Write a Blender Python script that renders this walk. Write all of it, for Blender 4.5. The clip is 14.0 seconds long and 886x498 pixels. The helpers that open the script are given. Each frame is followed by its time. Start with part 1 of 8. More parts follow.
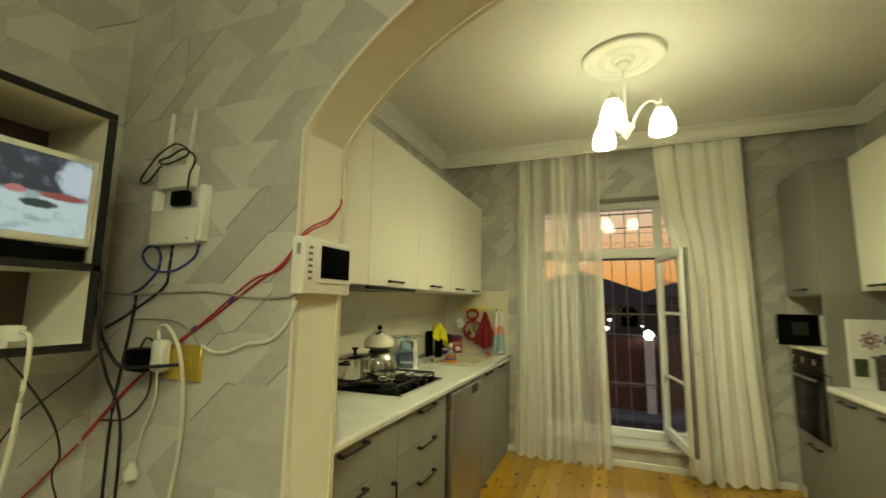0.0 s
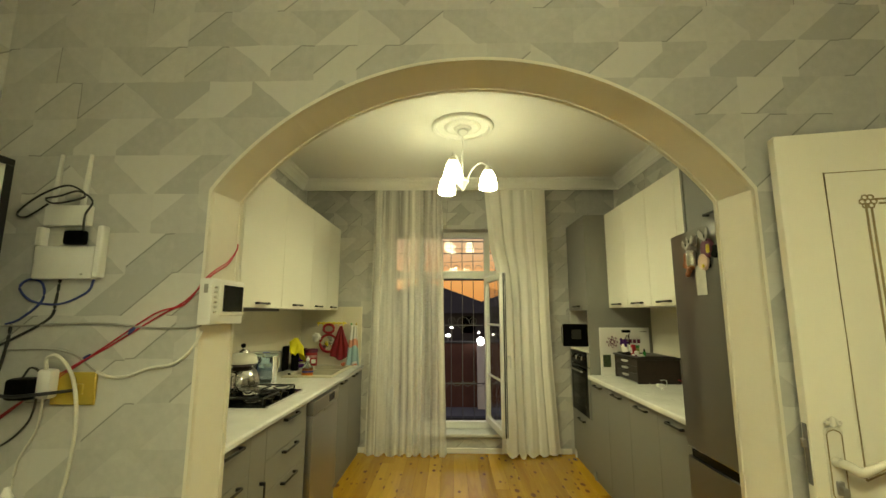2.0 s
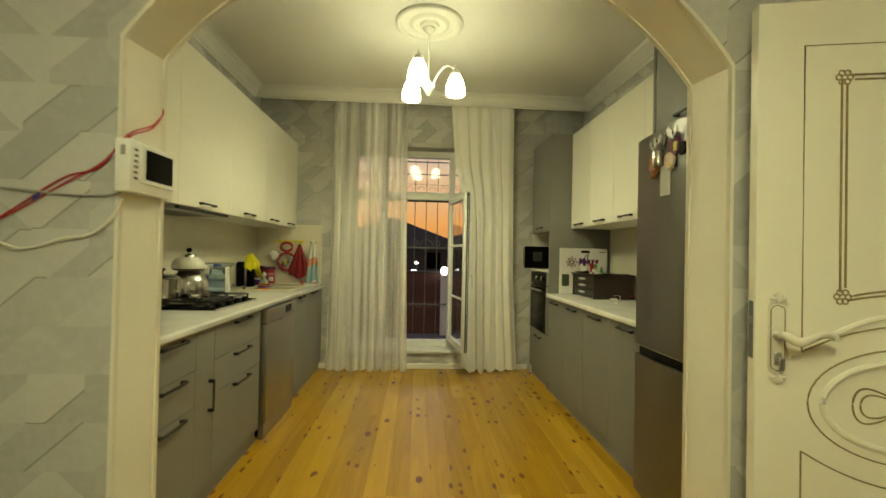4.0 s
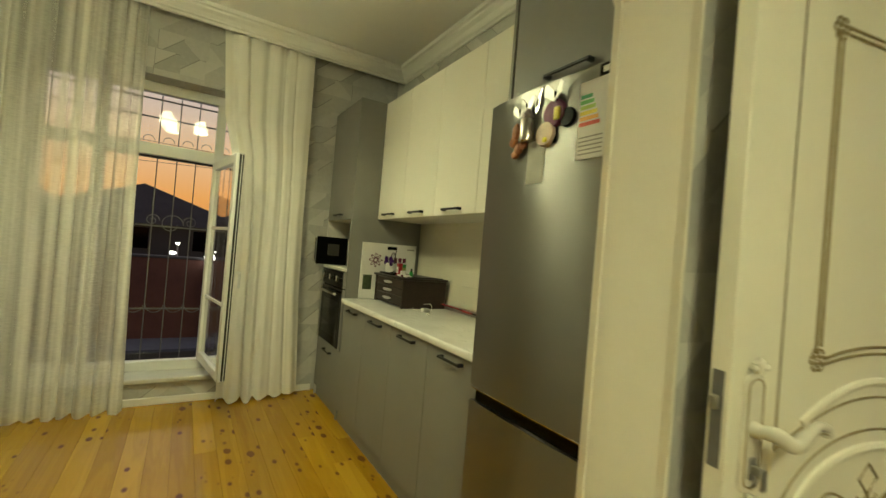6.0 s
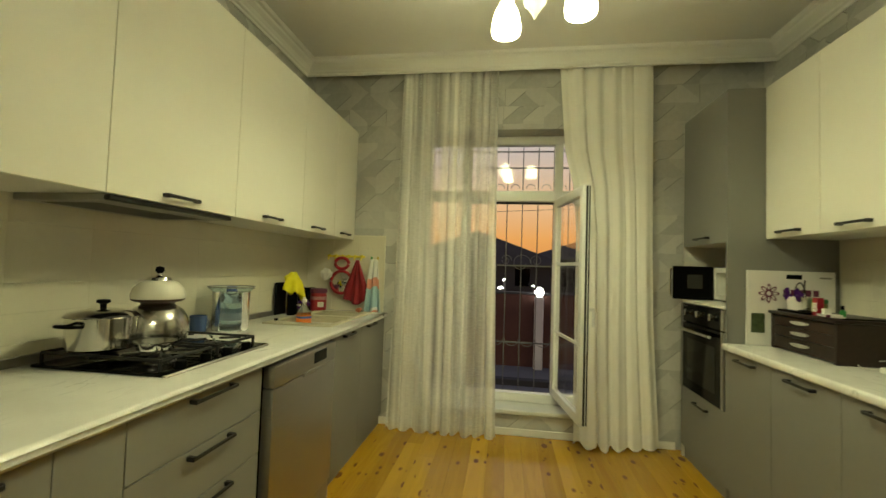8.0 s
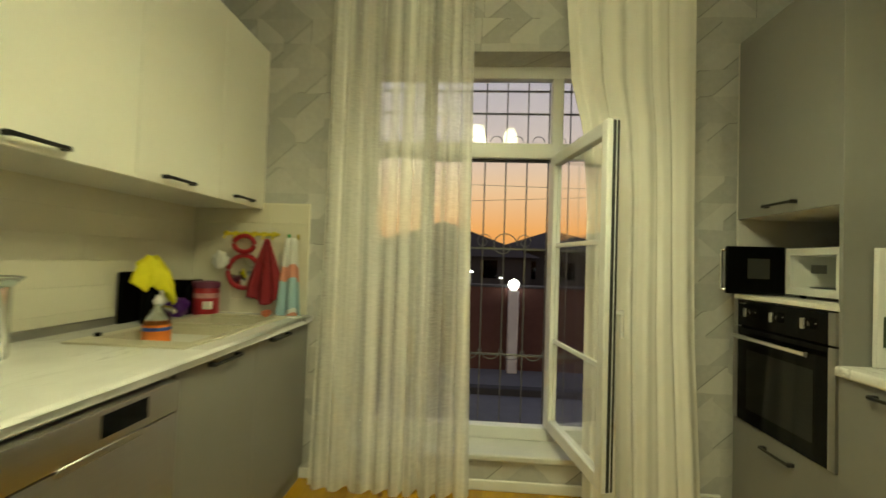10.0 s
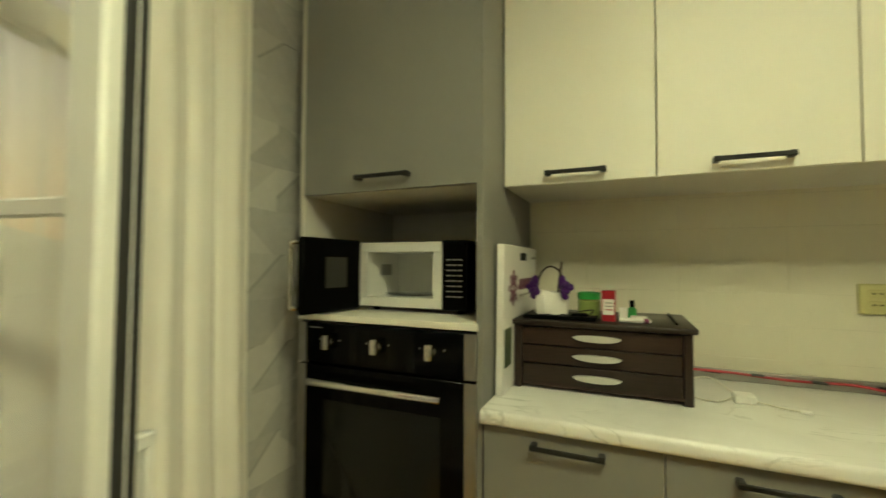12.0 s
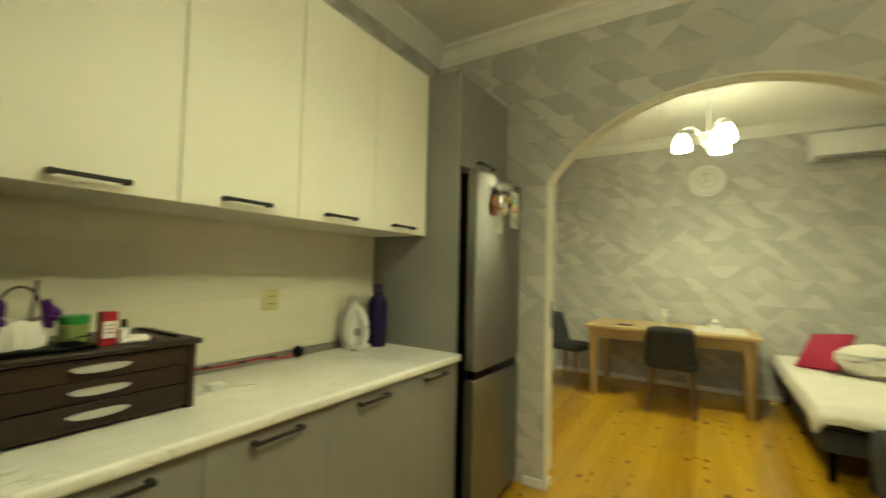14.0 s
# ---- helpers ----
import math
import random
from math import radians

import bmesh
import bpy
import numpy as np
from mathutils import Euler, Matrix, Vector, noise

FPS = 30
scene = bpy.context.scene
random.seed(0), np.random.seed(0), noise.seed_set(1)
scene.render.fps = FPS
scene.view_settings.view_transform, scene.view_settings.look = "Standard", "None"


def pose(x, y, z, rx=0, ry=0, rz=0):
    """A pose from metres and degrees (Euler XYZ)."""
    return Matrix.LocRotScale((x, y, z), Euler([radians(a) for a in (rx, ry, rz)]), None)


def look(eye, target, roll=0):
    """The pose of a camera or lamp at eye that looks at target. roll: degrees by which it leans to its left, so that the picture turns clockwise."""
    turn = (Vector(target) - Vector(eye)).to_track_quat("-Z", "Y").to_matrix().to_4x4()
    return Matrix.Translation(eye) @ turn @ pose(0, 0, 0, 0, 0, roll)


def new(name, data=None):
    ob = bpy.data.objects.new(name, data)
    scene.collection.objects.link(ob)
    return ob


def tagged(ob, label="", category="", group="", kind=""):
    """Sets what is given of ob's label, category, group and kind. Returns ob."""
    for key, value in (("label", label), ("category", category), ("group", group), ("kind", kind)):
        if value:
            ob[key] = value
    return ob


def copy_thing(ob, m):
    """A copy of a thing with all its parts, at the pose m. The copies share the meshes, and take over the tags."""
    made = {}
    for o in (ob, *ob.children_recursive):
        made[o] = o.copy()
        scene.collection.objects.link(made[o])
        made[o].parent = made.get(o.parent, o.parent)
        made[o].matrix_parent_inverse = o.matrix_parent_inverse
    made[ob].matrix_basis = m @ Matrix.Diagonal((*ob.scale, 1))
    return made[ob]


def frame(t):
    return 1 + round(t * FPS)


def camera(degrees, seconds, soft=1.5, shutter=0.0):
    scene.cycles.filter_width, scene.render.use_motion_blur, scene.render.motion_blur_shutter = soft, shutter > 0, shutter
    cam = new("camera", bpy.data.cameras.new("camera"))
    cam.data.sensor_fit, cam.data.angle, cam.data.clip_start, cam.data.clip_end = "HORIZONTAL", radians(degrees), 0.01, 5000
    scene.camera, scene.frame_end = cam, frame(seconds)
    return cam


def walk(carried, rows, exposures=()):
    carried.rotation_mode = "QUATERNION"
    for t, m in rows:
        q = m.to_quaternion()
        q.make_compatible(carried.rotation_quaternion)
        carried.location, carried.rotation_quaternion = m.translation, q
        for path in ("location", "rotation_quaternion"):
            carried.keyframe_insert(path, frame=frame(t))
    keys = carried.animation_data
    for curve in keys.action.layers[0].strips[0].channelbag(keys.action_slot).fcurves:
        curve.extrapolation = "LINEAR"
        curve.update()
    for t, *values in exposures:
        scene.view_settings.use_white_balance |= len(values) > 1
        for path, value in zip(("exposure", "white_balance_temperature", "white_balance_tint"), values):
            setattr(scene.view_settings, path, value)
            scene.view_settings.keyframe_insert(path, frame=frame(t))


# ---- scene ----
cam = camera(92.9, 14.0, shutter=0.4)
PATH = [
    (0, (0.1692, 0.3764, 1.3971), (-0.5518, 2.2238, 1.6560), 0.81),
    (0.5, (0.1765, 0.1323, 1.4394), (-0.2672, 2.0619, 1.7219), 0.50),
    (1, (0.2724, -0.0520, 1.4676), (0.0333, 1.9123, 1.7576), 0.56),
    (1.5, (0.2646, -0.0935, 1.4738), (0.1601, 1.8811, 1.7735), 0.40),
    (2, (0.2187, -0.1208, 1.4582), (0.1797, 1.8555, 1.7627), 0.10),
    (4.5, (0.2998, 0.1250, 1.2360), (0.5582, 2.1081, 1.2088), 2.53),
    (5, (0.3577, 0.4150, 1.2945), (0.9922, 2.3114, 1.2614), 3.05),
    (5.5, (0.3641, 0.5999, 1.2820), (1.3051, 2.3647, 1.2685), 4.16),
    (6, (0.4524, 0.8712, 1.2992), (1.4972, 2.5764, 1.3190), 4.81),
    (6.5, (0.4195, 1.0191, 1.3059), (1.1702, 2.8719, 1.3660), 4.27),
    (7, (0.3044, 1.0791, 1.3018), (0.4520, 3.0710, 1.4041), 3.44),
    (9.5, (0.165, 1.883, 1.262), (-0.244, 3.840, 1.319), 1.4),
    (10, (0.1370, 2.2766, 1.2393), (0.0095, 4.2718, 1.2931), 1.89),
    (10.5, (0.1154, 2.6303, 1.2384), (0.2380, 4.6257, 1.2952), 1.96),
    (11, (0.2198, 2.9694, 1.2663), (0.8068, 4.8805, 1.3219), 2.06),
    (11.5, (0.3247, 3.3130, 1.2449), (1.6814, 4.7792, 1.3433), 1.72),
    (12, (0.4321, 3.5500, 1.2759), (2.2622, 4.3534, 1.3485), 0.30),
    (12.5, (0.5926, 3.7488, 1.2524), (2.5825, 3.8967, 1.3889), 0.24),
    (13, (0.6346, 3.9203, 1.2812), (2.5503, 3.3632, 1.4221), 0.05),
    (13.5, (0.5367, 4.0327, 1.3057), (2.1270, 2.8251, 1.4170), 0.64),
    (14, (0.3906, 4.0974, 1.3377), (1.4555, 2.4072, 1.4335), 1.36),
]
EXPOSURES = ((0.0, -0.06, 6550, 10), (2.0, -0.04, 6700, 11), (4.5, -0.05, 6700, 11), (5.5, -0.08, 6650, 10), (6.5, -0.10, 6580, 9), (9.5, 0.0, 6580, 9), (11.0, 0.05, 6500, 9), (12.0, 0.06, 6350, 11),
             (13.0, 0.12, 6320, 12), (13.6, 0.20, 6330, 12), (14.0, 0.12, 6500, 10))
walk(cam, [(t, look(eye, target, roll)) for t, eye, target, roll in PATH], exposures=EXPOSURES)

# ---- world and light ----
world = bpy.data.worlds.new("dusk")
scene.world = world
world.use_nodes = True
_n, _l = world.node_tree.nodes, world.node_tree.links
_co = _n.new("ShaderNodeTexCoord")
_sep = _n.new("ShaderNodeSeparateXYZ")
_ramp = _n.new("ShaderNodeValToRGB")
_bg = _n["Background"]
_l.new(_co.outputs["Generated"], _sep.inputs[0])
_l.new(_sep.outputs["Z"], _ramp.inputs[0])
_e = _ramp.color_ramp.elements
_e[0].position, _e[0].color = 0.0, (0.75, 0.30, 0.07, 1)
_e[1].position, _e[1].color = 1.0, (0.10, 0.12, 0.22, 1)
for _p, _c in ((0.07, (0.90, 0.42, 0.12, 1)), (0.17, (0.86, 0.58, 0.33, 1)), (0.27, (0.66, 0.56, 0.50, 1)), (0.45, (0.42, 0.42, 0.50, 1))):
    _x = _e.new(_p)
    _x.color = _c
_l.new(_ramp.outputs[0], _bg.inputs[0])
_bg.inputs[1].default_value = 0.95
LAMP = (0.945, 0.95, 0.53)
KITCHEN_SHADE, LIVING_SHADE, KITCHEN_BULB, LIVING_BULB = 25.0, 40.0, 670.0, 980.0


# ---- materials ----
def mat(name, base=(0.5, 0.5, 0.5), rough=0.5, metal=0.0, var=0.0, scale=8.0, bump=0.0, bscale=60.0, stretch=(1, 1, 1), rvar=0.0, coat=0.0, spec=0.5):
    """A painted, metal or stone surface: two scales of variation in tone, with a fine relief."""
    m = bpy.data.materials.new(name)
    m.use_nodes = True
    n, l = m.node_tree.nodes, m.node_tree.links
    b = n["Principled BSDF"]
    b.inputs["Base Color"].default_value = (*base, 1)
    b.inputs["Roughness"].default_value = rough
    b.inputs["Metallic"].default_value = metal
    b.inputs["Coat Weight"].default_value = coat
    b.inputs["Specular IOR Level"].default_value = spec
    co = n.new("ShaderNodeTexCoord")
    mp = n.new("ShaderNodeMapping")
    mp.inputs["Scale"].default_value = stretch
    l.new(co.outputs["Object"], mp.inputs[0])
    if var:
        n1 = n.new("ShaderNodeTexNoise")
        n1.inputs["Scale"].default_value, n1.inputs["Detail"].default_value = scale, 6
        n2 = n.new("ShaderNodeTexNoise")
        n2.inputs["Scale"].default_value, n2.inputs["Detail"].default_value = scale * 9, 3
        l.new(mp.outputs[0], n1.inputs[0])
        l.new(mp.outputs[0], n2.inputs[0])
        ad = n.new("ShaderNodeMath")
        ad.operation = "MULTIPLY_ADD"
        ad.inputs[1].default_value = 0.5
        l.new(n2.outputs[0], ad.inputs[0])
        l.new(n1.outputs[0], ad.inputs[2])
        rp = n.new("ShaderNodeMapRange")
        rp.inputs[1].default_value, rp.inputs[2].default_value = 0.4, 1.1
        rp.inputs[3].default_value, rp.inputs[4].default_value = 1 - var, 1 + var
        l.new(ad.outputs[0], rp.inputs[0])
        mx = n.new("ShaderNodeVectorMath")
        mx.operation = "SCALE"
        mx.inputs[0].default_value = base
        l.new(rp.outputs[0], mx.inputs["Scale"])
        l.new(mx.outputs[0], b.inputs["Base Color"])
        if rvar:
            rr = n.new("ShaderNodeMapRange")
            rr.inputs[1].default_value, rr.inputs[2].default_value = 0.4, 1.1
            rr.inputs[3].default_value, rr.inputs[4].default_value = max(0.02, rough - rvar), rough + rvar
            l.new(ad.outputs[0], rr.inputs[0])
            l.new(rr.outputs[0], b.inputs["Roughness"])
    if bump:
        nb = n.new("ShaderNodeTexNoise")
        nb.inputs["Scale"].default_value, nb.inputs["Detail"].default_value = bscale, 4
        l.new(mp.outputs[0], nb.inputs[0])
        bu = n.new("ShaderNodeBump")
        bu.inputs["Strength"].default_value, bu.inputs["Distance"].default_value = bump, 0.004
        l.new(nb.outputs[0], bu.inputs["Height"])
        l.new(bu.outputs[0], b.inputs["Normal"])
    return m


def glow(name, colour, strength, base=0.8):
    m = bpy.data.materials.new(name)
    m.use_nodes = True
    b = m.node_tree.nodes["Principled BSDF"]
    b.inputs["Base Color"].default_value = (base, base, base, 1)
    b.inputs["Roughness"].default_value = 0.25
    b.inputs["Emission Color"].default_value = (*colour, 1)
    b.inputs["Emission Strength"].default_value = strength
    return m


def glass(name, tint=(1, 1, 1), rough=0.0):
    m = bpy.data.materials.new(name)
    m.use_nodes = True
    b = m.node_tree.nodes["Principled BSDF"]
    b.inputs["Base Color"].default_value = (*tint, 1)
    b.inputs["Roughness"].default_value = rough
    b.inputs["Transmission Weight"].default_value = 1.0
    b.inputs["IOR"].default_value = 1.45
    return m


class Nodes:
    """Short-hand for chains of maths nodes in one material."""

    def __init__(self, m):
        self.n, self.l = m.node_tree.nodes, m.node_tree.links

    def op(self, kind, *args):
        k = self.n.new("ShaderNodeMath")
        k.operation = kind
        for i, a in enumerate(args):
            if isinstance(a, (int, float)):
                k.inputs[i].default_value = a
            else:
                self.l.new(a, k.inputs[i])
        return k.outputs[0]

    def rand(self, *args):
        c = self.n.new("ShaderNodeCombineXYZ")
        for i, a in enumerate(args):
            if isinstance(a, (int, float)):
                c.inputs[i].default_value = a
            else:
                self.l.new(a, c.inputs[i])
        w = self.n.new("ShaderNodeTexWhiteNoise")
        w.noise_dimensions = "3D"
        self.l.new(c.outputs[0], w.inputs[0])
        return w.outputs[0]


def wallpaper_material():
    """Grey paper printed with facets: a grid of cells split by slanted lines, some with a dark drawn edge."""
    m = bpy.data.materials.new("faceted_wallpaper")
    m.use_nodes = True
    g = Nodes(m)
    n, l = g.n, g.l
    b = n["Principled BSDF"]
    co = n.new("ShaderNodeTexCoord")
    sp = n.new("ShaderNodeSeparateXYZ")
    l.new(co.outputs["Object"], sp.inputs[0])
    wob = n.new("ShaderNodeTexNoise")
    wob.inputs["Scale"].default_value, wob.inputs["Detail"].default_value = 9, 2
    l.new(co.outputs["Object"], wob.inputs[0])
    sway = g.op("MULTIPLY", g.op("SUBTRACT", wob.outputs[0], 0.5), 0.016)
    along = g.op("ADD", g.op("ADD", sp.outputs[0], sp.outputs[1]), sway)
    v = g.op("DIVIDE", g.op("ADD", sp.outputs[2], sway), 0.145)
    cv = g.op("FLOOR", v)
    u = g.op("ADD", g.op("DIVIDE", along, 0.163), g.op("MULTIPLY", g.rand(g.op("FLOOR", g.op("MULTIPLY", cv, 0.5)), 2.0, 7.0), 2.0))
    cu = g.op("FLOOR", u)
    fu, fv = g.op("FRACT", u), g.op("FRACT", v)
    kind = g.op("LESS_THAN", g.rand(cu, cv, 3.0), 0.74)
    other = g.op("SUBTRACT", 1.0, kind)
    off = g.op("MULTIPLY", g.op("SUBTRACT", g.rand(cu, cv, 9.0), 0.5), 0.75)
    rise = g.op("ADD", g.op("SUBTRACT", fv, fu), off)
    fall = g.op("ADD", g.op("SUBTRACT", g.op("ADD", fv, fu), 1.0), off)
    diag = g.op("ADD", g.op("MULTIPLY", rise, kind), g.op("MULTIPLY", fall, other))
    # the facet after the slanted line runs on into the next cell
    after = g.op("ADD", g.op("MULTIPLY", g.op("LESS_THAN", rise, 0.0), kind), g.op("MULTIPLY", g.op("GREATER_THAN", fall, 0.0), other))
    facet = g.op("ADD", cu, after)
    pick = g.rand(facet, cv, 20.0)
    alternate = g.op("ABSOLUTE", g.op("SUBTRACT", g.op("MODULO", g.op("ADD", facet, 400.0), 2.0), g.op("GREATER_THAN", g.rand(cv, 4.0, 1.0), 0.5)))
    tone = g.op("ADD", g.op("MULTIPLY", alternate, 0.40), g.op("MULTIPLY", pick, 0.42))
    tone = g.op("ADD", tone, g.op("MULTIPLY", g.rand(cu, cv, 61.0), 0.18))
    nz = n.new("ShaderNodeTexNoise")
    nz.inputs["Scale"].default_value, nz.inputs["Detail"].default_value = 38, 6
    l.new(co.outputs["Object"], nz.inputs[0])
    mott = g.op("MULTIPLY", g.op("SUBTRACT", nz.outputs[0], 0.5), g.op("SUBTRACT", 1.15, tone))
    tone = g.op("ADD", tone, g.op("MULTIPLY", mott, 0.9))
    rp = n.new("ShaderNodeValToRGB")
    e = rp.color_ramp.elements
    e[0].position, e[0].color = 0.12, (0.41, 0.405, 0.385, 1)
    e[1].position, e[1].color = 0.88, (0.575, 0.565, 0.53, 1)
    k = e.new(0.5)
    k.color = (0.475, 0.47, 0.445, 1)
    l.new(tone, rp.inputs[0])
    # drawn edges: a slanted stroke that turns level at its upper or lower end
    drawn = g.op("MULTIPLY", g.op("GREATER_THAN", g.rand(cu, cv, 41.0), 0.62), kind)
    stroke = g.op("LESS_THAN", g.op("ABSOLUTE", rise), 0.024)
    head = g.op("MULTIPLY", g.op("GREATER_THAN", fv, 0.972), g.op("LESS_THAN", rise, 0.02))
    foot = g.op("MULTIPLY", g.op("LESS_THAN", fv, 0.028), g.op("GREATER_THAN", rise, -0.02))
    upright = g.op("MULTIPLY", g.op("LESS_THAN", fu, 0.02), g.op("GREATER_THAN", g.rand(cu, cv, 51.0), 0.93))
    line = g.op("MINIMUM", g.op("ADD", g.op("MULTIPLY", drawn, g.op("ADD", stroke, g.op("ADD", head, foot))), upright), 1.0)
    mx = n.new("ShaderNodeMix")
    mx.data_type = "RGBA"
    l.new(g.op("MULTIPLY", line, 0.62), mx.inputs[0])
    l.new(rp.outputs[0], mx.inputs[6])
    mx.inputs[7].default_value = (0.13, 0.125, 0.115, 1)
    l.new(mx.outputs[2], b.inputs["Base Color"])
    b.inputs["Roughness"].default_value = 0.55
    bu = n.new("ShaderNodeBump")
    bu.inputs["Strength"].default_value, bu.inputs["Distance"].default_value = 0.25, 0.002
    l.new(g.op("SUBTRACT", tone, line), bu.inputs["Height"])
    l.new(bu.outputs[0], b.inputs["Normal"])
    return m


def wood_material(name, dark, light, across=9.0, along=0.7, axis=1, knots=0.0, rough=0.35, ring=1.0):
    """Planed boards with long grain along one axis, a tone of their own per board, and knots."""
    m = bpy.data.materials.new(name)
    m.use_nodes = True
    g = Nodes(m)
    n, l = g.n, g.l
    b = n["Principled BSDF"]
    co = n.new("ShaderNodeTexCoord")
    info = n.new("ShaderNodeObjectInfo")
    shift = n.new("ShaderNodeVectorMath")
    shift.operation = "ADD"
    cm = n.new("ShaderNodeCombineXYZ")
    l.new(g.op("MULTIPLY", info.outputs["Random"], 37.0), cm.inputs[axis])
    l.new(co.outputs["Object"], shift.inputs[0])
    l.new(cm.outputs[0], shift.inputs[1])
    mp = n.new("ShaderNodeMapping")
    sc = [across * 3] * 3
    sc[axis] = along * 3
    mp.inputs["Scale"].default_value = sc
    l.new(shift.outputs[0], mp.inputs[0])
    g1 = n.new("ShaderNodeTexNoise")
    g1.inputs["Scale"].default_value, g1.inputs["Detail"].default_value, g1.inputs["Distortion"].default_value = 1.0, 8, 0.6
    l.new(mp.outputs[0], g1.inputs[0])
    rings = g.op("FRACT", g.op("MULTIPLY", g1.outputs[0], 5.0 * ring))
    rings = g.op("ABSOLUTE", g.op("SUBTRACT", rings, 0.5))
    tone = g.op("ADD", g.op("MULTIPLY", rings, 0.28), g.op("ADD", g.op("MULTIPLY", g1.outputs[0], 0.55), g.op("MULTIPLY", info.outputs["Random"], 0.46)))
    rp = n.new("ShaderNodeValToRGB")
    e = rp.color_ramp.elements
    e[0].position, e[0].color = 0.2, (*dark, 1)
    e[1].position, e[1].color = 0.95, (*light, 1)
    l.new(tone, rp.inputs[0])
    out = rp.outputs[0]
    if knots:
        km = n.new("ShaderNodeMapping")
        ks = [15.0, 15.0, 15.0]
        ks[axis] = 8.0
        km.inputs["Scale"].default_value = ks
        l.new(shift.outputs[0], km.inputs[0])
        vo = n.new("ShaderNodeTexVoronoi")
        vo.inputs["Scale"].default_value = 1.0
        l.new(km.outputs[0], vo.inputs[0])
        keep = n.new("ShaderNodeSeparateColor")
        l.new(vo.outputs["Color"], keep.inputs[0])
        size = g.op("MULTIPLY", g.op("SUBTRACT", keep.outputs[0], 0.45), knots)
        kn = n.new("ShaderNodeMapRange")
        l.new(g.op("SUBTRACT", size, vo.outputs["Distance"]), kn.inputs[0])
        kn.inputs[1].default_value, kn.inputs[2].default_value = -0.05, 0.06
        mx = n.new("ShaderNodeMix")
        mx.data_type = "RGBA"
        l.new(kn.outputs[0], mx.inputs[0])
        l.new(out, mx.inputs[6])
        mx.inputs[7].default_value = (0.17, 0.07, 0.012, 1)
        out = mx.outputs[2]
    l.new(out, b.inputs["Base Color"])
    l.new(g.op("ADD", g.op("MULTIPLY", g1.outputs[0], 0.15), rough - 0.07), b.inputs["Roughness"])
    bu = n.new("ShaderNodeBump")
    bu.inputs["Strength"].default_value, bu.inputs["Distance"].default_value = 0.12, 0.002
    l.new(g1.outputs[0], bu.inputs["Height"])
    l.new(bu.outputs[0], b.inputs["Normal"])
    return m


def marble_material():
    m = bpy.data.materials.new("white_marble_laminate")
    m.use_nodes = True
    g = Nodes(m)
    n, l = g.n, g.l
    b = n["Principled BSDF"]
    co = n.new("ShaderNodeTexCoord")
    mp = n.new("ShaderNodeMapping")
    mp.inputs["Scale"].default_value = (5.5, 1.5, 2.0)
    mp.inputs["Rotation"].default_value = (0, 0, 0.25)
    l.new(co.outputs["Object"], mp.inputs[0])
    nz = n.new("ShaderNodeTexNoise")
    nz.inputs["Scale"].default_value, nz.inputs["Detail"].default_value, nz.inputs["Distortion"].default_value = 1.7, 9, 1.3
    l.new(mp.outputs[0], nz.inputs[0])
    vein = g.op("ABSOLUTE", g.op("SUBTRACT", nz.outputs[0], 0.5))
    patch = n.new("ShaderNodeTexNoise")
    patch.inputs["Scale"].default_value, patch.inputs["Detail"].default_value = 4.5, 3
    l.new(co.outputs["Object"], patch.inputs[0])
    faint = n.new("ShaderNodeMapRange")
    faint.inputs[1].default_value, faint.inputs[2].default_value = 0.46, 0.62
    l.new(patch.outputs[0], faint.inputs[0])
    streak = n.new("ShaderNodeMapRange")
    streak.inputs[1].default_value, streak.inputs[2].default_value = 0.016, 0.0
    l.new(vein, streak.inputs[0])
    mx = n.new("ShaderNodeMix")
    mx.data_type = "RGBA"
    l.new(g.op("MULTIPLY", g.op("MULTIPLY", streak.outputs[0], faint.outputs[0]), 0.55), mx.inputs[0])
    rp = n.new("ShaderNodeValToRGB")
    e = rp.color_ramp.elements
    e[0].position, e[0].color = 0.3, (0.70, 0.69, 0.66, 1)
    e[1].position, e[1].color = 0.6, (0.79, 0.78, 0.75, 1)
    l.new(patch.outputs[0], rp.inputs[0])
    l.new(rp.outputs[0], mx.inputs[6])
    mx.inputs[7].default_value = (0.36, 0.35, 0.33, 1)
    l.new(mx.outputs[2], b.inputs["Base Color"])
    b.inputs["Roughness"].default_value = 0.16
    return m


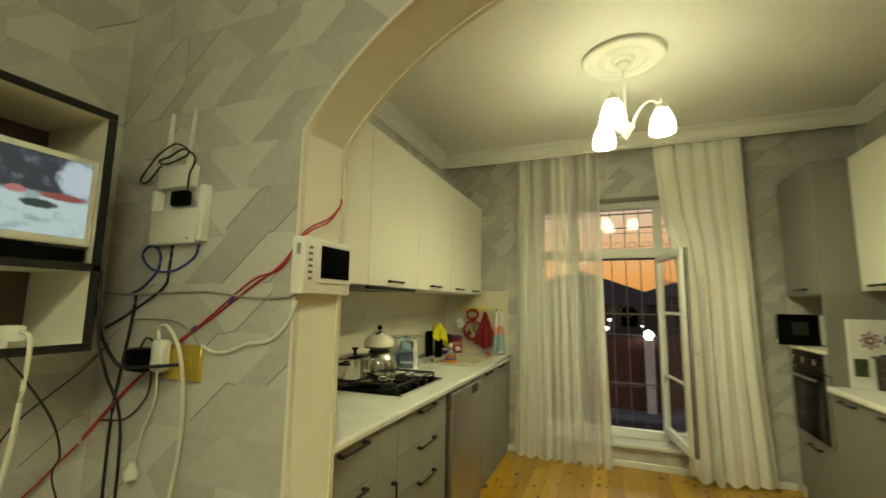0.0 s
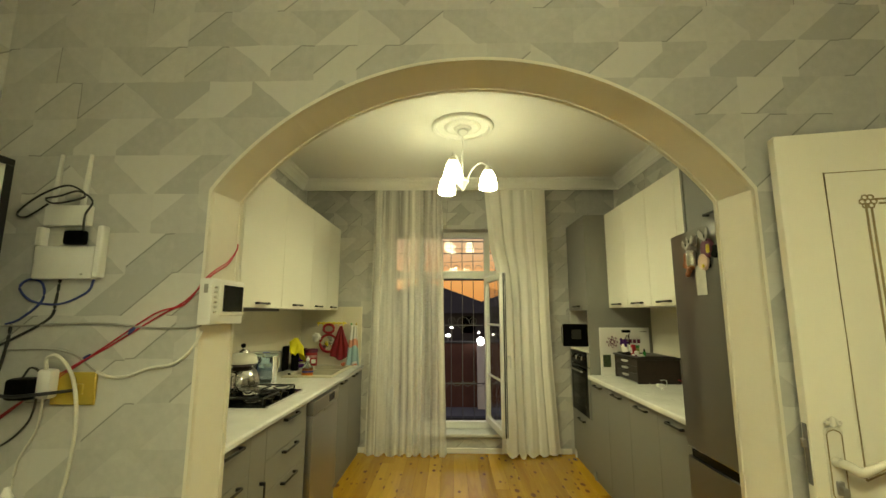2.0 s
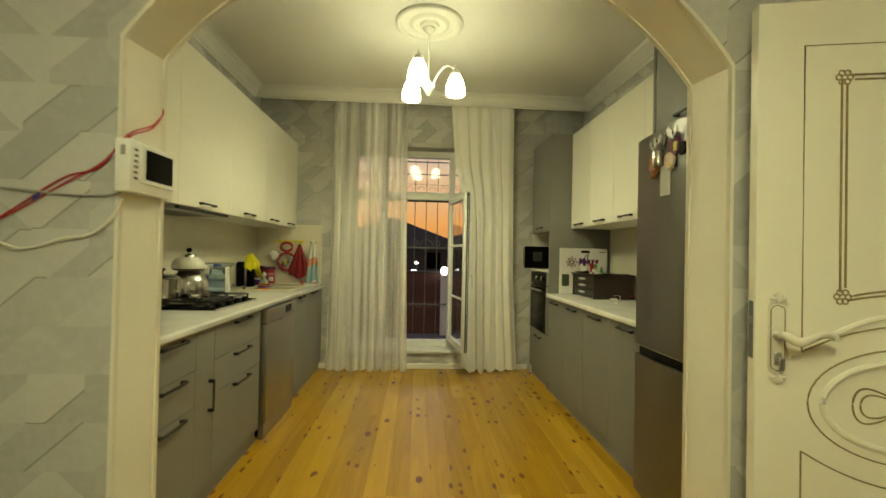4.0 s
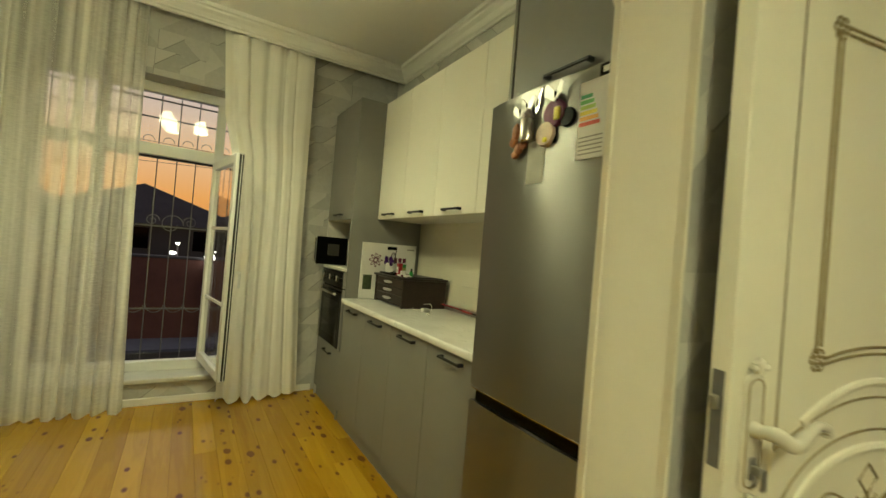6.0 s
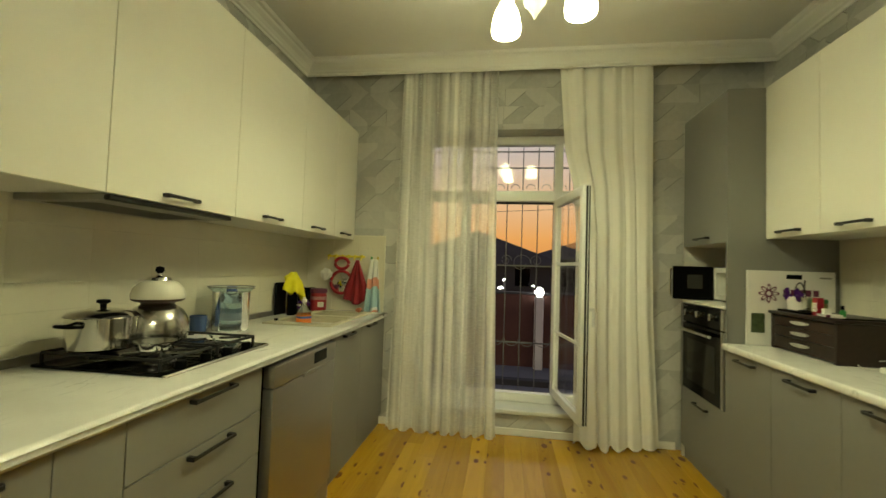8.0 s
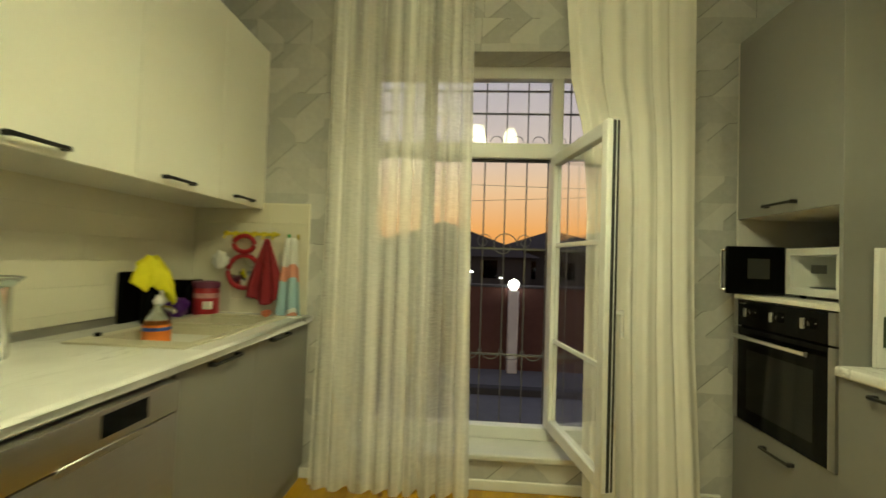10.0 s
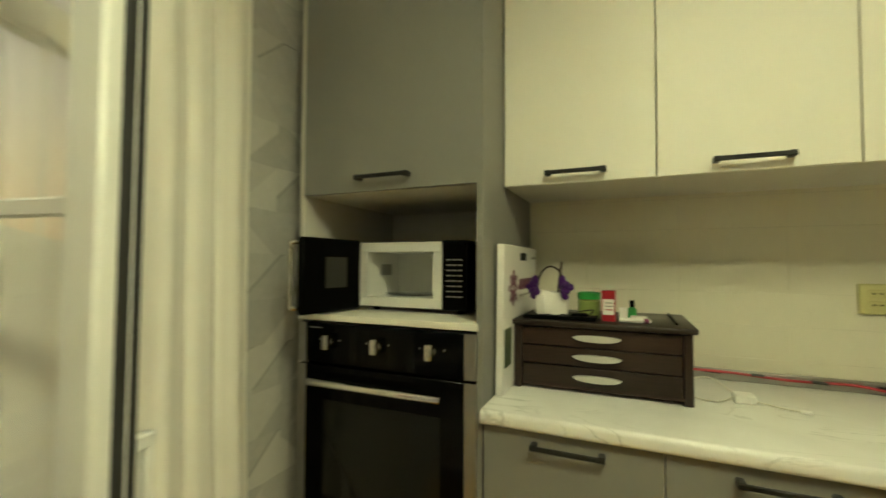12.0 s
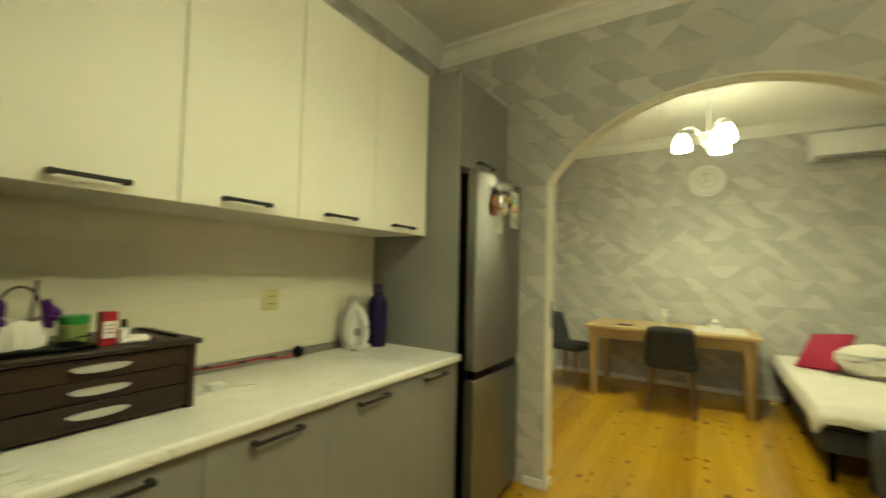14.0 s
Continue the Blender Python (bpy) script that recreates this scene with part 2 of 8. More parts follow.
def sheer_material(name, tint, cover, through_light, slub):
    """Thin curtain cloth: threads let light through between them; thicker slubs run across."""
    m = bpy.data.materials.new(name)
    m.use_nodes = True
    g = Nodes(m)
    n, l = g.n, g.l
    n.remove(n["Principled BSDF"])
    out = n["Material Output"]
    co = n.new("ShaderNodeTexCoord")
    mp = n.new("ShaderNodeMapping")
    mp.inputs["Scale"].default_value = (26.0, 26.0, 130.0)
    l.new(co.outputs["Object"], mp.inputs[0])
    nz = n.new("ShaderNodeTexNoise")
    nz.inputs["Scale"].default_value, nz.inputs["Detail"].default_value = 1.0, 4
    l.new(mp.outputs[0], nz.inputs[0])
    mp2 = n.new("ShaderNodeMapping")
    mp2.inputs["Scale"].default_value = (210.0, 90.0, 7.0)
    l.new(co.outputs["Object"], mp2.inputs[0])
    nz2 = n.new("ShaderNodeTexNoise")
    nz2.inputs["Scale"].default_value, nz2.inputs["Detail"].default_value = 1.0, 3
    l.new(mp2.outputs[0], nz2.inputs[0])
    mp3 = n.new("ShaderNodeMapping")
    mp3.inputs["Scale"].default_value = (13.0, 0.0, 0.25)
    l.new(co.outputs["Object"], mp3.inputs[0])
    nz3 = n.new("ShaderNodeTexNoise")
    nz3.inputs["Scale"].default_value, nz3.inputs["Detail"].default_value = 1.0, 2
    l.new(mp3.outputs[0], nz3.inputs[0])
    dense = g.op("ADD", g.op("MULTIPLY", g.op("SUBTRACT", nz.outputs[0], 0.5), 3.0 * slub), g.op("MULTIPLY", g.op("SUBTRACT", nz2.outputs[0], 0.5), 0.9 * slub))
    dense = g.op("ADD", g.op("ADD", dense, cover), g.op("MULTIPLY", g.op("SUBTRACT", nz3.outputs[0], 0.5), 1.55))
    dense = g.op("MINIMUM", g.op("MAXIMUM", dense, 0.05), 1.0)
    di = n.new("ShaderNodeBsdfDiffuse")
    tl = n.new("ShaderNodeBsdfTranslucent")
    tr = n.new("ShaderNodeBsdfTransparent")
    di.inputs[0].default_value = (*tint, 1)
    tl.inputs[0].default_value = (*tint, 1)
    a, c = n.new("ShaderNodeMixShader"), n.new("ShaderNodeMixShader")
    a.inputs[0].default_value = through_light
    l.new(di.outputs[0], a.inputs[1])
    l.new(tl.outputs[0], a.inputs[2])
    l.new(dense, c.inputs[0])
    l.new(tr.outputs[0], c.inputs[1])
    l.new(a.outputs[0], c.inputs[2])
    l.new(c.outputs[0], out.inputs[0])
    return m


M_PAPER = wallpaper_material()
M_PLASTER = mat("cream_plaster", (0.74, 0.70, 0.60), 0.55, var=0.03, scale=3, bump=0.12, bscale=40)
M_CEIL = mat("ceiling_paint", (0.80, 0.79, 0.75), 0.6, var=0.02, scale=2, bump=0.08, bscale=90)
M_TRIM = mat("white_trim", (0.80, 0.79, 0.75), 0.4, var=0.02, scale=6)
M_FLOOR = wood_material("varnished_pine", (0.335, 0.165, 0.007), (0.575, 0.335, 0.020), across=4.0, along=0.34, knots=0.64, rough=0.2)
M_SUB = mat("floor_underlay", (0.12, 0.07, 0.03), 0.8, var=0.1)
M_WHITE = mat("cream_lacquer", (0.80, 0.78, 0.69), 0.5, var=0.015, scale=3, bump=0.02, bscale=30)
M_GREY = mat("grey_lacquer", (0.215, 0.21, 0.195), 0.5, var=0.03, scale=4, bump=0.03, bscale=40)
M_CARCASS = mat("cabinet_carcass", (0.62, 0.60, 0.54), 0.5, var=0.03)
M_BLACK = mat("black_metal", (0.012, 0.012, 0.012), 0.42, var=0.15, scale=20, spec=0.3)
M_MARBLE = marble_material()
M_TILE = mat("cream_tile", (0.70, 0.66, 0.53), 0.16, var=0.03, scale=5, bump=0.03, bscale=8)
M_GROUT = mat("grout", (0.70, 0.66, 0.53), 0.7, var=0.03)
M_STEEL = mat("brushed_steel", (0.40, 0.39, 0.37), 0.42, metal=1.0, var=0.05, scale=5, stretch=(1, 1, 30), rvar=0.04)
M_DARKSTEEL = mat("dark_inox", (0.215, 0.21, 0.195), 0.32, metal=1.0, var=0.015, scale=1.2)
for _n in M_DARKSTEEL.node_tree.nodes:
    if _n.type == "BSDF_PRINCIPLED":   # brushed across: highlights run up and down
        _n.inputs["Anisotropic"].default_value, _n.inputs["Anisotropic Rotation"].default_value = 0.9, 0.25
        _t = M_DARKSTEEL.node_tree.nodes.new("ShaderNodeTangent")
        _t.direction_type, _t.axis = "RADIAL", "Z"
        M_DARKSTEEL.node_tree.links.new(_t.outputs[0], _n.inputs["Tangent"])
M_KETTLE = mat("satin_steel", (0.55, 0.54, 0.51), 0.22, metal=1.0, var=0.05, scale=12, rvar=0.05)
M_CHROME = mat("chrome", (0.75, 0.74, 0.71), 0.12, metal=1.0)
M_BLACKGLASS = mat("black_glass", (0.0015, 0.0015, 0.0015), 0.10, spec=0.08)
M_PVC = mat("white_pvc", (0.78, 0.78, 0.76), 0.33, var=0.02, scale=5)
M_GASKET = mat("rubber_gasket", (0.02, 0.02, 0.02), 0.7)
M_GLASS = glass("window_glass")
M_SHEER = sheer_material("sheer_curtain_cloth", (0.96, 0.945, 0.89), 0.57, 0.15, 0.09)
M_DRAPE = sheer_material("gathered_curtain_cloth", (0.93, 0.91, 0.84), 1.7, 0.12, 0.2)
M_STONE = mat("pale_sill_stone", (0.66, 0.65, 0.60), 0.3, var=0.1, scale=6, bump=0.05)
M_IRON = mat("painted_iron", (0.13, 0.125, 0.12), 0.5, var=0.1, scale=20)
M_SHADE = glow("lit_opal_glass", LAMP, KITCHEN_SHADE)
M_SHADE2 = glow("lit_opal_glass", LAMP, LIVING_SHADE)
M_BULB = glow("lit_bulb", LAMP, KITCHEN_BULB)
M_BULB2 = glow("lit_bulb", LAMP, LIVING_BULB)
M_DOOR = mat("cream_door_lacquer", (0.78, 0.75, 0.64), 0.3, var=0.02, scale=3, bump=0.03, bscale=20)
M_GOLD = mat("antique_gold_groove", (0.27, 0.21, 0.095), 0.5, metal=0.2, var=0.2, scale=30)
M_WHITEPLASTIC = mat("white_plastic", (0.75, 0.74, 0.70), 0.4, var=0.03, scale=12)
M_BLACKPLASTIC = mat("black_plastic", (0.0022, 0.0022, 0.002), 0.42, var=0.1, scale=15, spec=0.04)


# ---- building helpers ----
def link_mesh(name, bm, material, smooth=False):
    me = bpy.data.meshes.new(name)
    bmesh.ops.recalc_face_normals(bm, faces=bm.faces)
    bm.to_mesh(me)
    bm.free()
    if smooth:
        me.shade_smooth()
        me.set_sharp_from_angle(angle=radians(40))
    ob = new(name, me)
    for k in material if isinstance(material, (list, tuple)) else [material]:
        me.materials.append(k)
    return ob


def structure(name, bm, material, label, category, smooth=False):
    return tagged(link_mesh(name, bm, material, smooth), label, category, kind="structure")


def thing(name, base, label, category, group="", kind=""):
    """An Empty at a thing's base; its parts are modelled at their own places in the room."""
    ob = new(name)
    ob.empty_display_size = 0.05
    ob.matrix_basis = Matrix.Translation(base)
    return tagged(ob, label, category, group, kind)


def part(name, bm, material, parent, label="", smooth=True):
    ob = link_mesh(name, bm, material, smooth)
    ob.parent = parent
    if parent.type == "EMPTY":
        ob.matrix_parent_inverse = parent.matrix_basis.inverted()
    if label:
        ob["label"] = label
    return ob


def solo(name, bm, material, label, category, group="", kind="", smooth=True):
    return tagged(link_mesh(name, bm, material, smooth), label, category, group, kind)


def box(x0, x1, y0, y1, z0, z1, bevel=0.0, seg=1, bm=None, m=None):
    bm2 = bmesh.new()
    r = bmesh.ops.create_cube(bm2, size=1)
    for v in r["verts"]:
        v.co = Vector(((x0 + x1) / 2 + v.co.x * (x1 - x0), (y0 + y1) / 2 + v.co.y * (y1 - y0), (z0 + z1) / 2 + v.co.z * (z1 - z0)))
    if bevel:
        bmesh.ops.bevel(bm2, geom=list(bm2.edges), offset=bevel, segments=seg, affect="EDGES", profile=0.5)
    if m is not None:
        bm2.transform(m)
    return joined(bm, bm2)


def joined(bm, bm2):
    if bm is None:
        return bm2
    me = bpy.data.meshes.new("tmp")
    bm2.to_mesh(me)
    bm2.free()
    bm.from_mesh(me)
    bpy.data.meshes.remove(me)
    return bm


def tube(points, r, seg=8, bm=None, closed=False):
    """A round bar or cable along points."""
    bm2 = bmesh.new()
    pts = [Vector(p) for p in points]
    rings, up = [], Vector((0, 0, 1))
    count = len(pts)
    for i, p in enumerate(pts):
        a = pts[(i - 1) % count] if closed or i else p
        b = pts[(i + 1) % count] if closed or i < count - 1 else p
        d = (b - a).normalized() if (b - a).length else Vector((0, 0, 1))
        s = d.cross(up)
        if s.length < 0.05:
            s = d.cross(Vector((1, 0, 0)))
        s.normalize()
        w = d.cross(s)
        rr = r[i] if isinstance(r, (list, tuple)) else r
        rings.append([bm2.verts.new(p + rr * (math.cos(2 * math.pi * k / seg) * s + math.sin(2 * math.pi * k / seg) * w)) for k in range(seg)])
    for i in range(count if closed else count - 1):
        a, b = rings[i], rings[(i + 1) % count]
        for k in range(seg):
            bm2.faces.new((a[k], a[(k + 1) % seg], b[(k + 1) % seg], b[k]))
    if not closed:
        bm2.faces.new(rings[0])
        bm2.faces.new(list(reversed(rings[-1])))
    return joined(bm, bm2)


def curve_points(points, n=8):
    """Points of a smooth line through the given ones."""
    p = [Vector(q) for q in points]
    p = [2 * p[0] - p[1]] + p + [2 * p[-1] - p[-2]]
    out = []
    for i in range(1, len(p) - 2):
        for k in range(n):
            t = k / n
            a, b, c, d = p[i - 1], p[i], p[i + 1], p[i + 2]
            out.append(0.5 * (2 * b + (c - a) * t + (2 * a - 5 * b + 4 * c - d) * t * t + (3 * b - a - 3 * c + d) * t ** 3))
    out.append(p[-2])
    return out


def lathe(profile, centre, seg=24, bm=None, cap=True, m=None):
    """A turned shape: (radius, height) pairs round an upright axis."""
    bm2 = bmesh.new()
    rings = []
    for r, h in profile:
        rings.append([bm2.verts.new((max(r, 1e-4) * math.cos(2 * math.pi * k / seg), max(r, 1e-4) * math.sin(2 * math.pi * k / seg), h)) for k in range(seg)])
    for a, b in zip(rings, rings[1:]):
        for k in range(seg):
            bm2.faces.new((a[k], a[(k + 1) % seg], b[(k + 1) % seg], b[k]))
    if cap:
        bm2.faces.new(list(reversed(rings[0])))
        bm2.faces.new(rings[-1])
    bm2.transform(Matrix.Translation(centre) @ (m if m is not None else Matrix.Identity(4)))
    return joined(bm, bm2)


def extrude_outline(outline, plane, a, b, bm=None, bevel=0.0):
    """A closed outline of (u, v) in the plane 'xz', 'yz' or 'xy', swept from a to b across it."""
    bm2 = bmesh.new()
    at = {"xz": lambda u, v, w: (u, w, v), "yz": lambda u, v, w: (w, u, v), "xy": lambda u, v, w: (u, v, w)}[plane]
    f = [bm2.verts.new(at(u, v, a)) for u, v in outline]
    k = [bm2.verts.new(at(u, v, b)) for u, v in outline]
    n = len(outline)
    f1, f2 = bm2.faces.new(f), bm2.faces.new(list(reversed(k)))
    for i in range(n):
        bm2.faces.new((f[i], k[i], k[(i + 1) % n], f[(i + 1) % n]))
    if bevel:
        bmesh.ops.bevel(bm2, geom=[e for e in bm2.edges if e in set(f1.edges) | set(f2.edges)], offset=bevel, segments=1, affect="EDGES")
    return joined(bm, bm2)


# ---- the plan, in metres ----
XL, XR = -1.46, 2.09          # side walls of the kitchen
YA, YK = 1.332, 1.503         # living-room and kitchen faces of the arch wall
YB = 4.62                     # window wall
ZC = 2.95                     # kitchen ceiling
LXL, LXR, LYF, LZC = -1.48, 2.17, -1.75, 3.02   # living room
AX0, AX1, ASPR, AAPEX, AAPEXK = -0.618, 1.25, 1.895, 2.40, 2.372
AXG, AXF = -0.645, 1.285                   # jambs at the living-room face, slightly splayed
WX0, WX1, WZ0, WZ1 = -0.50, 1.12, 0.20, 2.42     # window opening


def arch_outline(steps=40, grow=0.0, ax0=AX0, ax1=AX1, apex=AAPEXK):
    """Springing line to springing line: a flat arc."""
    half, rise = (ax1 - ax0) / 2, apex - ASPR
    r = (half * half + rise * rise) / (2 * rise)
    cz, cx, th = apex - r, (ax0 + ax1) / 2, math.asin(half / r)
    return [(cx + (r + grow) * math.sin(-th + 2 * th * i / steps), cz + (r + grow) * math.cos(-th + 2 * th * i / steps)) for i in range(steps + 1)]


def arch_wall():
    """Paper on both faces, plaster in the opening."""
    bm = bmesh.new()
    x0, x1, top = LXL - 0.2, LXR + 0.2, LZC + 0.15
    for y, flip, ax0, ax1 in ((YA, 0, AXG, AXF), (YK, 1, AX0, AX1)):
        arc = arch_outline(ax0=ax0, ax1=ax1, apex=AAPEXK if flip else AAPEX)

        def face(c):
            vs = [bm.verts.new((u, y, v)) for u, v in c]
            f = bm.faces.new(vs if not flip else list(reversed(vs)))
            f.material_index = 0
        face([(x0, -0.05), (ax0, -0.05), (ax0, ASPR), (ax0, top), (x0, top)])
        face([(ax1, -0.05), (x1, -0.05), (x1, top), (ax1, top), (ax1, ASPR)])
        for a, b in zip(arc, arc[1:]):
            face([a, b, (b[0], top), (a[0], top)])
    fore = [(AXG, -0.05)] + arch_outline(ax0=AXG, ax1=AXF, apex=AAPEX) + [(AXF, -0.05)]
    back = [(AX0, -0.05)] + arch_outline() + [(AX1, -0.05)]
    for a, b, c, d in zip(fore, fore[1:], back[1:], back):
        f = bm.faces.new([bm.verts.new(p) for p in ((a[0], YA, a[1]), (b[0], YA, b[1]), (c[0], YK, c[1]), (d[0], YK, d[1]))])
        f.material_index = 1
    for xa in (x0, x1):
        bm.faces.new([bm.verts.new(p) for p in ((xa, YA, -0.05), (xa, YK, -0.05), (xa, YK, top), (xa, YA, top))])
    bm.faces.new([bm.verts.new(p) for p in ((x0, YA, top), (x1, YA, top), (x1, YK, top), (x0, YK, top))])
    bmesh.ops.remove_doubles(bm, verts=bm.verts, dist=1e-5)
    return structure("wall_arch", bm, [M_PAPER, M_PLASTER], "grey faceted wallpaper wall with a plastered archway", "wall")


arch_wall()


def arch_edging():
    """Thin plaster bead round the opening on both faces, slightly proud of the paper."""
    for y0, y1, ax0, ax1, top in ((YA - 0.004, YA + 0.014, AXG, AXF, AAPEX), (YK - 0.014, YK + 0.004, AX0, AX1, AAPEXK)):
        bm = bmesh.new()
        inner = [(ax0 + 0.004, 0.0)] + arch_outline(grow=-0.004, ax0=ax0, ax1=ax1, apex=top) + [(ax1 - 0.004, 0.0)]
        outer = [(ax0 - 0.009, 0.0)] + arch_outline(grow=0.009, ax0=ax0, ax1=ax1, apex=top) + [(ax1 + 0.009, 0.0)]
        rows = []
        for (a, b) in zip(inner, outer):
            rows.append([bm.verts.new(p) for p in ((a[0], y0, a[1]), (b[0], y0, b[1]), (b[0], y1, b[1]), (a[0], y1, a[1]))])
        for p, q in zip(rows, rows[1:]):
            for k in range(4):
                bm.faces.new((p[k], p[(k + 1) % 4], q[(k + 1) % 4], q[k]))
        structure("trim", bm, M_PLASTER, "narrow cream plaster edge round the archway", "trim", smooth=True)


arch_edging()
structure("wall_kitchen_left", box(XL - 0.2, XL, YK, YB + 0.3, -0.05, ZC + 0.15), M_PAPER, "kitchen side wall with grey faceted wallpaper", "wall")
structure("wall_kitchen_right", box(XR, XR + 0.2, YK, YB + 0.3, -0.05, ZC + 0.15), M_PAPER, "kitchen side wall with grey faceted wallpaper above tiles", "wall")


def window_wall():
    bm = None
    y1 = YB + 0.36
    for b in ((XL, WX0, -0.05, ZC + 0.15), (WX1, XR, -0.05, ZC + 0.15), (WX0, WX1, WZ1, ZC + 0.15), (WX0, WX1, -0.05, WZ0 - 0.035)):
        bm = box(b[0], b[1], YB, y1, b[2], b[3], bm=bm)
    return structure("wall_window", bm, M_PAPER, "window wall with grey faceted wallpaper", "wall")


window_wall()
structure("wall_living_left", box(LXL - 0.2, LXL, LYF - 0.2, YA, -0.05, LZC + 0.15), M_PAPER, "living room wall with grey faceted wallpaper", "wall")
structure("wall_living_far", box(LXL, LXR, LYF - 0.2, LYF, -0.05, LZC + 0.15), M_PAPER, "living room end wall with grey faceted wallpaper", "wall")
# the doorway in the right-hand wall, whose door stands open against the arch wall
_bm = box(LXR, LXR + 0.2, LYF - 0.2, 0.20, -0.05, LZC + 0.15)
_bm = box(LXR, LXR + 0.2, 1.075, YA, -0.05, LZC + 0.15, bm=_bm)
_bm = box(LXR, LXR + 0.2, 0.20, 1.075, 2.06, LZC + 0.15, bm=_bm)
structure("wall_living_right", _bm, M_PAPER, "living room wall with a doorway", "wall")
structure("wall_hall", box(LXR + 1.0, LXR + 1.1, -0.4, 2.0, -0.05, 3.1), M_PLASTER, "plain plaster wall of the hall", "wall")
structure("ceiling", box(XL - 0.1, XR + 0.1, YK, YB + 0.1, ZC, ZC + 0.12), M_CEIL, "smooth white plaster kitchen ceiling", "ceiling")
structure("ceiling_living", box(LXL - 0.1, LXR + 0.1, LYF - 0.1, YA, LZC, LZC + 0.1), M_CEIL, "smooth white plaster living room ceiling", "ceiling")
structure("floor", box(LXL - 0.1, LXR + 1.2, LYF - 0.1, YB + 0.02, -0.08, -0.02), M_SUB, "varnished pine floorboards over the whole floor", "floor")


def cornice(profile, x0, x1, y0, y1, zc, name, label):
    """A moulded cornice round a rectangular ceiling; profile: (out from the wall, down from the ceiling)."""
    bm = bmesh.new()
    rows = []
    for o, d in profile:
        rows.append([bm.verts.new(p) for p in ((x0 + o, y0 + o, zc - d), (x1 - o, y0 + o, zc - d), (x1 - o, y1 - o, zc - d), (x0 + o, y1 - o, zc - d))])
    for a, b in zip(rows, rows[1:]):
        for k in range(4):
            bm.faces.new((a[k], a[(k + 1) % 4], b[(k + 1) % 4], b[k]))
    return structure(name, bm, M_TRIM, label, "cornice")


PROFILE = [(0.0, 0.115), (0.012, 0.115), (0.016, 0.10), (0.03, 0.092), (0.034, 0.08), (0.05, 0.06), (0.075, 0.042), (0.08, 0.03), (0.10, 0.024), (0.105, 0.008), (0.105, 0.0)]
cornice(PROFILE, XL, XR, YK, YB - 0.155, ZC, "cornice", "white moulded plaster cornice")
cornice(PROFILE, LXL, LXR, LYF, YA, LZC, "cornice_living", "white moulded plaster cornice")
structure("trim_pelmet", box(XL, XR, YB - 0.175, YB - 0.155, ZC - 0.118, ZC, 0.003), M_TRIM, "white pelmet hiding the curtain rail", "pelmet")


def skirting(x0, x1, y0, y1):
    bm = box(x0, x1, y0, y1, 0, 0.055, 0.004)
    structure("baseboard", bm, M_TRIM, "low white skirting board", "baseboard")


skirting(XL + 0.66, XR - 0.6, YB - 0.016, YB)
skirting(LXL, LXR, LYF, LYF + 0.016)
skirting(LXL, LXL + 0.016, LYF + 0.016, YA - 0.016)
skirting(LXL, AXG - 0.012, YA - 0.016, YA)
skirting(AXF + 0.010, LXR, YA - 0.016, YA)
skirting(AX1 - 0.014, AX1 - 0.001, YK - 0.09, YK + 0.016)
skirting(AX1 + 0.012, AX1 + 0.14, YK, YK + 0.016)


# ---- window, grille and curtains ----
WY = 4.80   # room face of the window frame


def window():
    w = tagged(new("window_1"), "white plastic window with an open middle casement", "window", kind="structure")
    y0, y1 = WY, WY + 0.07
    bm = box(WX0, WX0 + 0.06, y0, y1, WZ0, WZ1, 0.004)
    for b in ((WX1 - 0.06, WX1, WZ0, WZ1), (WX0 + 0.06, WX1 - 0.06, WZ0, 0.275), (WX0 + 0.06, WX1 - 0.06, WZ1 - 0.075, WZ1), (WX0 + 0.06, WX1 - 0.06, 1.865, 1.955)):
        bm = box(b[0], b[1], y0 + 0.002, y1 - 0.002, b[2], b[3], 0.004, bm=bm)
    for a, b in ((-0.165, -0.09), (0.605, 0.67)):
        bm = box(a, b, y0 - 0.002, y1 + 0.002, 0.272, WZ1 - 0.072, 0.004, bm=bm)
    part("window_frame", bm, M_PVC, w)
    part("gasket", box(-0.088, 0.603, y0 + 0.03, y0 + 0.04, 1.845, 1.863), M_GASKET, w, "dark rubber seal under the transom")
    for x0, x1, z0, z1 in ((WX0 + 0.06, -0.165, 0.275, 1.865), (0.67, WX1 - 0.06, 0.275, 1.865), (WX0 + 0.06, -0.165, 1.955, WZ1 - 0.075), (-0.09, 0.605, 1.955, WZ1 - 0.075), (0.67, WX1 - 0.06, 1.955, WZ1 - 0.075)):
        p = part("pane", box(x0, x1, y0 + 0.03, y0 + 0.036, z0, z1), M_GLASS, w, smooth=False)
        p.visible_shadow = False
    part("window_sill", box(WX0 - 0.02, WX1 + 0.02, YB - 0.035, WY + 0.01, WZ0 - 0.033, WZ0, 0.006), M_STONE, w, "pale stone sill")
    part("ledge", box(WX0, WX1, WY + 0.07, YB + 0.40, WZ0 - 0.02, WZ0 + 0.01, 0.003), M_STONE, w, "outside ledge")


window()


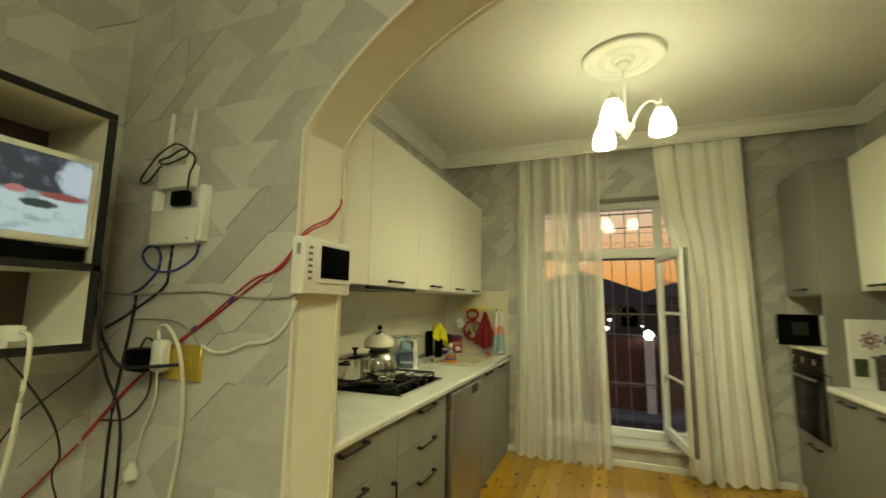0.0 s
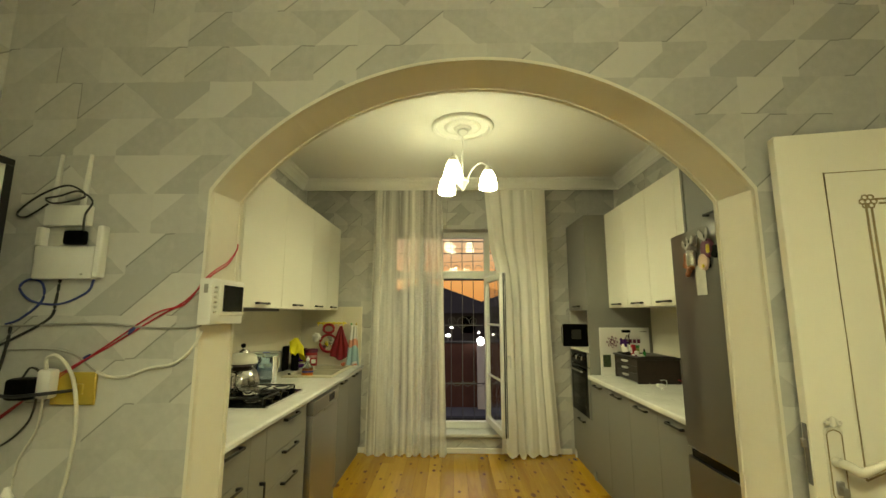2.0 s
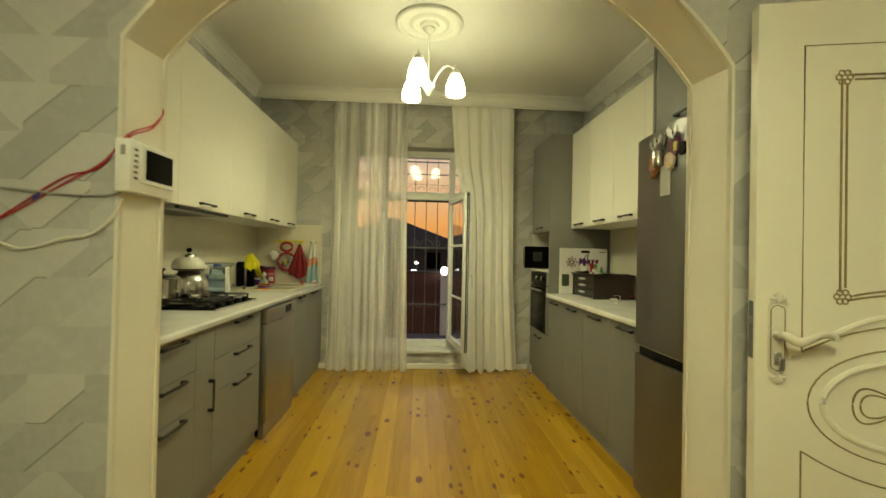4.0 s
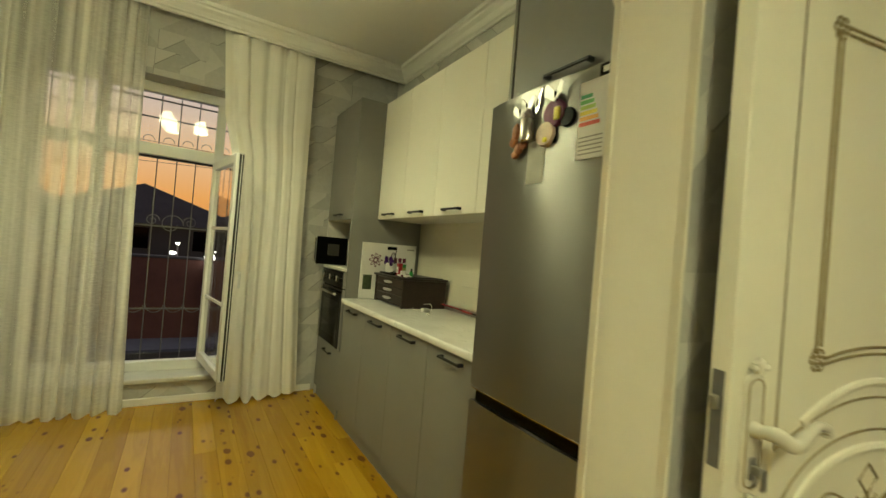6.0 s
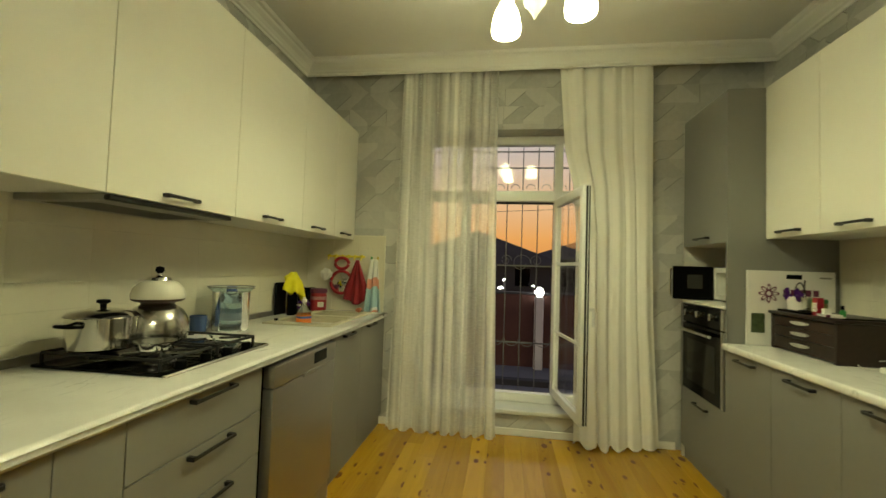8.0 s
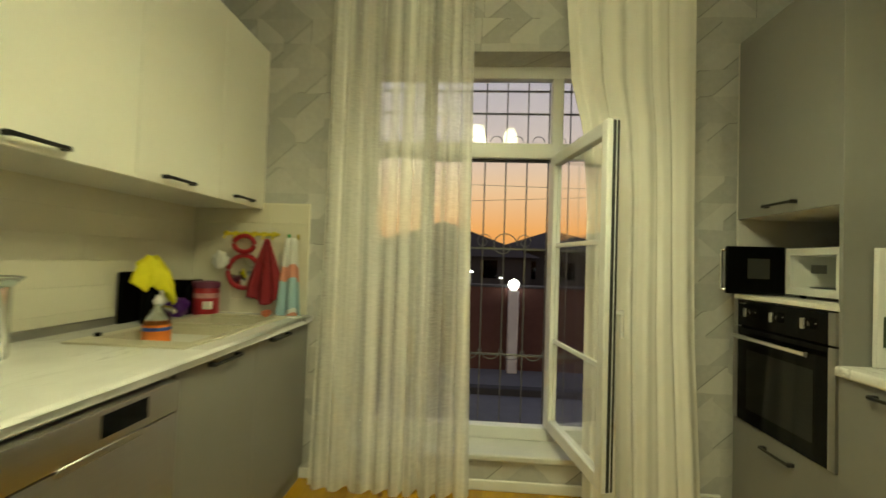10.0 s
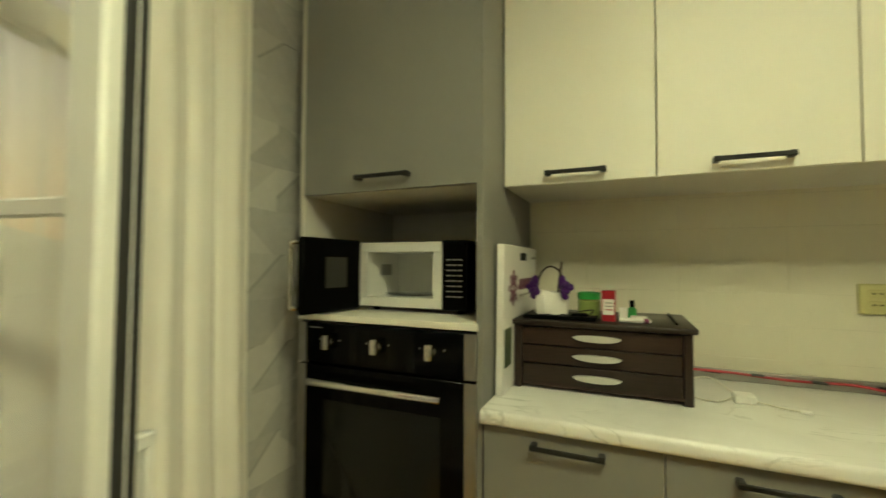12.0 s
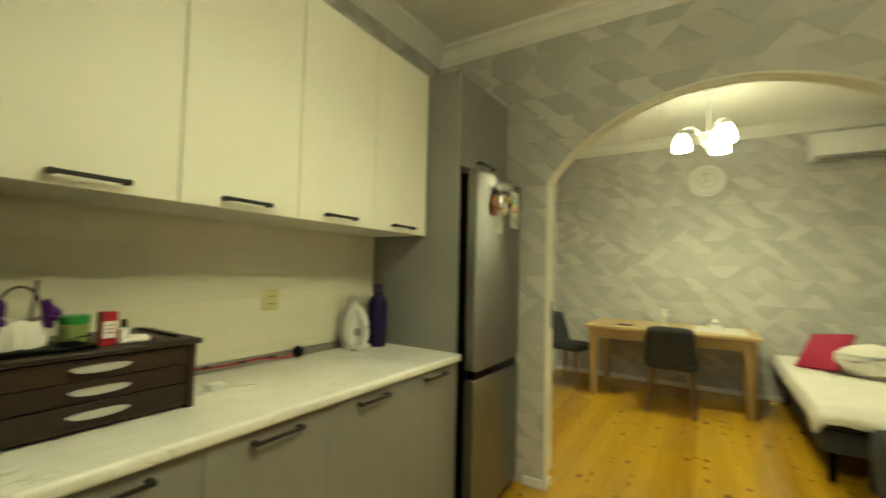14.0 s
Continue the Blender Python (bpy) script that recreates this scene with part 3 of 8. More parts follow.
def casement():
    """The open sash, hinged on the mullion and swung into the room."""
    t = thing("window_casement", (0.62, 4.80, 0.29), "open white casement with glazing bars, swung into the room", "window")
    hinge, far = Vector((0.625, 4.79, 0)), Vector((0.735, 4.10, 0))
    d = (far - hinge).normalized()
    ang = math.atan2(d.y, d.x)
    m = Matrix.Translation(hinge) @ Matrix.Rotation(ang, 4, "Z")
    w, z0, z1, th = (far - hinge).length, 0.285, 1.872, 0.027
    bm = box(0, 0.056, -th, th, z0, z1, 0.005, m=m)
    bm = box(w - 0.056, w, -th, th, z0, z1, 0.005, bm=bm, m=m)
    bm = box(0.056, w - 0.056, -th + 0.001, th - 0.001, z0, z0 + 0.065, 0.005, bm=bm, m=m)
    bm = box(0.056, w - 0.056, -th + 0.001, th - 0.001, z1 - 0.065, z1, 0.005, bm=bm, m=m)
    f = part("sash_frame", bm, M_PVC, t)
    g = part("pane", box(0.056, w - 0.056, -0.004, 0.004, z0 + 0.065, z1 - 0.065, m=m), M_GLASS, t, smooth=False)
    g.visible_shadow = False
    for z in (0.80, 1.345):
        part("glazing_bar", box(0.056, w - 0.056, -0.010, 0.010, z - 0.012, z + 0.012, 0.003, m=m), M_PVC, t)
    part("seal", box(w - 0.004, w + 0.006, -0.004, 0.008, z0 + 0.01, z1 - 0.01, m=m), M_GASKET, f, "dark seal and lock strip on the free edge")
    part("seal", box(w + 0.0, w + 0.004, 0.016, 0.024, z0 + 0.01, z1 - 0.01, m=m), M_GASKET, f, "dark seal and lock strip on the free edge")
    bm = box(w - 0.045, w - 0.02, th, th + 0.012, 0.98, 1.05, 0.003, m=m)
    bm = box(w - 0.042, w - 0.023, th + 0.010, th + 0.05, 1.03, 1.05, 0.003, bm=bm, m=m)
    bm = box(w - 0.042, w - 0.023, th + 0.035, th + 0.05, 0.93, 1.05, 0.004, bm=bm, m=m)
    part("handle", bm, M_PVC, f, "white plastic window handle")


casement()


def grille():
    t = thing("window_grille", (0.31, 5.0, WZ0), "wrought iron security bars with scrolls outside the window", "window grille")
    y = 4.96
    x = WX0 + 0.055
    while x < WX1:
        part("bar", tube([(x, y, WZ0 + 0.02), (x, y, WZ1)], 0.0048, 6), M_IRON, t)
        x += 0.1325
    for z in (0.66, 1.325, 2.185, 2.33):
        part("rail", box(WX0, WX1, y - 0.004, y + 0.004, z - 0.006, z + 0.006), M_IRON, t)

    def spiral(cx, cz, r0, r1, turns, start, sign):
        return [(cx + (r0 + (r1 - r0) * i / 30) * math.cos(start + sign * turns * 2 * math.pi * i / 30), y - 0.012, cz + (r0 + (r1 - r0) * i / 30) * math.sin(start + sign * turns * 2 * math.pi * i / 30)) for i in range(31)]
    for cx in (-0.18, 0.35, 0.88):
        part("scroll", tube(spiral(cx, 1.345, 0.085, 0.04, 1.0, 0, 1), 0.0035, 6), M_IRON, t)
        part("scroll", tube(spiral(cx - 0.13, 1.37, 0.05, 0.012, 1.4, 0, 1), 0.003, 6), M_IRON, t)
        part("scroll", tube(spiral(cx + 0.13, 1.37, 0.05, 0.012, 1.4, math.pi, -1), 0.003, 6), M_IRON, t)
    for k in range(12):
        cx = WX0 + 0.12 + 0.1325 * k
        part("scroll", tube(spiral(cx, 0.69, 0.058, 0.058, 0.5, math.pi, 1), 0.0028, 6), M_IRON, t)
        part("scroll", tube(spiral(cx, 2.0, 0.04, 0.035, 0.5, 0, 1), 0.0028, 6), M_IRON, t)


grille()


def curtain(name, left, right, y, z0, z1, folds, depth, material, label, seed, flare=0.0, uneven=0.6, nu=190, nz=40):
    """Hanging cloth: left(z) and right(z) give its edges; folds widen and drift on the way down."""
    rng = random.Random(seed)
    ph = [rng.uniform(0, 6.28) for _ in range(8)]
    bm = bmesh.new()
    rows = []
    for j in range(nz + 1):
        h = j / nz
        z = z1 + (z0 - z1) * h
        row = []
        for i in range(nu + 1):
            s = i / nu
            warp = s + uneven * (0.05 * math.sin(5 * s + ph[0] + 1.1 * h) + 0.022 * math.sin(13 * s + ph[1] - 1.7 * h))
            x = left(z) + (right(z) - left(z)) * (s + 0.011 * math.sin(2 * math.pi * folds * warp + 1.4))
            a = depth * (0.5 + 0.5 * h) * (0.62 + 0.38 * math.sin(6 * s + ph[2] + 0.9 * h))
            yy = y + a * math.sin(2 * math.pi * folds * warp) + 0.22 * a * math.sin(2 * math.pi * folds * 2.3 * warp + ph[3] + h)
            yy += flare * h * h * math.sin(4 * s + ph[4])
            zz = z + (0.012 * math.sin(2 * math.pi * folds * warp + 1) + 0.01 * math.sin(31 * s) if j == nz else 0)
            row.append(bm.verts.new((x, yy, zz)))
        rows.append(row)
    for a, b in zip(rows, rows[1:]):
        for i in range(nu):
            bm.faces.new((a[i], a[i + 1], b[i + 1], b[i]))
    t = thing(name, ((left(z0) + right(z0)) / 2, y, z0), label, "curtain")
    part("cloth", bm, material, t)
    bm = tube([(left(z0) + (right(z0) - left(z0)) * i / 40, y, z1 + 0.006) for i in range(41)], 0.005, 6)
    part("heading_tape", bm, M_WHITEPLASTIC, t)
    return t


def lerp(points):
    """A straight-line table: z, value pairs from the top down."""
    def f(z):
        for (za, a), (zb, b) in zip(points, points[1:]):
            if z >= zb:
                return a + (b - a) * (za - z) / (za - zb)
        return points[-1][1]
    return f


curtain("sheer_curtain", lerp([(2.85, -0.640), (1.4, -0.657), (0.0, -0.70)]), lerp([(2.85, 0.118), (1.4, 0.134), (0.0, 0.165)]), 4.50, 0.008, 2.85, 9, 0.026, M_SHEER, "long sheer cream linen curtain hanging from the ceiling pelmet", 4)
curtain("drawn_curtain", lerp([(2.85, 0.585), (2.2, 0.635), (1.95, 0.70), (1.6, 0.735), (0.0, 0.735)]), lerp([(2.85, 1.268), (1.45, 1.285), (0.9, 1.30), (0.0, 1.355)]), 4.50, 0.02, 2.85, 5, 0.042, M_DRAPE, "cream curtain pushed aside in thick folds", 11, flare=0.035, uneven=1.0)
structure("trim_curtain_rail", box(XL + 0.05, XR - 0.05, 4.488, 4.512, 2.86, 2.88), M_WHITEPLASTIC, "white curtain rail behind the pelmet", "curtain rail")


# ---- cabinets ----
def bar_handle(bm, a, b, out, r=0.006):
    """A flat black bar on two feet, from a to b, standing off along out."""
    a, b, o = Vector(a), Vector(b), Vector(out)
    d = (b - a).normalized()
    s = d.cross(o.normalized())
    m = Matrix(((d.x, s.x, o.normalized().x, 0), (d.y, s.y, o.normalized().y, 0), (d.z, s.z, o.normalized().z, 0), (0, 0, 0, 1)))
    n = (b - a).length
    bm = box(0, n, -r, r, o.length - 0.008, o.length, 0.002, bm=bm, m=Matrix.Translation(a) @ m)
    for k in (0.0, n - 0.016):
        bm = box(k, k + 0.016, -r * 1.25, r * 1.25, 0, o.length - 0.002, 0.002, bm=bm, m=Matrix.Translation(a) @ m)
    return bm


def front(parent, side, y0, y1, z0, z1, xf, material, handle=None, name="door"):
    """A slab front facing the aisle; side +1 faces +x, -1 faces -x. handle: (y0, y1, z) or ('v', y, z0, z1)."""
    th = 0.018
    x0, x1 = (xf - th, xf) if side > 0 else (xf, xf + th)
    d = part(name, box(x0, x1, y0 + 0.0015, y1 - 0.0015, z0 + 0.0015, z1 - 0.0015, 0.0015), material, parent)
    if handle:
        o = (0.03 * side, 0, 0)
        if handle[0] == "v":
            a, b = (xf, handle[1], handle[2]), (xf, handle[1], handle[3])
        else:
            a, b = (xf, handle[0], handle[2]), (xf, handle[1], handle[2])
        part("handle", bar_handle(None, a, b, o), M_BLACK, d, "black bar handle")
    return d


def carcass(parent, x0, x1, y0, y1, z0, z1, side, open_front=True, material=None):
    """Five boards: the front is left to the doors."""
    b = 0.016
    material = material or M_CARCASS
    bm = box(x0, x1, y0, y0 + b, z0, z1)
    bm = box(x0, x1, y1 - b, y1, z0, z1, bm=bm)
    bm = box(x0, x1, y0 + b, y1 - b, z0, z0 + b, bm=bm)
    bm = box(x0, x1, y0 + b, y1 - b, z1 - b, z1, bm=bm)
    xb = (x0, x0 + 0.006) if side > 0 else (x1 - 0.006, x1)
    bm = box(xb[0], xb[1], y0 + b, y1 - b, z0 + b, z1 - b, bm=bm)
    return part("body", bm, material, parent, smooth=False)


UZ0, UZ1 = 1.515, 2.41      # wall cabinets
CT = 0.905                  # worktop
FZ1 = 0.866                 # top of the base fronts
RXU, RXB = 1.70, 1.49       # right-hand fronts: wall and base cabinets
LXU, LXB = -1.05, -0.757    # left-hand fronts


def wall_unit(y0, y1, side, xf, handle=True, hy=None, lift=0.0):
    label = "cream lacquered wall cabinet with a black bar handle" if handle else "cream lacquered wall cabinet beside the arch"
    t = thing("wall_cabinet", (xf, (y0 + y1) / 2, UZ0 + lift), label, "cabinet", "wall cabinets")
    if side > 0:
        carcass(t, XL + 0.002, xf - 0.02, y0 + 0.0005, y1 - 0.0005, UZ0 + lift + 0.003, UZ1, side)
    else:
        carcass(t, xf + 0.02, XR - 0.002, y0 + 0.0005, y1 - 0.0005, UZ0 + lift + 0.003, UZ1, side)
    c = hy if hy else (y0 + y1) / 2
    front(t, side, y0, y1, UZ0 + lift, UZ1, xf, M_WHITE, (c - 0.085, c + 0.085, UZ0 + lift + 0.031) if handle else None)


def base_unit(y0, y1, side, xf, rows, name="base_cabinet", label="grey lacquered base cabinet with black bar handles"):
    t = thing(name, (xf, (y0 + y1) / 2, 0), label, "cabinet", "base cabinets")
    a, b = (XL + 0.002, xf - 0.02) if side > 0 else (xf + 0.02, XR - 0.002)
    carcass(t, a, b, y0 + 0.0005, y1 - 0.0005, 0.08, CT - 0.04, side)
    pl = (xf - 0.035, xf - 0.02) if side > 0 else (xf + 0.02, xf + 0.035)
    part("plinth", box(pl[0], pl[1], y0, y1, 0.0, 0.082), M_GREY, t)
    for z0, z1, h in rows:
        front(t, side, y0, y1, z0, z1, xf, M_GREY, h, "door" if z1 - z0 > 0.5 else "drawer_front")


# right-hand run
for k in range(4):
    y1 = 3.90 - 0.4245 * k
    wall_unit(y1 - 0.4245, y1, -1, RXU)
RB = (3.898, 3.48, 3.055, 2.63, 2.19)
for a, b in zip(RB, RB[1:]):
    c = (a + b) / 2
    base_unit(b, a, -1, RXB, [(0.085, FZ1, (c - 0.088, c + 0.084, FZ1 - 0.033))])


def worktop(name, x0, x1, y0, y1, front_side, label, hole=None):
    t = thing(name, ((x0 + x1) / 2, (y0 + y1) / 2, CT - 0.038), label, "worktop")
    bm = None
    pieces = [(x0, x1, y0, y1)] if not hole else [(x0, x1, y0, hole[2]), (x0, x1, hole[3], y1), (x0, hole[0], hole[2], hole[3]), (hole[1], x1, hole[2], hole[3])]
    for p in pieces:
        bm = box(*p, CT - 0.038, CT, bm=bm)
    bmesh.ops.remove_doubles(bm, verts=bm.verts, dist=1e-5)
    xf = x1 if front_side > 0 else x0
    ed = [e for e in bm.edges if all(abs(v.co.x - xf) < 1e-4 for v in e.verts) and abs(e.verts[0].co.z - e.verts[1].co.z) < 1e-4]
    bmesh.ops.bevel(bm, geom=ed, offset=0.012, segments=4, affect="EDGES", profile=0.5)
    part("slab", bm, M_MARBLE, t)
    return t


wt = worktop("worktop", 1.468, XR - 0.012, 2.19, 3.90, -1, "white marble-look worktop with a rounded front edge")
part("upstand", box(XR - 0.03, XR - 0.012, 2.19, 3.90, CT, CT + 0.035, 0.004), M_STEEL, wt, "grey metal wall strip")


# the tall oven housing
def tall_housing():
    t = thing("oven_housing", (1.5, 4.21, 0), "tall grey cabinet with an open microwave niche", "cabinet")
    xf, y0, y1 = 1.497, 3.902, 4.53
    part("side_panel", box(xf, XR - 0.002, y0, y0 + 0.018, 0, UZ1, 0.001), M_GREY, t, smooth=False)
    part("side_panel", box(xf + 0.004, XR - 0.002, y1 - 0.018, y1, 0, UZ1, 0.001), M_CARCASS, t, smooth=False)
    part("back_panel", box(XR - 0.02, XR - 0.006, y0 + 0.018, y1 - 0.018, 0.1, UZ1), M_CARCASS, t, smooth=False)
    part("top_board", box(xf + 0.02, XR - 0.02, y0 + 0.018, y1 - 0.018, UZ1 - 0.018, UZ1), M_GREY, t, smooth=False)
    part("niche_roof", box(xf + 0.02, XR - 0.02, y0 + 0.018, y1 - 0.018, 1.495, 1.513), M_CARCASS, t, smooth=False)
    part("niche_shelf", box(xf - 0.006, XR - 0.02, y0 + 0.012, y1 - 0.004, 1.098, 1.118, 0.002), M_WHITE, t, "white niche shelf")
    part("plinth", box(xf + 0.02, xf + 0.035, y0, y1, 0, 0.082), M_GREY, t)
    front(t, -1, y0 + 0.014, y1 - 0.016, 1.494, UZ1, xf, M_GREY, (4.12, 4.30, 1.535))
    front(t, -1, y0 + 0.014, y1, 0.085, 0.505, xf, M_GREY, (4.12, 4.30, 0.44), "drawer_front")


tall_housing()


def fridge_housing():
    t = thing("fridge_housing", (1.51, 1.86, 0), "tall grey panel and cabinet built round the fridge", "cabinet")
    part("side_panel", box(1.505, XR - 0.002, 2.17, 2.189, 0, UZ1, 0.001), M_GREY, t, smooth=False)
    part("body", box(1.53, XR - 0.002, 1.52, 2.17, 1.90, UZ1), M_CARCASS, t, smooth=False)
    front(t, -1, 1.56, 2.17, 1.90, UZ1, 1.51, M_GREY, (1.776, 1.975, 1.95))


fridge_housing()


def fridge():
    t = thing("fridge", (1.72, 1.86, 0), "tall dark inox fridge freezer with magnets on its door", "fridge")
    y0, y1, xf = 1.565, 2.158, 1.40
    part("body", box(xf + 0.065, XR - 0.05, y0 + 0.004, y1 - 0.004, 0.03, 1.855, 0.006), M_BLACKPLASTIC, t)

    def door(z0, z1, name):
        out = []
        n = 12
        for i in range(n + 1):
            s = i / n
            out.append((xf + 0.012 * (2 * s - 1) ** 2, y0 + (y1 - y0) * s))
        out += [(xf + 0.06, y1), (xf + 0.06, y0)]
        return part(name, extrude_outline(out, "xy", z0, z1, bevel=0.004), M_DARKSTEEL, t)
    up = door(0.815, 1.868, "fridge_door")
    lo = door(0.06, 0.762, "freezer_door")
    part("handle_groove", box(xf + 0.018, xf + 0.06, y0 + 0.01, y1 - 0.03, 0.763, 0.814), M_BLACKGLASS, t, "black recessed grip between the doors")
    part("grip_edge", box(xf + 0.004, xf + 0.014, y0 + 0.02, y1 - 0.02, 0.808, 0.8145, 0.002), M_CHROME, up, "bright grip edge")
    for yy in (y0 + 0.05, y1 - 0.05):
        part("foot", lathe([(0.02, 0), (0.02, 0.04)], (xf + 0.12, yy, 0), 10), M_BLACKPLASTIC, t)


fridge()

# left-hand run
LU = (1.52, 2.38, 3.03, 3.69, 4.19, 4.618)
for k, (a, b) in enumerate(zip(LU, LU[1:])):
    wall_unit(a, b, 1, LXU, handle=k > 0, hy=(None, 2.685, 3.335, 3.895, 4.385)[k], lift=-0.02)
DR = [(0.690, FZ1), (0.520, 0.690), (0.085, 0.520)]
base_unit(1.52, 2.03, 1, LXB, [(a, b, (1.73, 1.92, b - 0.02)) for a, b in DR], "drawer_cabinet", "grey lacquered drawer cabinet with three black bar handles")
base_unit(2.03, 2.212, 1, LXB, [(0.085, FZ1, ("v", 2.16, 0.45, 0.61))], "narrow_cabinet", "narrow grey pull-out cabinet with an upright black handle")
base_unit(2.212, 2.835, 1, LXB, [(a, b, (2.43, 2.64, b - 0.02)) for a, b in DR], "drawer_cabinet", "grey lacquered drawer cabinet with three black bar handles")
base_unit(3.53, 4.03, 1, LXB, [(0.085, FZ1, (3.695, 3.872, FZ1 - 0.016))])
base_unit(4.03, 4.60, 1, LXB, [(0.085, FZ1, (4.14, 4.325, FZ1 - 0.014))])
wt2 = worktop("worktop", XL + 0.012, -0.735, 1.507, 4.615, 1, "white marble-look worktop with hob and sink let in", hole=(-1.26, -0.84, 3.68, 4.48))
part("upstand", box(XL + 0.012, XL + 0.03, 1.507, 4.615, CT, CT + 0.035, 0.004), M_STEEL, wt2, "grey metal wall strip")


def dishwasher():
    t = thing("dishwasher", (-1.05, 3.18, 0), "freestanding stainless steel dishwasher under the worktop", "dishwasher")
    y0, y1, xf = 2.865, 3.50, -0.722
    part("body", box(XL + 0.05, xf - 0.05, y0 + 0.006, y1 - 0.006, 0.02, 0.85), M_BLACKPLASTIC, t)
    d = part("door", box(xf - 0.05, xf, y0, y1, 0.11, 0.762, 0.005, 2), M_STEEL, t)
    part("kickplate", box(xf - 0.045, xf - 0.012, y0, y1, 0.0, 0.105), M_STEEL, t)
    p = part("control_panel", box(xf - 0.05, xf + 0.004, y0, y1, 0.766, 0.858, 0.006, 2), M_STEEL, t)
    part("grip", box(xf - 0.012, xf + 0.006, y0 + 0.26, y0 + 0.50, 0.748, 0.770, 0.004), M_STEEL, d, "brushed recessed door grip")
    part("display", box(xf, xf + 0.0055, y0 + 0.365, y0 + 0.51, 0.79, 0.845), M_BLACKGLASS, p, "black glass display")


dishwasher()


# ---- wall tiles ----
def tiles(name, parent_label, xw, side, y0, y1, z0, z1):
    """Cream tiles on a grout bed, along a side wall."""
    xb = (xw, xw + 0.005) if side > 0 else (xw - 0.005, xw)
    bed = structure(name, box(xb[0], xb[1], y0, y1, z0, z1), M_GROUT, parent_label, "tiled wall")
    w, h = 0.30, 0.105
    y = y0
    while y < y1 - 0.02:
        e = min(y + w, y1)
        z = z0
        while z < z1 - 0.02:
            f = min(z + h, z1)
            xs = (xw + 0.004, xw + 0.0105) if side > 0 else (xw - 0.0105, xw - 0.004)
            part("tile", box(xs[0], xs[1], y + 0.0002, e - 0.0002, z + 0.0002, f - 0.0002, 0.0003), M_TILE, bed, smooth=False)
            z = f
        y = e
    return bed


tiles("wall_tiles_left", "glossy cream tiles above the worktop", XL, 1, YK + 0.002, YB - 0.002, CT - 0.03, UZ0 + 0.02)
tiles("wall_tiles_right", "glossy cream tiles above the worktop", XR, -1, 2.19, 3.90, CT - 0.03, UZ0 + 0.02)
_bed = structure("wall_tiles_corner", box(XL + 0.011, -0.775, YB - 0.005, YB, CT - 0.03, UZ0 + 0.02), M_GROUT, "glossy cream tiles beside the window", "tiled wall")
for k in range(6):
    for j in range(3):
        part("tile", box(XL + 0.011 + 0.2247 * j, XL + 0.2347 + 0.2247 * j, YB - 0.0105, YB - 0.004, CT - 0.03 + 0.1085 * k, CT - 0.03 + 0.1085 * k + 0.107, 0.0008), M_TILE, _bed, smooth=False)


# ---- ceiling lights ----
def chandelier(cx, cy, zc, turn, name_label, bulb, opal, drop=0.468):
    bm = lathe([(0.25, 0.0), (0.25, -0.010), (0.243, -0.020), (0.228, -0.026), (0.212, -0.022), (0.205, -0.010), (0.15, -0.008), (0.14, -0.018), (0.122, -0.024), (0.106, -0.014), (0.072, -0.012), (0.064, -0.026), (0.035, -0.036), (0.001, -0.036)], (cx, cy, zc), 56, cap=False)
    structure("trim_ceiling_rose", bm, M_CEIL, "round moulded plaster ceiling rose", "ceiling rose", smooth=True)
    t = thing("chandelier", (cx, cy, zc - 0.036), name_label, "ceiling lamp")
    hub = zc - drop
    part("canopy", lathe([(0.045, -0.037), (0.045, -0.05), (0.02, -0.075), (0.006, -0.08)], (cx, cy, zc), 20), M_WHITEPLASTIC, t)
    part("rod", tube([(cx, cy, zc - 0.07), (cx, cy, hub + 0.03)], 0.006, 10), M_WHITEPLASTIC, t)
    part("hub", lathe([(0.003, -0.072), (0.007, -0.062), (0.012, -0.052), (0.034, -0.016), (0.05, 0.002), (0.05, 0.012), (0.03, 0.024), (0.012, 0.05)], (cx, cy, hub), 24), M_WHITEPLASTIC, t)
    for k in range(3):
        a = radians(turn + 120 * k)
        def at(r, z):
            return (cx + r * math.cos(a), cy + r * math.sin(a), hub + z)
        arm = part("arm", tube(curve_points([at(0.03, 0.01), at(0.07, 0.10), at(0.13, 0.165), at(0.19, 0.155), at(0.205, 0.12)], 6), 0.007, 8), M_WHITEPLASTIC, t)
        part("finial", lathe([(0.007, 0.138), (0.004, 0.150), (0.006, 0.158), (0.002, 0.185)], at(0.205, 0), 10), M_WHITEPLASTIC, arm)
        part("holder", lathe([(0.010, 0.145), (0.024, 0.136), (0.038, 0.112), (0.040, 0.104), (0.036, 0.104)], at(0.205, 0), 20), M_WHITEPLASTIC, arm)
        prof = [(0.022, 0.106), (0.034, 0.102), (0.052, 0.075), (0.066, 0.03), (0.072, -0.01), (0.070, -0.04), (0.066, -0.043), (0.068, -0.01), (0.062, 0.03), (0.048, 0.07), (0.03, 0.1)]
        part("shade", lathe(prof, at(0.205, 0), 24, cap=False), opal, arm, "glowing opal glass tulip shade")
        part("bulb", lathe([(0.004, 0.02), (0.022, 0.008), (0.03, -0.012), (0.024, -0.03), (0.004, -0.037)], at(0.205, 0.005), 16), bulb, arm, "lit bulb")


chandelier(0.31, 3.09, ZC, 8, "white three-armed chandelier with lit opal glass shades", M_BULB, M_SHADE)
chandelier(0.38, -0.2, LZC, 5, "white three-armed chandelier with lit opal glass shades", M_BULB2, M_SHADE2, 0.535)


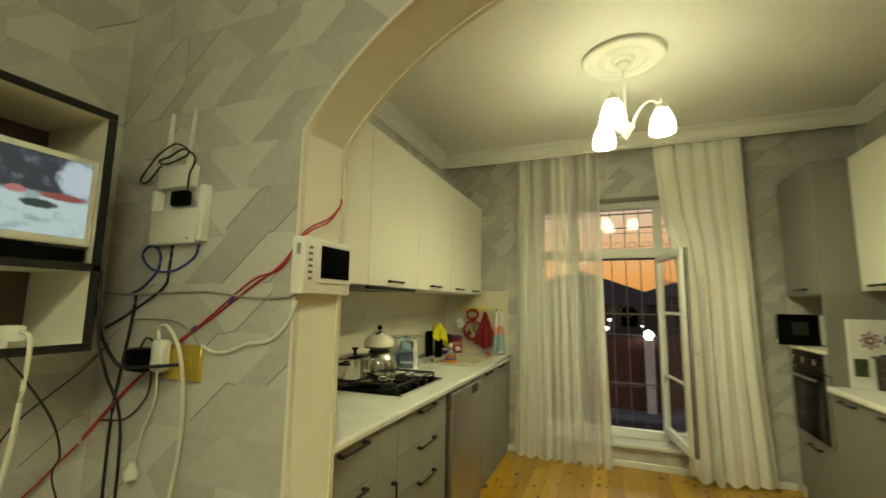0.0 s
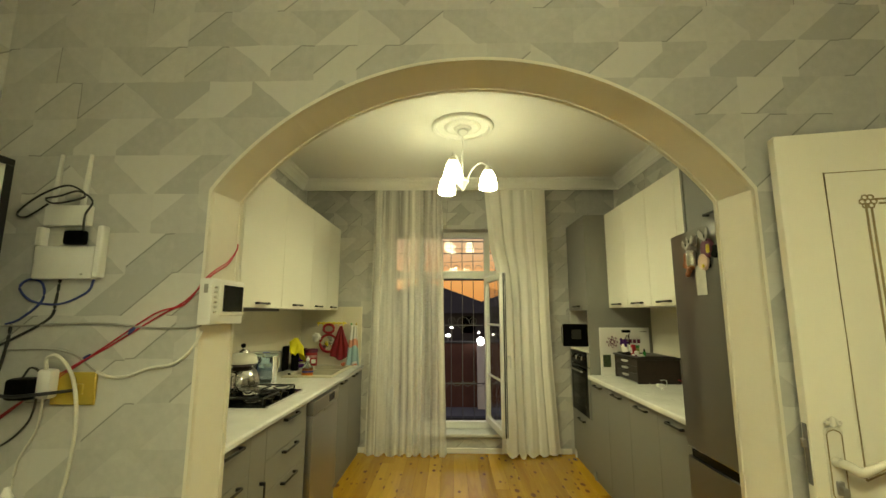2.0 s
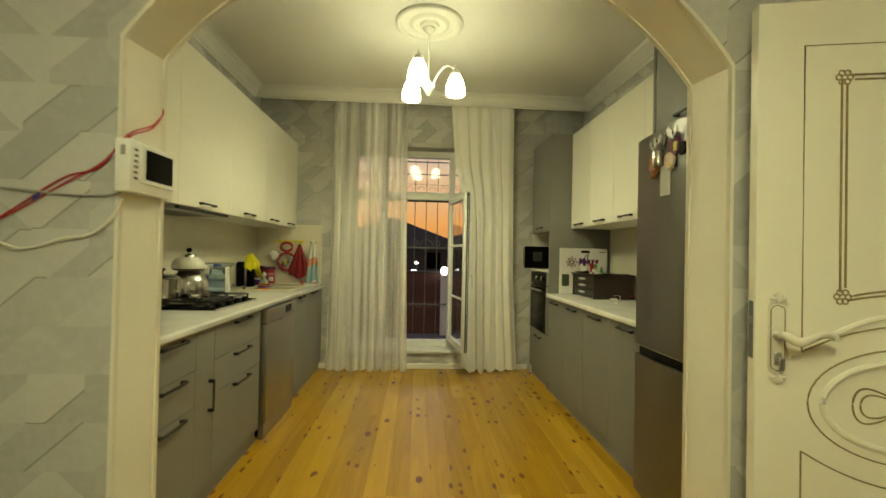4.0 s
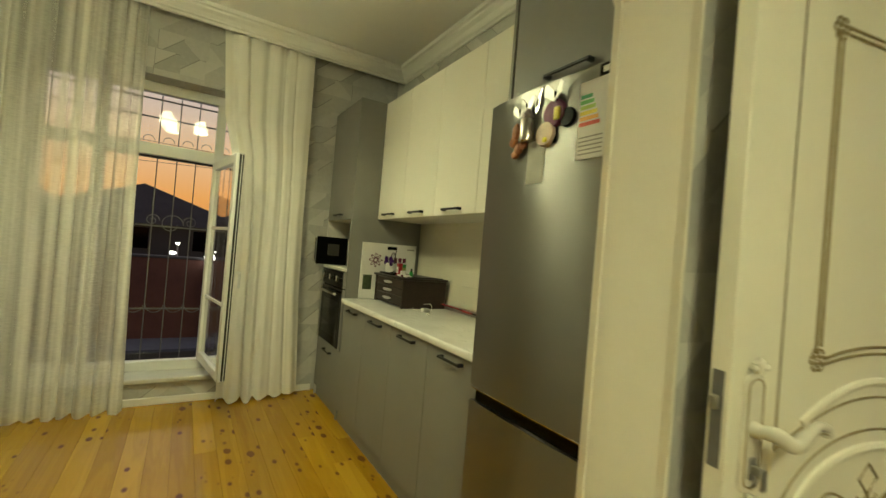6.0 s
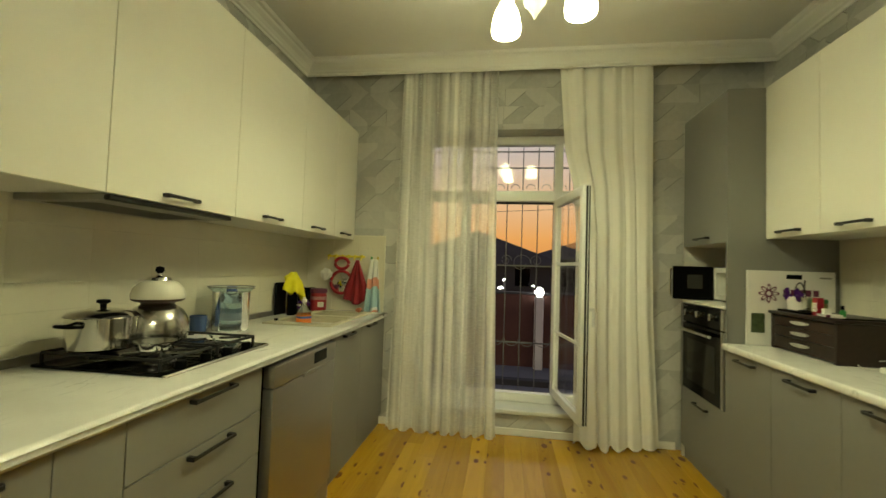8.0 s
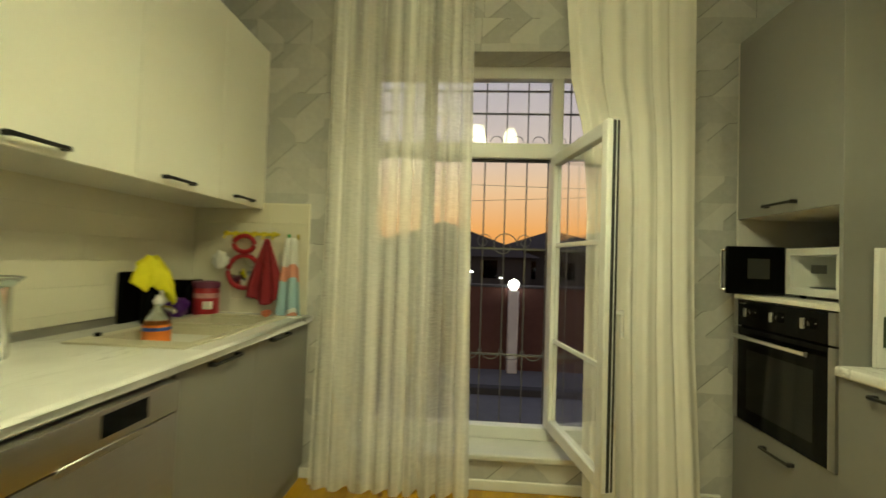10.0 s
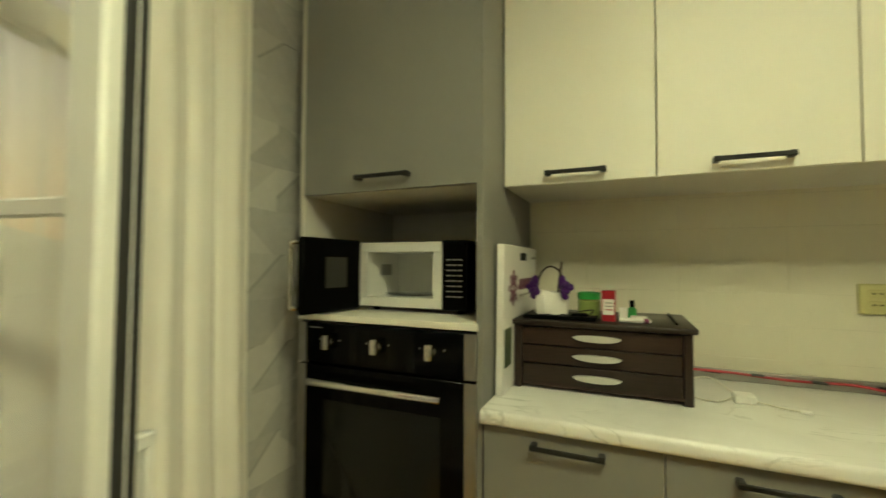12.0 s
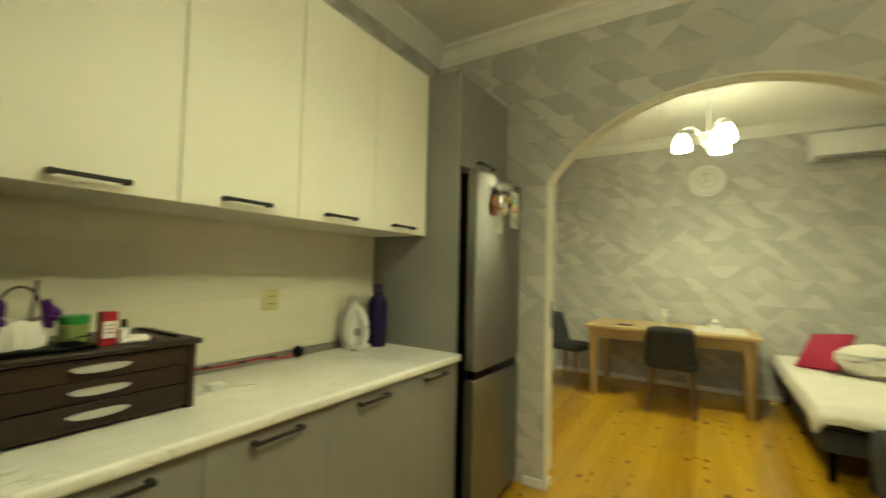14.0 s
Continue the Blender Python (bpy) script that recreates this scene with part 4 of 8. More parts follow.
# ---- more materials ----
M_RED = mat("red_cloth", (0.24, 0.012, 0.02), 0.85, var=0.15, scale=14, bump=0.3, bscale=300)
M_REDPLASTIC = mat("red_plastic", (0.33, 0.010, 0.022), 0.35, var=0.05)
M_YELLOW = mat("yellow_cloth", (0.80, 0.72, 0.02), 0.8, var=0.08, scale=20, bump=0.2, bscale=250)
M_YELLOWPLASTIC = mat("yellow_plastic", (0.72, 0.60, 0.04), 0.4)
M_ORANGE = mat("orange_label", (0.75, 0.20, 0.03), 0.4)
M_BLUE = mat("blue_label", (0.03, 0.08, 0.35), 0.4)
M_PURPLE = mat("purple_satin", (0.055, 0.008, 0.13), 0.45, var=0.1, scale=10, spec=0.25)
M_GREEN = mat("green_plastic", (0.03, 0.28, 0.06), 0.4)
M_CLEAR = glass("clear_plastic", (0.80, 0.90, 0.96), 0.05)
M_PAPERWHITE = mat("white_paper", (0.78, 0.76, 0.72), 0.7, var=0.04, scale=15, bump=0.1)
M_CARD = mat("printed_white_card", (0.74, 0.72, 0.69), 0.45, var=0.03, scale=6)
M_MAROON = mat("maroon_print", (0.13, 0.018, 0.06), 0.5)
M_WENGE = wood_material("wenge_veneer", (0.002, 0.001, 0.0008), (0.046, 0.021, 0.013), across=24, along=1.2, axis=1, rough=0.4, ring=1.6)
M_OAK = wood_material("pale_oak", (0.34, 0.22, 0.09), (0.52, 0.37, 0.17), across=10, along=1.0, axis=0, rough=0.45)
M_CREAM = mat("beige_granite_sink", (0.50, 0.46, 0.34), 0.5, var=0.06, scale=90)
M_BRASS = mat("gold_plastic_plate", (0.50, 0.38, 0.06), 0.3, metal=0.35, var=0.05)
M_IVORY = mat("ivory_plastic", (0.55, 0.51, 0.24), 0.35)
M_FELT = mat("charcoal_upholstery", (0.035, 0.037, 0.042), 0.9, var=0.15, scale=20, bump=0.4, bscale=220)
M_BLANKET = mat("white_blanket", (0.74, 0.71, 0.64), 0.9, var=0.05, scale=10, bump=0.5, bscale=60)
M_CUSHION = mat("crimson_cushion", (0.34, 0.012, 0.05), 0.8, var=0.1, scale=20, bump=0.3, bscale=200)
M_REDWIRE = mat("red_cable", (0.42, 0.02, 0.035), 0.45, var=0.1)
M_BLUEWIRE = mat("blue_cable", (0.03, 0.05, 0.22), 0.45)
M_GREYWIRE = mat("grey_cable", (0.30, 0.29, 0.26), 0.5)
M_BLACKWIRE = mat("black_cable", (0.015, 0.015, 0.017), 0.45)
M_WHITEWIRE = mat("white_cable", (0.66, 0.64, 0.56), 0.45)
M_ENAMEL = mat("cream_enamel", (0.70, 0.67, 0.58), 0.2)
M_CERAMIC = mat("blue_white_ceramic", (0.55, 0.60, 0.68), 0.15)
M_TEAL = mat("pale_blue_cloth", (0.34, 0.50, 0.55), 0.85, bump=0.3, bscale=250)
M_CORAL = mat("coral_cloth", (0.70, 0.30, 0.21), 0.85, bump=0.3, bscale=250)
M_CLOTHWHITE = mat("white_cotton", (0.70, 0.70, 0.66), 0.85, var=0.05, bump=0.3, bscale=250)
M_CAVITY = mat("microwave_cavity", (0.80, 0.79, 0.74), 0.4, var=0.03)
# roof and wall colours lowered to near black: dusk shade of the silhouettes
M_ROOF = mat("dusk_dark_roof_tiles", (0.035, 0.032, 0.032), 0.8, var=0.2, scale=2)
M_HOUSE = mat("dusk_dark_house_wall", (0.03, 0.028, 0.027), 0.9, var=0.15, scale=1)
M_FENCE = mat("red_brown_wall", (0.10, 0.042, 0.03), 0.85, var=0.2, scale=1.5, bump=0.3, bscale=20)
M_YARD = mat("dusk_paving", (0.14, 0.14, 0.15), 0.85, var=0.2, scale=0.8, bump=0.3, bscale=15)
M_KERB = mat("kerb_stone", (0.05, 0.05, 0.05), 0.9)
M_STREETLIGHT = glow("street_light", (1.0, 0.98, 0.9), 9.0)


# ---- outside ----
structure("ground", box(-60, 60, -40, 80, -0.6, -0.45), M_YARD, "grey paved yard and ground at dusk", "ground")
structure("kerb", box(-8, 8, 7.7, 7.85, -0.46, -0.36, 0.01), M_KERB, "low dark kerb across the yard", "kerb")
_w = structure("wall_yard", box(-14, 14, 9.0, 9.2, -0.45, 0.84), M_FENCE, "red-brown yard wall", "garden wall")
part("coping", box(-14, 14, 8.97, 9.23, 0.84, 0.88, 0.01), M_KERB, _w)


def yard_lamp(x, y, z, r, label):
    t = thing("yard_lamp", (x, y, -0.45), label, "lamp", "yard lamps")
    # pale stone here: the globe's light on the pillar is put into its colour
    part("pillar", box(x - 0.075, x + 0.075, y - 0.075, y + 0.075, -0.45, z - r, 0.012), M_STONE, t)
    part("globe", lathe([(0.01, -r), (r * 0.7, -r * 0.7), (r, 0), (r * 0.7, r * 0.7), (0.01, r)], (x, y, z), 16), M_STREETLIGHT, t, "bright white globe")


yard_lamp(0.83, 8.86, 0.90, 0.085, "bright globe lamp on a yard pillar")


def street_lamp(x, y, z, r):
    t = thing("street_lamp", (x, y, -0.45), "distant lit street lamp on a post", "street lamp", "street lamps")
    part("post", tube([(x, y, -0.45), (x, y, z)], 0.04, 6), M_IRON, t)
    part("head", lathe([(0.01, -r * 0.6), (r, -r * 0.3), (r, r * 0.3), (0.01, r * 0.6)], (x, y, z), 12), M_STREETLIGHT, t, "lit lamp head")


for _x, _z, _r in ((0.05, 0.22, 0.20), (0.22, 0.68, 0.13), (1.63, 0.39, 0.10), (3.93, 0.83, 0.12), (5.94, 0.16, 0.17), (-4.36, 0.31, 0.20), (-7.0, 0.2, 0.15)):
    street_lamp(_x, 22.0, 1.27 + (_z - 1.27) * 0.864, _r * 0.6)


def house(cx, y, apex, eave, x0, x1, depth):
    t = thing("house", (cx, y + depth / 2, -0.45), "single-storey house with a hipped roof, coloured as a dark dusk silhouette", "house", "houses across the street")
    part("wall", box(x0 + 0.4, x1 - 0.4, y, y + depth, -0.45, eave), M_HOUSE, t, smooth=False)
    bm = bmesh.new()
    e = [bm.verts.new(p) for p in ((x0, y - 0.4, eave), (x1, y - 0.4, eave), (x1, y + depth + 0.4, eave), (x0, y + depth + 0.4, eave))]
    r = [bm.verts.new(p) for p in ((cx, y + depth * 0.32, apex), (cx, y + depth * 0.68, apex))]
    for f in ((e[0], e[1], r[0]), (e[1], e[2], r[1], r[0]), (e[2], e[3], r[1]), (e[3], e[0], r[0], r[1]), (e[3], e[2], e[1], e[0])):
        bm.faces.new(f)
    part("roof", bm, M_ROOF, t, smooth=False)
    for k in range(3):
        xx = x0 + (x1 - x0) * (0.25 + 0.25 * k)
        # frames share the wall's painted-in dusk darkness, so they hardly show
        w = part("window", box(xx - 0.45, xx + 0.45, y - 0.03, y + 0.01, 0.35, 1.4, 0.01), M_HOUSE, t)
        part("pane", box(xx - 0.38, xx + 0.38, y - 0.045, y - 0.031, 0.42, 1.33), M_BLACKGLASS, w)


house(-6.9, 23.5, 3.55, 1.9, -11.0, -4.2, 6)
house(-1.35, 23.5, 3.42, 1.5, -6.2, 3.6, 6)
house(4.7, 24.5, 3.12, 1.9, 1.2, 9.2, 6)
house(12.5, 24.5, 3.5, 1.9, 9.3, 16.0, 6)
house(-15.0, 24.5, 3.4, 1.9, -19.0, -11.2, 6)
def utility_line(y, z0, slope):
    t = thing("utility_line", (-20, y, -0.45), "thin overhead wire strung between two posts across the street", "power line")
    part("strand", tube([(-20 + 4 * k, y, z0 + slope * (-20 + 4 * k) + 0.012 * (k - 5) ** 2) for k in range(11)], 0.012, 5), M_BLACKWIRE, t)
    for x in (-20, 20):
        part("post", tube([(x, y, -0.45), (x, y, z0 + slope * x + 0.5)], 0.09, 8), M_HOUSE, t)


utility_line(25.0, 4.5, 0.045)
utility_line(24.0, 5.2, -0.02)


# ---- oven and microwave ----
def oven():
    t = thing("oven", (1.55, 4.21, 0.51), "built-in black glass oven with steel handle and three knobs", "oven")
    x, y0, y1 = 1.487, 3.918, 4.514
    part("casing", box(1.51, XR - 0.06, y0 + 0.02, y1 - 0.02, 0.515, 1.09), M_BLACKPLASTIC, t)
    d = part("door", box(x, x + 0.02, y0, y1, 0.508, 0.962, 0.003), M_BLACKGLASS, t, "black glass oven door")
    p = part("control_panel", box(x, x + 0.02, y0, y1, 0.968, 1.092, 0.003), M_BLACKGLASS, t)
    for a, b in ((y0 - 0.001, y0 + 0.032), (y1 - 0.032, y1 + 0.001)):
        part("side_strip", box(x - 0.0015, x + 0.018, a, b, 0.51, 0.961), M_STEEL, d, "steel edge strip")
        part("side_strip", box(x - 0.0015, x + 0.018, a, b, 0.97, 1.091), M_STEEL, p, "steel edge strip")
    bm = tube([(x - 0.042, 4.0, 0.921), (x - 0.042, 4.440, 0.921)], 0.0105, 12)
    for yy in (4.03, 4.40):
        bm = tube([(x - 0.042, yy, 0.925), (x, yy, 0.925)], 0.006, 8, bm=bm)
    part("handle", bm, M_CHROME, d, "round steel handle")
    part("inner_window", box(x - 0.0012, x + 0.002, y0 + 0.10, y1 - 0.10, 0.575, 0.86, 0.0005), mat("smoked_glass", (0.008, 0.008, 0.006), 0.08, spec=0.2), d, "smoked inner window")
    for yy in (4.392, 4.220, 4.045):
        bm = tube([(x, yy, 1.038), (x - 0.010, yy, 1.038)], 0.015, 20)
        bm = box(x - 0.028, x - 0.009, yy - 0.0115, yy + 0.0115, 1.015, 1.059, 0.004, 2, bm=bm)
        part("knob", bm, M_KETTLE, p, "steel knob")
        for k in (-1, 1):
            part("mark", box(x - 0.0008, x + 0.001, yy - 0.002 + 0.037 * k, yy + 0.002 + 0.037 * k, 1.040, 1.044), M_GREYWIRE, p)
    part("mark", box(x - 0.0008, x + 0.001, y1 - 0.09, y1 - 0.045, 1.076, 1.079), M_STEEL, p)


oven()


def microwave():
    t = thing("microwave", (1.75, 4.15, 1.118), "black microwave with its door wide open and white inside", "microwave")
    x, y0, y1, z0, z1 = 1.655, 4.005, 4.402, 1.130, 1.352
    yc = 4.090   # keypad lies on the y0 side of this line
    w = 0.012
    x2 = 1.97
    bm = box(x + 0.001, x2, y0, y1, z1 - w, z1, 0.003)
    bm = box(x + 0.001, x2, y0, y1, z0, z0 + w, bm=bm)
    bm = box(x + 0.001, x2, y1 - w, y1, z0 + w, z1 - w, bm=bm)
    bm = box(x2 - w, x2, y0, y1 - w, z0 + w, z1 - w, bm=bm)
    bm = box(x + 0.001, x2 - w, y0, yc - 0.001, z0 + w, z1 - w, bm=bm)
    b = part("body", bm, M_BLACKPLASTIC, t)
    # white frame and lining of the cavity
    bm = box(x - 0.003, x + 0.012, yc, y1 - 0.002, z1 - 0.036, z1 - 0.003, 0.002)
    bm = box(x - 0.003, x + 0.012, yc, y1 - 0.002, z0 + 0.003, z0 + 0.036, 0.002, bm=bm)
    bm = box(x - 0.003, x + 0.012, yc, yc + 0.030, z0 + 0.036, z1 - 0.036, bm=bm)
    bm = box(x - 0.003, x + 0.012, y1 - 0.032, y1 - 0.002, z0 + 0.036, z1 - 0.036, bm=bm)
    part("front_frame", bm, M_WHITEPLASTIC, t, "white front frame")
    xd = x + 0.215   # back of the cavity
    for b in ((x + 0.012, xd, yc + 0.02, yc + 0.03, z0 + 0.026, z1 - 0.026), (x + 0.012, xd, y1 - 0.032, y1 - 0.022, z0 + 0.026, z1 - 0.026), (x + 0.012, xd, yc + 0.03, y1 - 0.032, z0 + 0.026, z0 + 0.036), (x + 0.012, xd, yc + 0.03, y1 - 0.032, z1 - 0.036, z1 - 0.026), (xd, xd + 0.01, yc + 0.02, y1 - 0.022, z0 + 0.026, z1 - 0.026)):
        part("cavity_wall", box(*b), M_CAVITY, t, "pale grey cavity wall")
    part("waveguide_cover", box(x + 0.09, x + 0.16, y1 - 0.0335, y1 - 0.0315, z0 + 0.105, z0 + 0.145), M_GREYWIRE, t, "grey waveguide cover")
    part("turntable", lathe([(0.09, 0), (0.10, 0.006), (0.09, 0.008), (0.01, 0.008)], (1.762, (yc + y1) / 2, z0 + 0.038), 28), M_CLEAR, t, "glass turntable")
    k = part("keypad", box(x - 0.004, x + 0.004, y0, yc - 0.002, z0, z1, 0.002), M_BLACKPLASTIC, t)
    for r in range(8):
        for c in range(3):
            yy = yc - 0.024 - 0.019 * c
            zz = z1 - 0.062 - 0.0165 * r
            part("key", box(x - 0.0052, x - 0.0035, yy - 0.0075, yy + 0.0075, zz - 0.002, zz + 0.002), M_GREYWIRE, k)
    # the open door, hinged at y1
    m = Matrix.Translation((x - 0.006, y1 + 0.004, 0)) @ Matrix.Rotation(radians(174), 4, "Z")
    dw = 0.255
    bm = box(0, dw, -0.012, 0.014, z0 - 0.006, z1 + 0.004, 0.005, m=m)
    d = part("door", bm, M_BLACKPLASTIC, t, "open black door")
    part("door_window", box(0.07, dw - 0.09, -0.0145, -0.011, z0 + 0.07, z1 - 0.055, m=m), mat("door_window_mesh", (0.009, 0.009, 0.008), 0.25, spec=0.15), d, "dark perforated window")
    part("door_window", box(0.07, dw - 0.09, 0.0135, 0.0155, z0 + 0.07, z1 - 0.055, m=m), mat("door_window_mesh", (0.03, 0.029, 0.025), 0.3, spec=0.3), d, "dark perforated window")
    bm = tube([tuple(m @ Vector(p)) for p in curve_points([(dw - 0.02, -0.012, z0 + 0.012), (dw + 0.004, -0.026, z0 + 0.014), (dw + 0.008, -0.030, z0 + 0.03), (dw + 0.008, -0.030, (z0 + z1) / 2), (dw + 0.008, -0.030, z1 - 0.03), (dw + 0.004, -0.026, z1 - 0.014), (dw - 0.02, -0.012, z1 - 0.012)], 5)], 0.0085, 10)
    part("door_handle", bm, M_CHROME, d, "bright bar handle")
    for yy in (y0 + 0.04, y1 - 0.04):
        part("foot", lathe([(0.012, 0), (0.012, 0.014)], (x + 0.05, yy, 1.117), 10), M_BLACKPLASTIC, t)


microwave()
_t = thing("microwave_lead", (1.79, 3.955, 1.118), "coiled black mains lead beside the microwave", "cable")
part("strand", tube([(1.79 + 0.045 * math.cos(0.5 * k), 3.955 + 0.008 * math.sin(0.31 * k), 1.205 + 0.05 * math.sin(0.5 * k)) for k in range(38)], 0.0045, 6), M_BLACKWIRE, _t)
part("strand", tube(curve_points([(1.77, 3.955, 1.165), (1.76, 3.96, 1.135), (1.73, 3.955, 1.1235), (1.79, 3.95, 1.1235), (1.92, 3.955, 1.1235)], 6), 0.0045, 6), M_BLACKWIRE, _t)
part("plug", lathe([(0.008, 0.0), (0.016, 0.008), (0.018, 0.03), (0.008, 0.045)], (1.76, 3.955, 1.150), 12), M_BLACKPLASTIC, _t, "black mains plug")


# ---- things on the right-hand worktop ----
def chest():
    t = thing("drawer_box", (1.88, 3.63, CT), "dark wenge countertop box with three shallow drawers", "drawer box")
    x0, x1, y0, y1, z1 = 1.712, 2.055, 3.395, 3.872, 1.095
    for a, b in ((y0, y0 + 0.022), (y1 - 0.022, y1)):
        part("side", box(x0, x1, a, b, CT, z1, 0.003), M_WENGE, t)
    part("back", box(x1 - 0.012, x1 - 0.001, y0 + 0.022, y1 - 0.022, CT + 0.005, z1), M_WENGE, t)
    part("top", box(x0 - 0.014, x1 + 0.005, y0 - 0.012, y1 + 0.006, z1, z1 + 0.016, 0.005, 2), M_WENGE, t)
    part("rim", box(x0 + 0.05, x1 - 0.02, y0 + 0.03, y0 + 0.036, z1 + 0.016, z1 + 0.022), M_BLACKPLASTIC, t)
    part("bottom", box(x0 + 0.004, x1 - 0.012, y0 + 0.022, y1 - 0.022, CT + 0.012, CT + 0.02), M_WENGE, t)
    zs = (CT + 0.014, CT + 0.076, CT + 0.131, z1 - 0.003)
    for a, b in zip(zs, zs[1:]):
        d = part("drawer", box(x0 + 0.004, x0 + 0.02, y0 + 0.024, y1 - 0.024, a + 0.0015, b - 0.0015, 0.002), M_WENGE, t)
        zc, yc = (a + b) / 2 + 0.004, (y0 + y1) / 2
        out = []
        for i in range(17):
            s = -1 + i / 8
            out.append((yc + 0.066 * s, zc + 0.006 * (1 - s * s) ** 0.5))
        for i in range(1, 16):
            s = 1 - i / 8
            out.append((yc + 0.066 * s, zc - 0.012 * (1 - s * s) ** 0.5))
        part("handle", extrude_outline(out, "yz", x0 - 0.012, x0 + 0.003, bevel=0.002), mat("silver_plastic", (0.62, 0.61, 0.58), 0.35, metal=0.4), d, "curved silver pull")


chest()
TZ = 1.111


def bow_lobe(at, angle, length, k):
    """A puffed lobe of satin ribbon, leaning out from its knot in the y-z plane."""
    bm = bmesh.new()
    bmesh.ops.create_icosphere(bm, subdivisions=2, radius=1.0)
    for v in bm.verts:
        f = 1 + 0.35 * noise.noise(v.co * 2.2 + Vector((k, 0, 0)))
        taper = 0.55 + 0.45 * v.co.y
        v.co = Vector((0.013 * v.co.x * f, length * 0.5 * (v.co.y * f + 0.9), 0.40 * length * taper * v.co.z * f))
    bm.transform(Matrix.Translation(at) @ Matrix.Rotation(angle, 4, "X"))
    return bm


def gift_basket():
    t = thing("gift_basket", (1.80, 3.775, TZ), "small gift basket with white wrapping and purple satin bows", "gift basket")
    cx, cy = 1.80, 3.775
    part("tray", box(cx - 0.07, cx + 0.06, cy - 0.14, cy + 0.075, TZ, TZ + 0.012, 0.003), M_BLACKPLASTIC, t)
    bm = bmesh.new()
    n = 28
    rings = []
    for z, r in ((0.012, 0.044), (0.045, 0.047), (0.070, 0.048), (0.080, 0.044)):
        rings.append([bm.verts.new((cx + r * (1 + 0.10 * math.sin(7 * k) + 0.05 * math.sin(3 * k)) * math.cos(2 * math.pi * k / n), cy + 1.1 * r * (1 + 0.10 * math.sin(7 * k) + 0.05 * math.sin(3 * k)) * math.sin(2 * math.pi * k / n), TZ + z + 0.004 * math.sin(5 * k))) for k in range(n)])
    for a, b in zip(rings, rings[1:]):
        for k in range(n):
            bm.faces.new((a[k], a[(k + 1) % n], b[(k + 1) % n], b[k]))
    bm.faces.new(rings[-1])
    bm.faces.new(list(reversed(rings[0])))
    part("wrapping", bm, M_PAPERWHITE, t, "crumpled white wrapping")
    part("loop_handle", tube([(cx, cy + 0.045 * math.cos(a), TZ + 0.078 + 0.082 * math.sin(a)) for a in [math.pi * i / 16 for i in range(17)]], 0.0035, 6), M_WENGE, t, "dark hoop handle")
    for s, n in ((1, 6), (-1, 5)):
        px, py, pz = cx - 0.040, cy + s * 0.034, TZ + 0.094
        for k in range(n):
            part("bow", bow_lobe((px + 0.005 * (k % 3), py, pz), radians(90 - s * (15 + 34 * k)), 0.041 - 0.007 * (k % 2), k + 3 * s), M_PURPLE, t, "purple satin bow")
    part("stick", tube([(cx, cy - 0.02, TZ + 0.06), (cx + 0.005, cy - 0.032, TZ + 0.175)], 0.004, 6), M_WENGE, t)


gift_basket()


